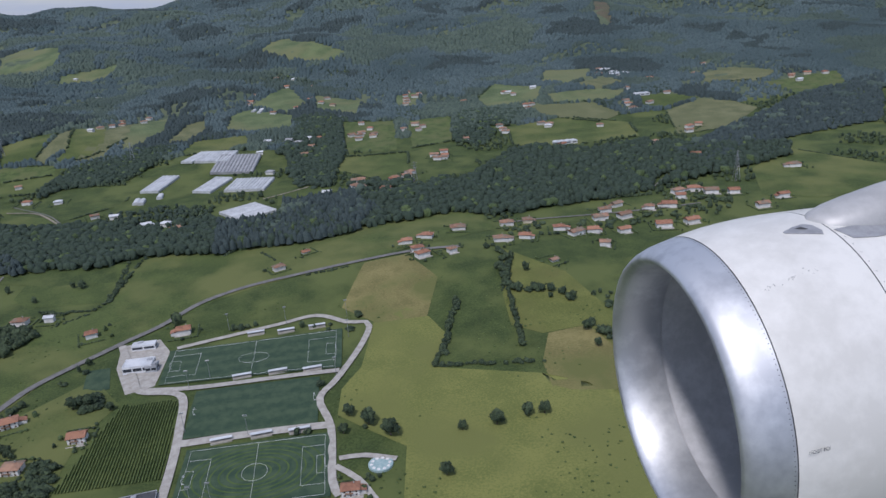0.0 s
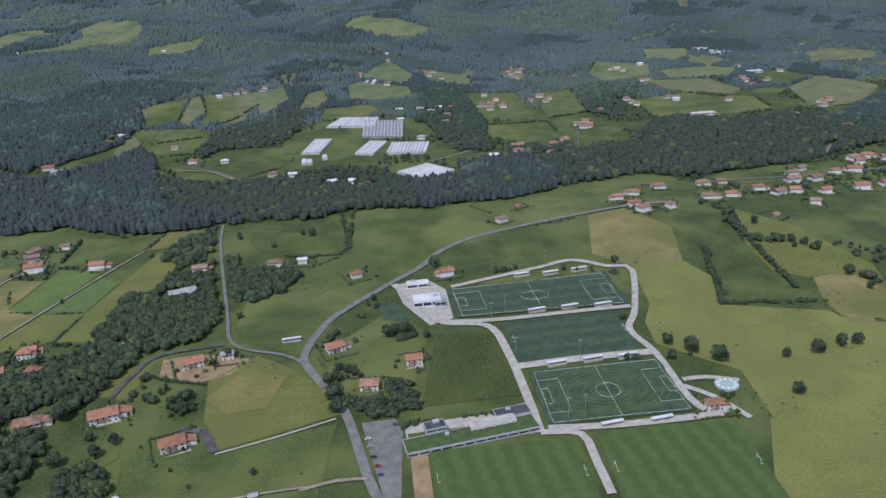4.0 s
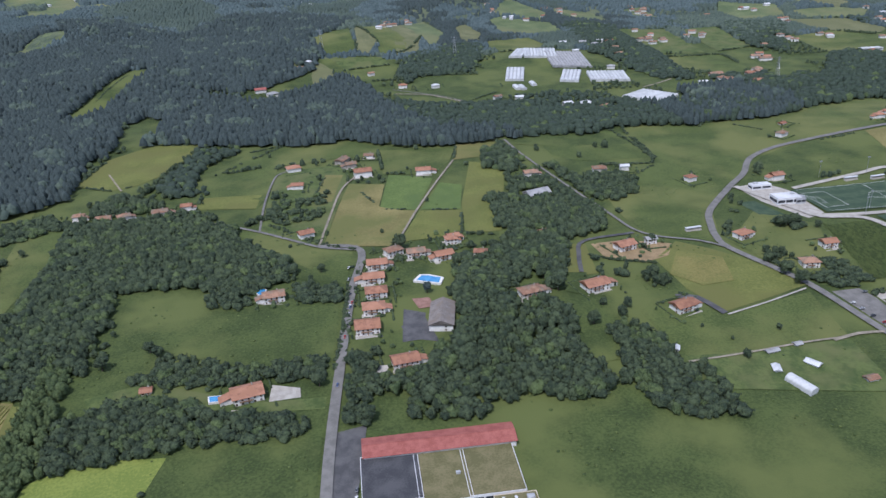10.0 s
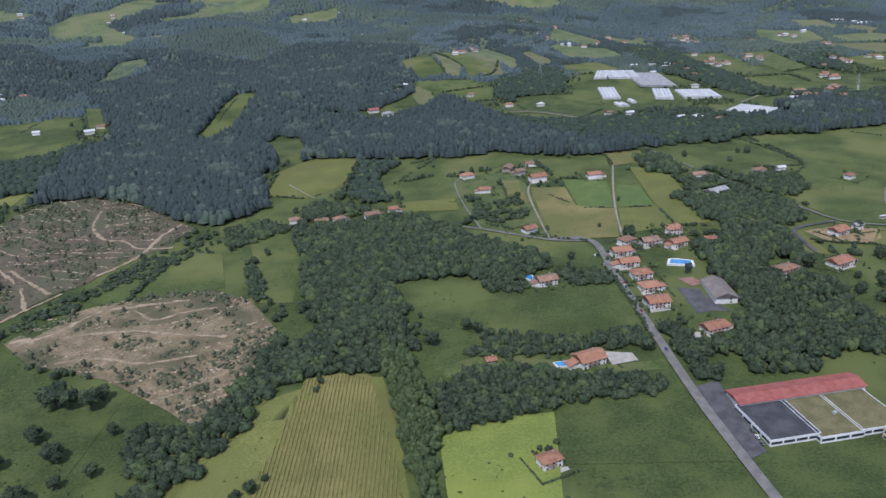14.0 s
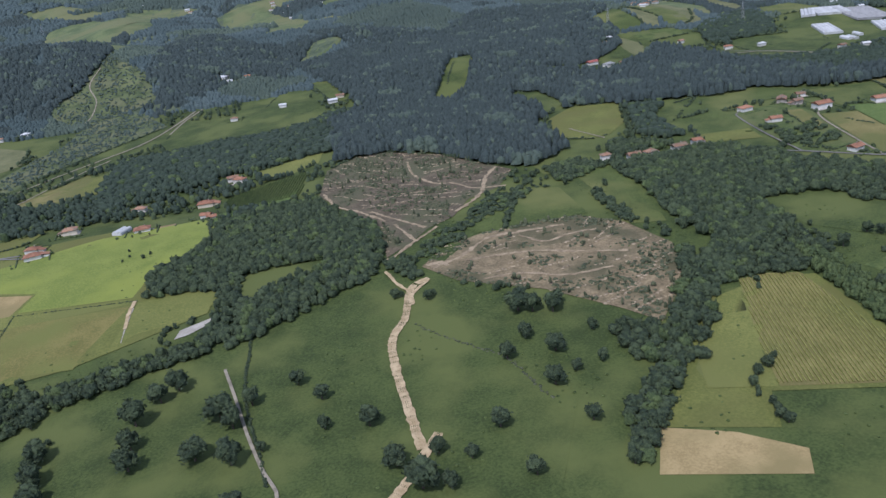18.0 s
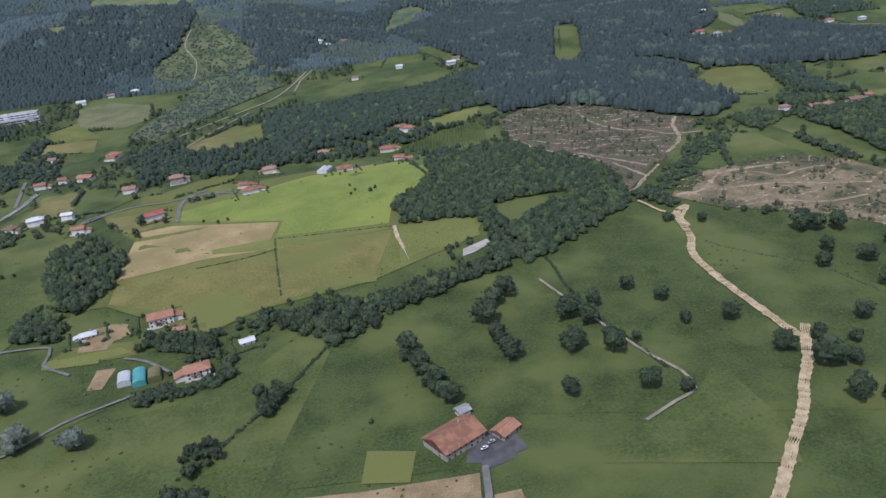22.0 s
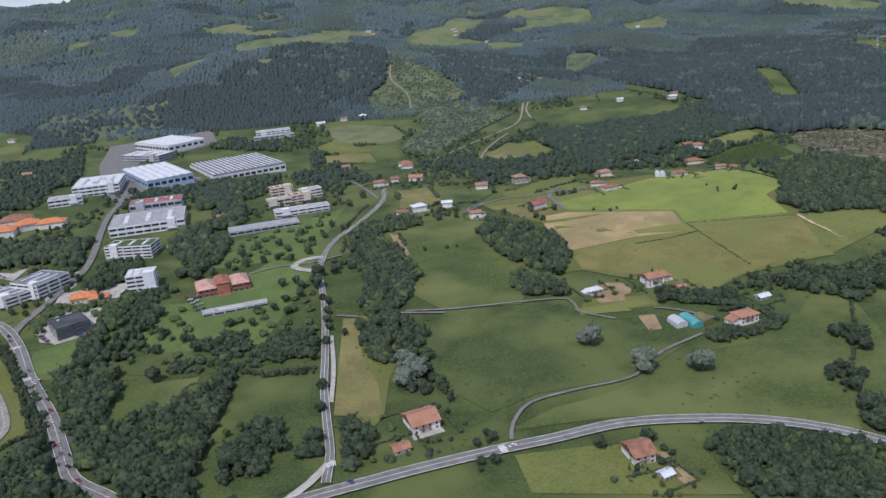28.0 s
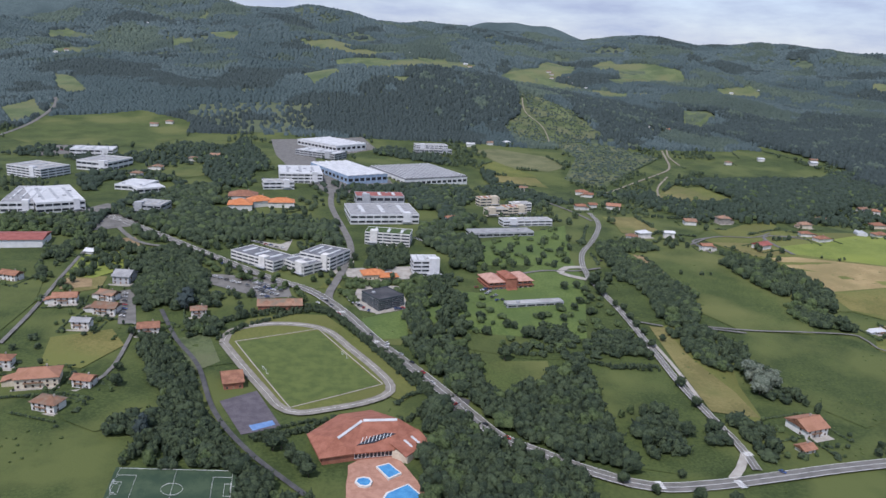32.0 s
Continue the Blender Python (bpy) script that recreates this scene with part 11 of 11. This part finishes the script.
def wander(x, y, size, seed):
    """A smooth random value between about -1 and 1 over the plan."""
    out = np.zeros(len(x))
    for k in range(5):
        a = seed * 1.7 + k * 2.1
        f = (1.0 + 0.6 * k) / size
        out += np.sin((x * math.cos(a) + y * math.sin(a)) * f + k * 1.3 + seed) * np.sin((y * math.cos(a) - x * math.sin(a)) * f * 0.8 + 2.1 * k)
    return out / 2.0


def off_fields(x, y):
    ok = free(x, y)
    for poly in OPEN:
        p = np.array(poly)
        near = ok & (x > p[:, 0].min()) & (x < p[:, 0].max()) & (y > p[:, 1].min()) & (y < p[:, 1].max())
        if near.any():
            i = np.flatnonzero(near)
            ok[i[inside(poly, x[i], y[i])]] = False
    return ok


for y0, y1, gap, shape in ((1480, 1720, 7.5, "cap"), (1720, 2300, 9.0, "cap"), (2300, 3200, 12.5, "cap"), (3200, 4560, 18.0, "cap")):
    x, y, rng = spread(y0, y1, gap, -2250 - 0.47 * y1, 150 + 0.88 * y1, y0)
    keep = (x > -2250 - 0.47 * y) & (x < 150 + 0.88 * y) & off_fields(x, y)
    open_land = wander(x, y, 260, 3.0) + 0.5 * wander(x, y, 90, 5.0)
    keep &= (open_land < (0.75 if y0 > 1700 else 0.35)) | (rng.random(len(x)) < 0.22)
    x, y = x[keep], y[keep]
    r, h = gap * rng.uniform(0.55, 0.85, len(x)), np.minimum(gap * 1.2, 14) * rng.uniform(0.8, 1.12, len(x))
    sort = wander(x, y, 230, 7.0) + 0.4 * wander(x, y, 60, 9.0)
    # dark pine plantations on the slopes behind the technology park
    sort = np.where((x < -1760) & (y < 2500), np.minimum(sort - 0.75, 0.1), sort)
    # mixed and far carry the hills' haze in their foliage colours
    for kind, pick, says in (("mixed", sort > 0.28, "green broadleaf forest over the hillside, tinted for haze"), ("pine", sort < -0.62, "dark pine forest over the hillside"), ("far", (sort <= 0.28) & (sort >= -0.62), "eucalyptus forest over the hillside, tinted blue-grey for haze")):
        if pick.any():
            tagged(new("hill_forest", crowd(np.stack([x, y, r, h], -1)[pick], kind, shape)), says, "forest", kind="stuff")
# brushwood raked into curved windrows on the felled hillsides, and low growth between
rows, growth, young, stems = [], [], [], []
rnd = random.Random(23)
for poly in ROUGH["felled"] + ROUGH["fresh_felled"]:
    p = np.array(poly, float)
    c, lo, hi = p.mean(0), p.min(0), p.max(0)
    if c[1] > 1500:
        continue
    hub = c + np.array((rnd.uniform(-120, 120), rnd.choice((-1, 1)) * 260))
    reach = np.hypot(*(p - hub).T)
    for k, rad in enumerate(np.arange(reach.min() - 40, reach.max() + 20, 10.0)):
        for a in np.arange(0, 2 * math.pi, 1.7 / max(rad, 20)):
            g = rad + 5 * math.sin(a * 9 + k * 0.7) + 2.5 * math.sin(a * 31 + k * 2.1) + rnd.gauss(0, 0.5)
            x, y = hub[0] + g * math.cos(a), hub[1] + g * math.sin(a)
            if lo[0] < x < hi[0] and lo[1] < y < hi[1] and math.sin(a * 14 + k * 1.9) > -0.2 and rnd.random() < 0.85:
                rows.append((x, y, rnd.uniform(0.8, 1.9), rnd.uniform(0.4, 1.2), poly))
    for i in range(int((hi[0] - lo[0]) * (hi[1] - lo[1]) / 12)):
        x, y = rnd.uniform(lo[0], hi[0]), rnd.uniform(lo[1], hi[1])
        if wander(np.array([x]), np.array([y]), 24, 6.0)[0] > -0.1:
            growth.append((x, y, rnd.uniform(0.7, 2.4), rnd.uniform(0.5, 2.2) * (2.4 if rnd.random() < 0.06 else 1), poly))
    for i in range(int((hi[0] - lo[0]) * (hi[1] - lo[1]) / 420)):
        # thin trees left standing
        stems.append((rnd.uniform(lo[0], hi[0]), rnd.uniform(lo[1], hi[1]), rnd.uniform(0.9, 2.2), rnd.uniform(4, 9), poly))
for poly in ROUGH["scrub"]:
    p = np.array(poly, float)
    lo, hi = p.min(0), p.max(0)
    for i in range(int((hi[0] - lo[0]) * (hi[1] - lo[1]) / 60)):
        young.append((rnd.uniform(lo[0], hi[0]), rnd.uniform(lo[1], hi[1]), rnd.uniform(1.2, 3.2), rnd.uniform(1.5, 4.5), poly))
for spots, kind, name, says in ((rows, "brash", "windrows", "pale dead brushwood raked into curved rows"), (growth, "brush", "low_scrub", "grey-green regrowth on the felled ground"), (young, "mixed", "young_plantation", "young trees and scrub on open hillside"), (stems, "brush", "standing_trees", "thin bare trees left standing on the felled hillside")):
    s = np.array([q[:4] for q in spots])
    keep = np.zeros(len(s), bool)
    for poly in {id(q[4]): q[4] for q in spots}.values():
        keep |= inside(poly, s[:, 0], s[:, 1])
    keep &= free(s[:, 0], s[:, 1])
    tagged(new(name, crowd(s[keep], kind, "oakfar")), says, "scrub", kind="stuff")
tagged(new("field_trees", crowd(np.array(LOOSE), "oak")), "small round trees scattered over fields and lawns", "trees", kind="stuff")
# shrubs and hedges in the gardens round the houses
spots = []
for hx, hy, ang, w, d in HOMES:
    if hy > 1350:
        continue
    c, s = math.cos(radians(ang)), math.sin(radians(ang))
    ex, ey = w / 2 + rnd.uniform(5, 9), d / 2 + rnd.uniform(6, 11)
    for side in rnd.sample(range(4), 2):
        n = int((ex if side < 2 else ey) * 2 / 1.5)
        tall = rnd.uniform(1.0, 2.0)
        for i in range(n):
            t = -1 + 2 * i / n
            u, v = ((t * ex, ey * (1 - 2 * side)) if side < 2 else (ex * (5 - 2 * side), t * ey))
            spots.append((hx + c * u - s * v, hy + s * u + c * v, rnd.uniform(0.8, 1.2), tall * rnd.uniform(0.85, 1.15)))
    for i in range(rnd.randrange(10, 18) if hy < 700 else rnd.randrange(4, 10)):
        u, v = rnd.uniform(-1.5, 1.5) * ex, rnd.uniform(-1.4, 1.4) * ey
        if abs(u) > w / 2 + 2 or abs(v) > d / 2 + 2:
            spots.append((hx + c * u - s * v, hy + s * u + c * v, rnd.uniform(0.9, 2.6), rnd.uniform(1.2, 5.0)))
spots = np.array(spots)
i, j = ((spots[:, 0] + 3400) / 5).astype(int).clip(0, 999), ((spots[:, 1] - 100) / 5).astype(int).clip(0, 339)
for poly in PAVED:
    spots = spots[~inside(poly, spots[:, 0], spots[:, 1])]
for k, kind in enumerate(("oak", "light")):
    tagged(new("garden_shrubs", crowd(spots[k::2], kind, "oakfar")), "green shrubs and clipped hedges in house gardens", "shrubs", kind="stuff")
# hedges along the edges of fields, and tussocks in the near meadows
rnd = random.Random(11)
spots = []
for order, poly in enumerate(OPEN):
    if poly in PAVED:
        continue
    for (ax0, ay0), (bx0, by0) in zip(poly, poly[1:] + poly[:1]):
        span = math.hypot(bx0 - ax0, by0 - ay0)
        if 700 < ay0 < 1600 and span > 25 and rnd.random() < 0.3:
            lo, hi = sorted((rnd.random(), rnd.random()))
            lo, hi = lo * 0.4, 0.6 + hi * 0.4
            n = int(span * (hi - lo) / 2.3)
            tall = rnd.choice((1.6, 2.4, 3.5, 5.5))
            for i in range(n):
                t = lo + (hi - lo) * i / max(n, 1)
                if rnd.random() < 0.85:
                    spots.append((ax0 + (bx0 - ax0) * t + rnd.gauss(0, 0.8), ay0 + (by0 - ay0) * t + rnd.gauss(0, 0.8), rnd.uniform(1.2, 2.2) + tall * 0.12, tall * rnd.uniform(0.6, 1.3), order))
spots = np.array(spots)
spots = spots[free(spots[:, 0], spots[:, 1])]
# none where a later plot was laid across the old edge
for order, poly in enumerate(OPEN):
    c = np.mean(poly, 0)
    spots = spots[~((spots[:, 4] < order) & inside(c + 0.9 * (np.array(poly, float) - c), spots[:, 0], spots[:, 1]))]
spots = spots[:, :4]
tagged(new("field_hedge", crowd(spots, "oak", "oakfar")), "low clipped hedges along the field edges", "hedge", kind="stuff")
x, y, rng = spread(300, 760, 9.0, -2300, 250, 77)
keep = free(x, y) & (wander(x, y, 45, 4.0) > 0.35) & (rng.random(len(x)) < 0.75)
keep &= ~PLANTED[((x + 3400) / 4).astype(int).clip(0, 1249), ((y - 100) / 4).astype(int).clip(0, 424)]
for poly in PAVED:
    keep &= ~inside(poly, x, y)
x, y = x[keep], y[keep]
tagged(new("tussocks", crowd(np.stack([x, y, rng.uniform(0.5, 1.5, len(x)), rng.uniform(0.35, 1.1, len(x))], -1), "vine", "oakfar")), "rush tussocks and low scrub in the meadows", "tussock", kind="stuff")
for y0, y1, gap, size, level in ((860, 1480, 12.0, 7.5, 0.16), (500, 860, 13.0, 6.5, 0.5)):
    x, y, rng = spread(y0, y1, gap, -2950, 1250, y0)
    keep = off_fields(x, y) & (wander(x, y, 70, 2.0) > level)
    x, y = x[keep], y[keep]
    r, h = rng.uniform(1.8, 4.6, len(x)), size * rng.uniform(0.5, 1.3, len(x))
    tagged(new("hedge_trees", crowd(np.stack([x, y, r, h], -1), "oak", "oakfar" if y0 > 800 else "oaklean")), "scattered hedge trees and bushes between plots", "trees", kind="stuff")


# ---------- mountains past the ridge ----------
def mountain(x, y, wide, height, seed):
    """A far wooded mountain: a lumpy ridge with its foot below the skyline."""
    nx, ny = 60, 14
    verts, faces = [], []
    for j in range(ny):
        for i in range(nx):
            u, v = 2 * i / (nx - 1) - 1, 2 * j / (ny - 1) - 1
            k = math.exp(-(u * 1.35) ** 2) * (1 - 0.15 * u) + 0.22 * math.exp(-((u - 0.45) * 4) ** 2) + 0.06 * noise.noise(Vector((u * 6 + seed, v * 3, seed)))
            verts.append((x + u * wide, y + v * wide * 0.4, height * max(k, 0) * max(0.0, 1 - v * v)))
    for j in range(ny - 1):
        for i in range(nx - 1):
            a = j * nx + i
            faces.append((a, a + 1, a + nx + 1, a + nx))
    # the blue foliage colour stands in for haze over the mountain
    tagged(new("backdrop", mesh_of("mountain", verts, faces, LEAVES["far"], True)), "wooded mountain far behind the ridge, coloured blue for haze", "mountain", kind="structure")


mountain(-200, 8800, 1500, 520, 1.0)
mountain(-5350, 8450, 1500, 540, 5.0)

# ---------- the whole model at its scale ----------
for ob in list(scene.objects):
    if ob.parent is None and ob.type in ("MESH", "EMPTY"):
        ob.matrix_basis = Matrix.Scale(SCALE, 4) @ ob.matrix_basis
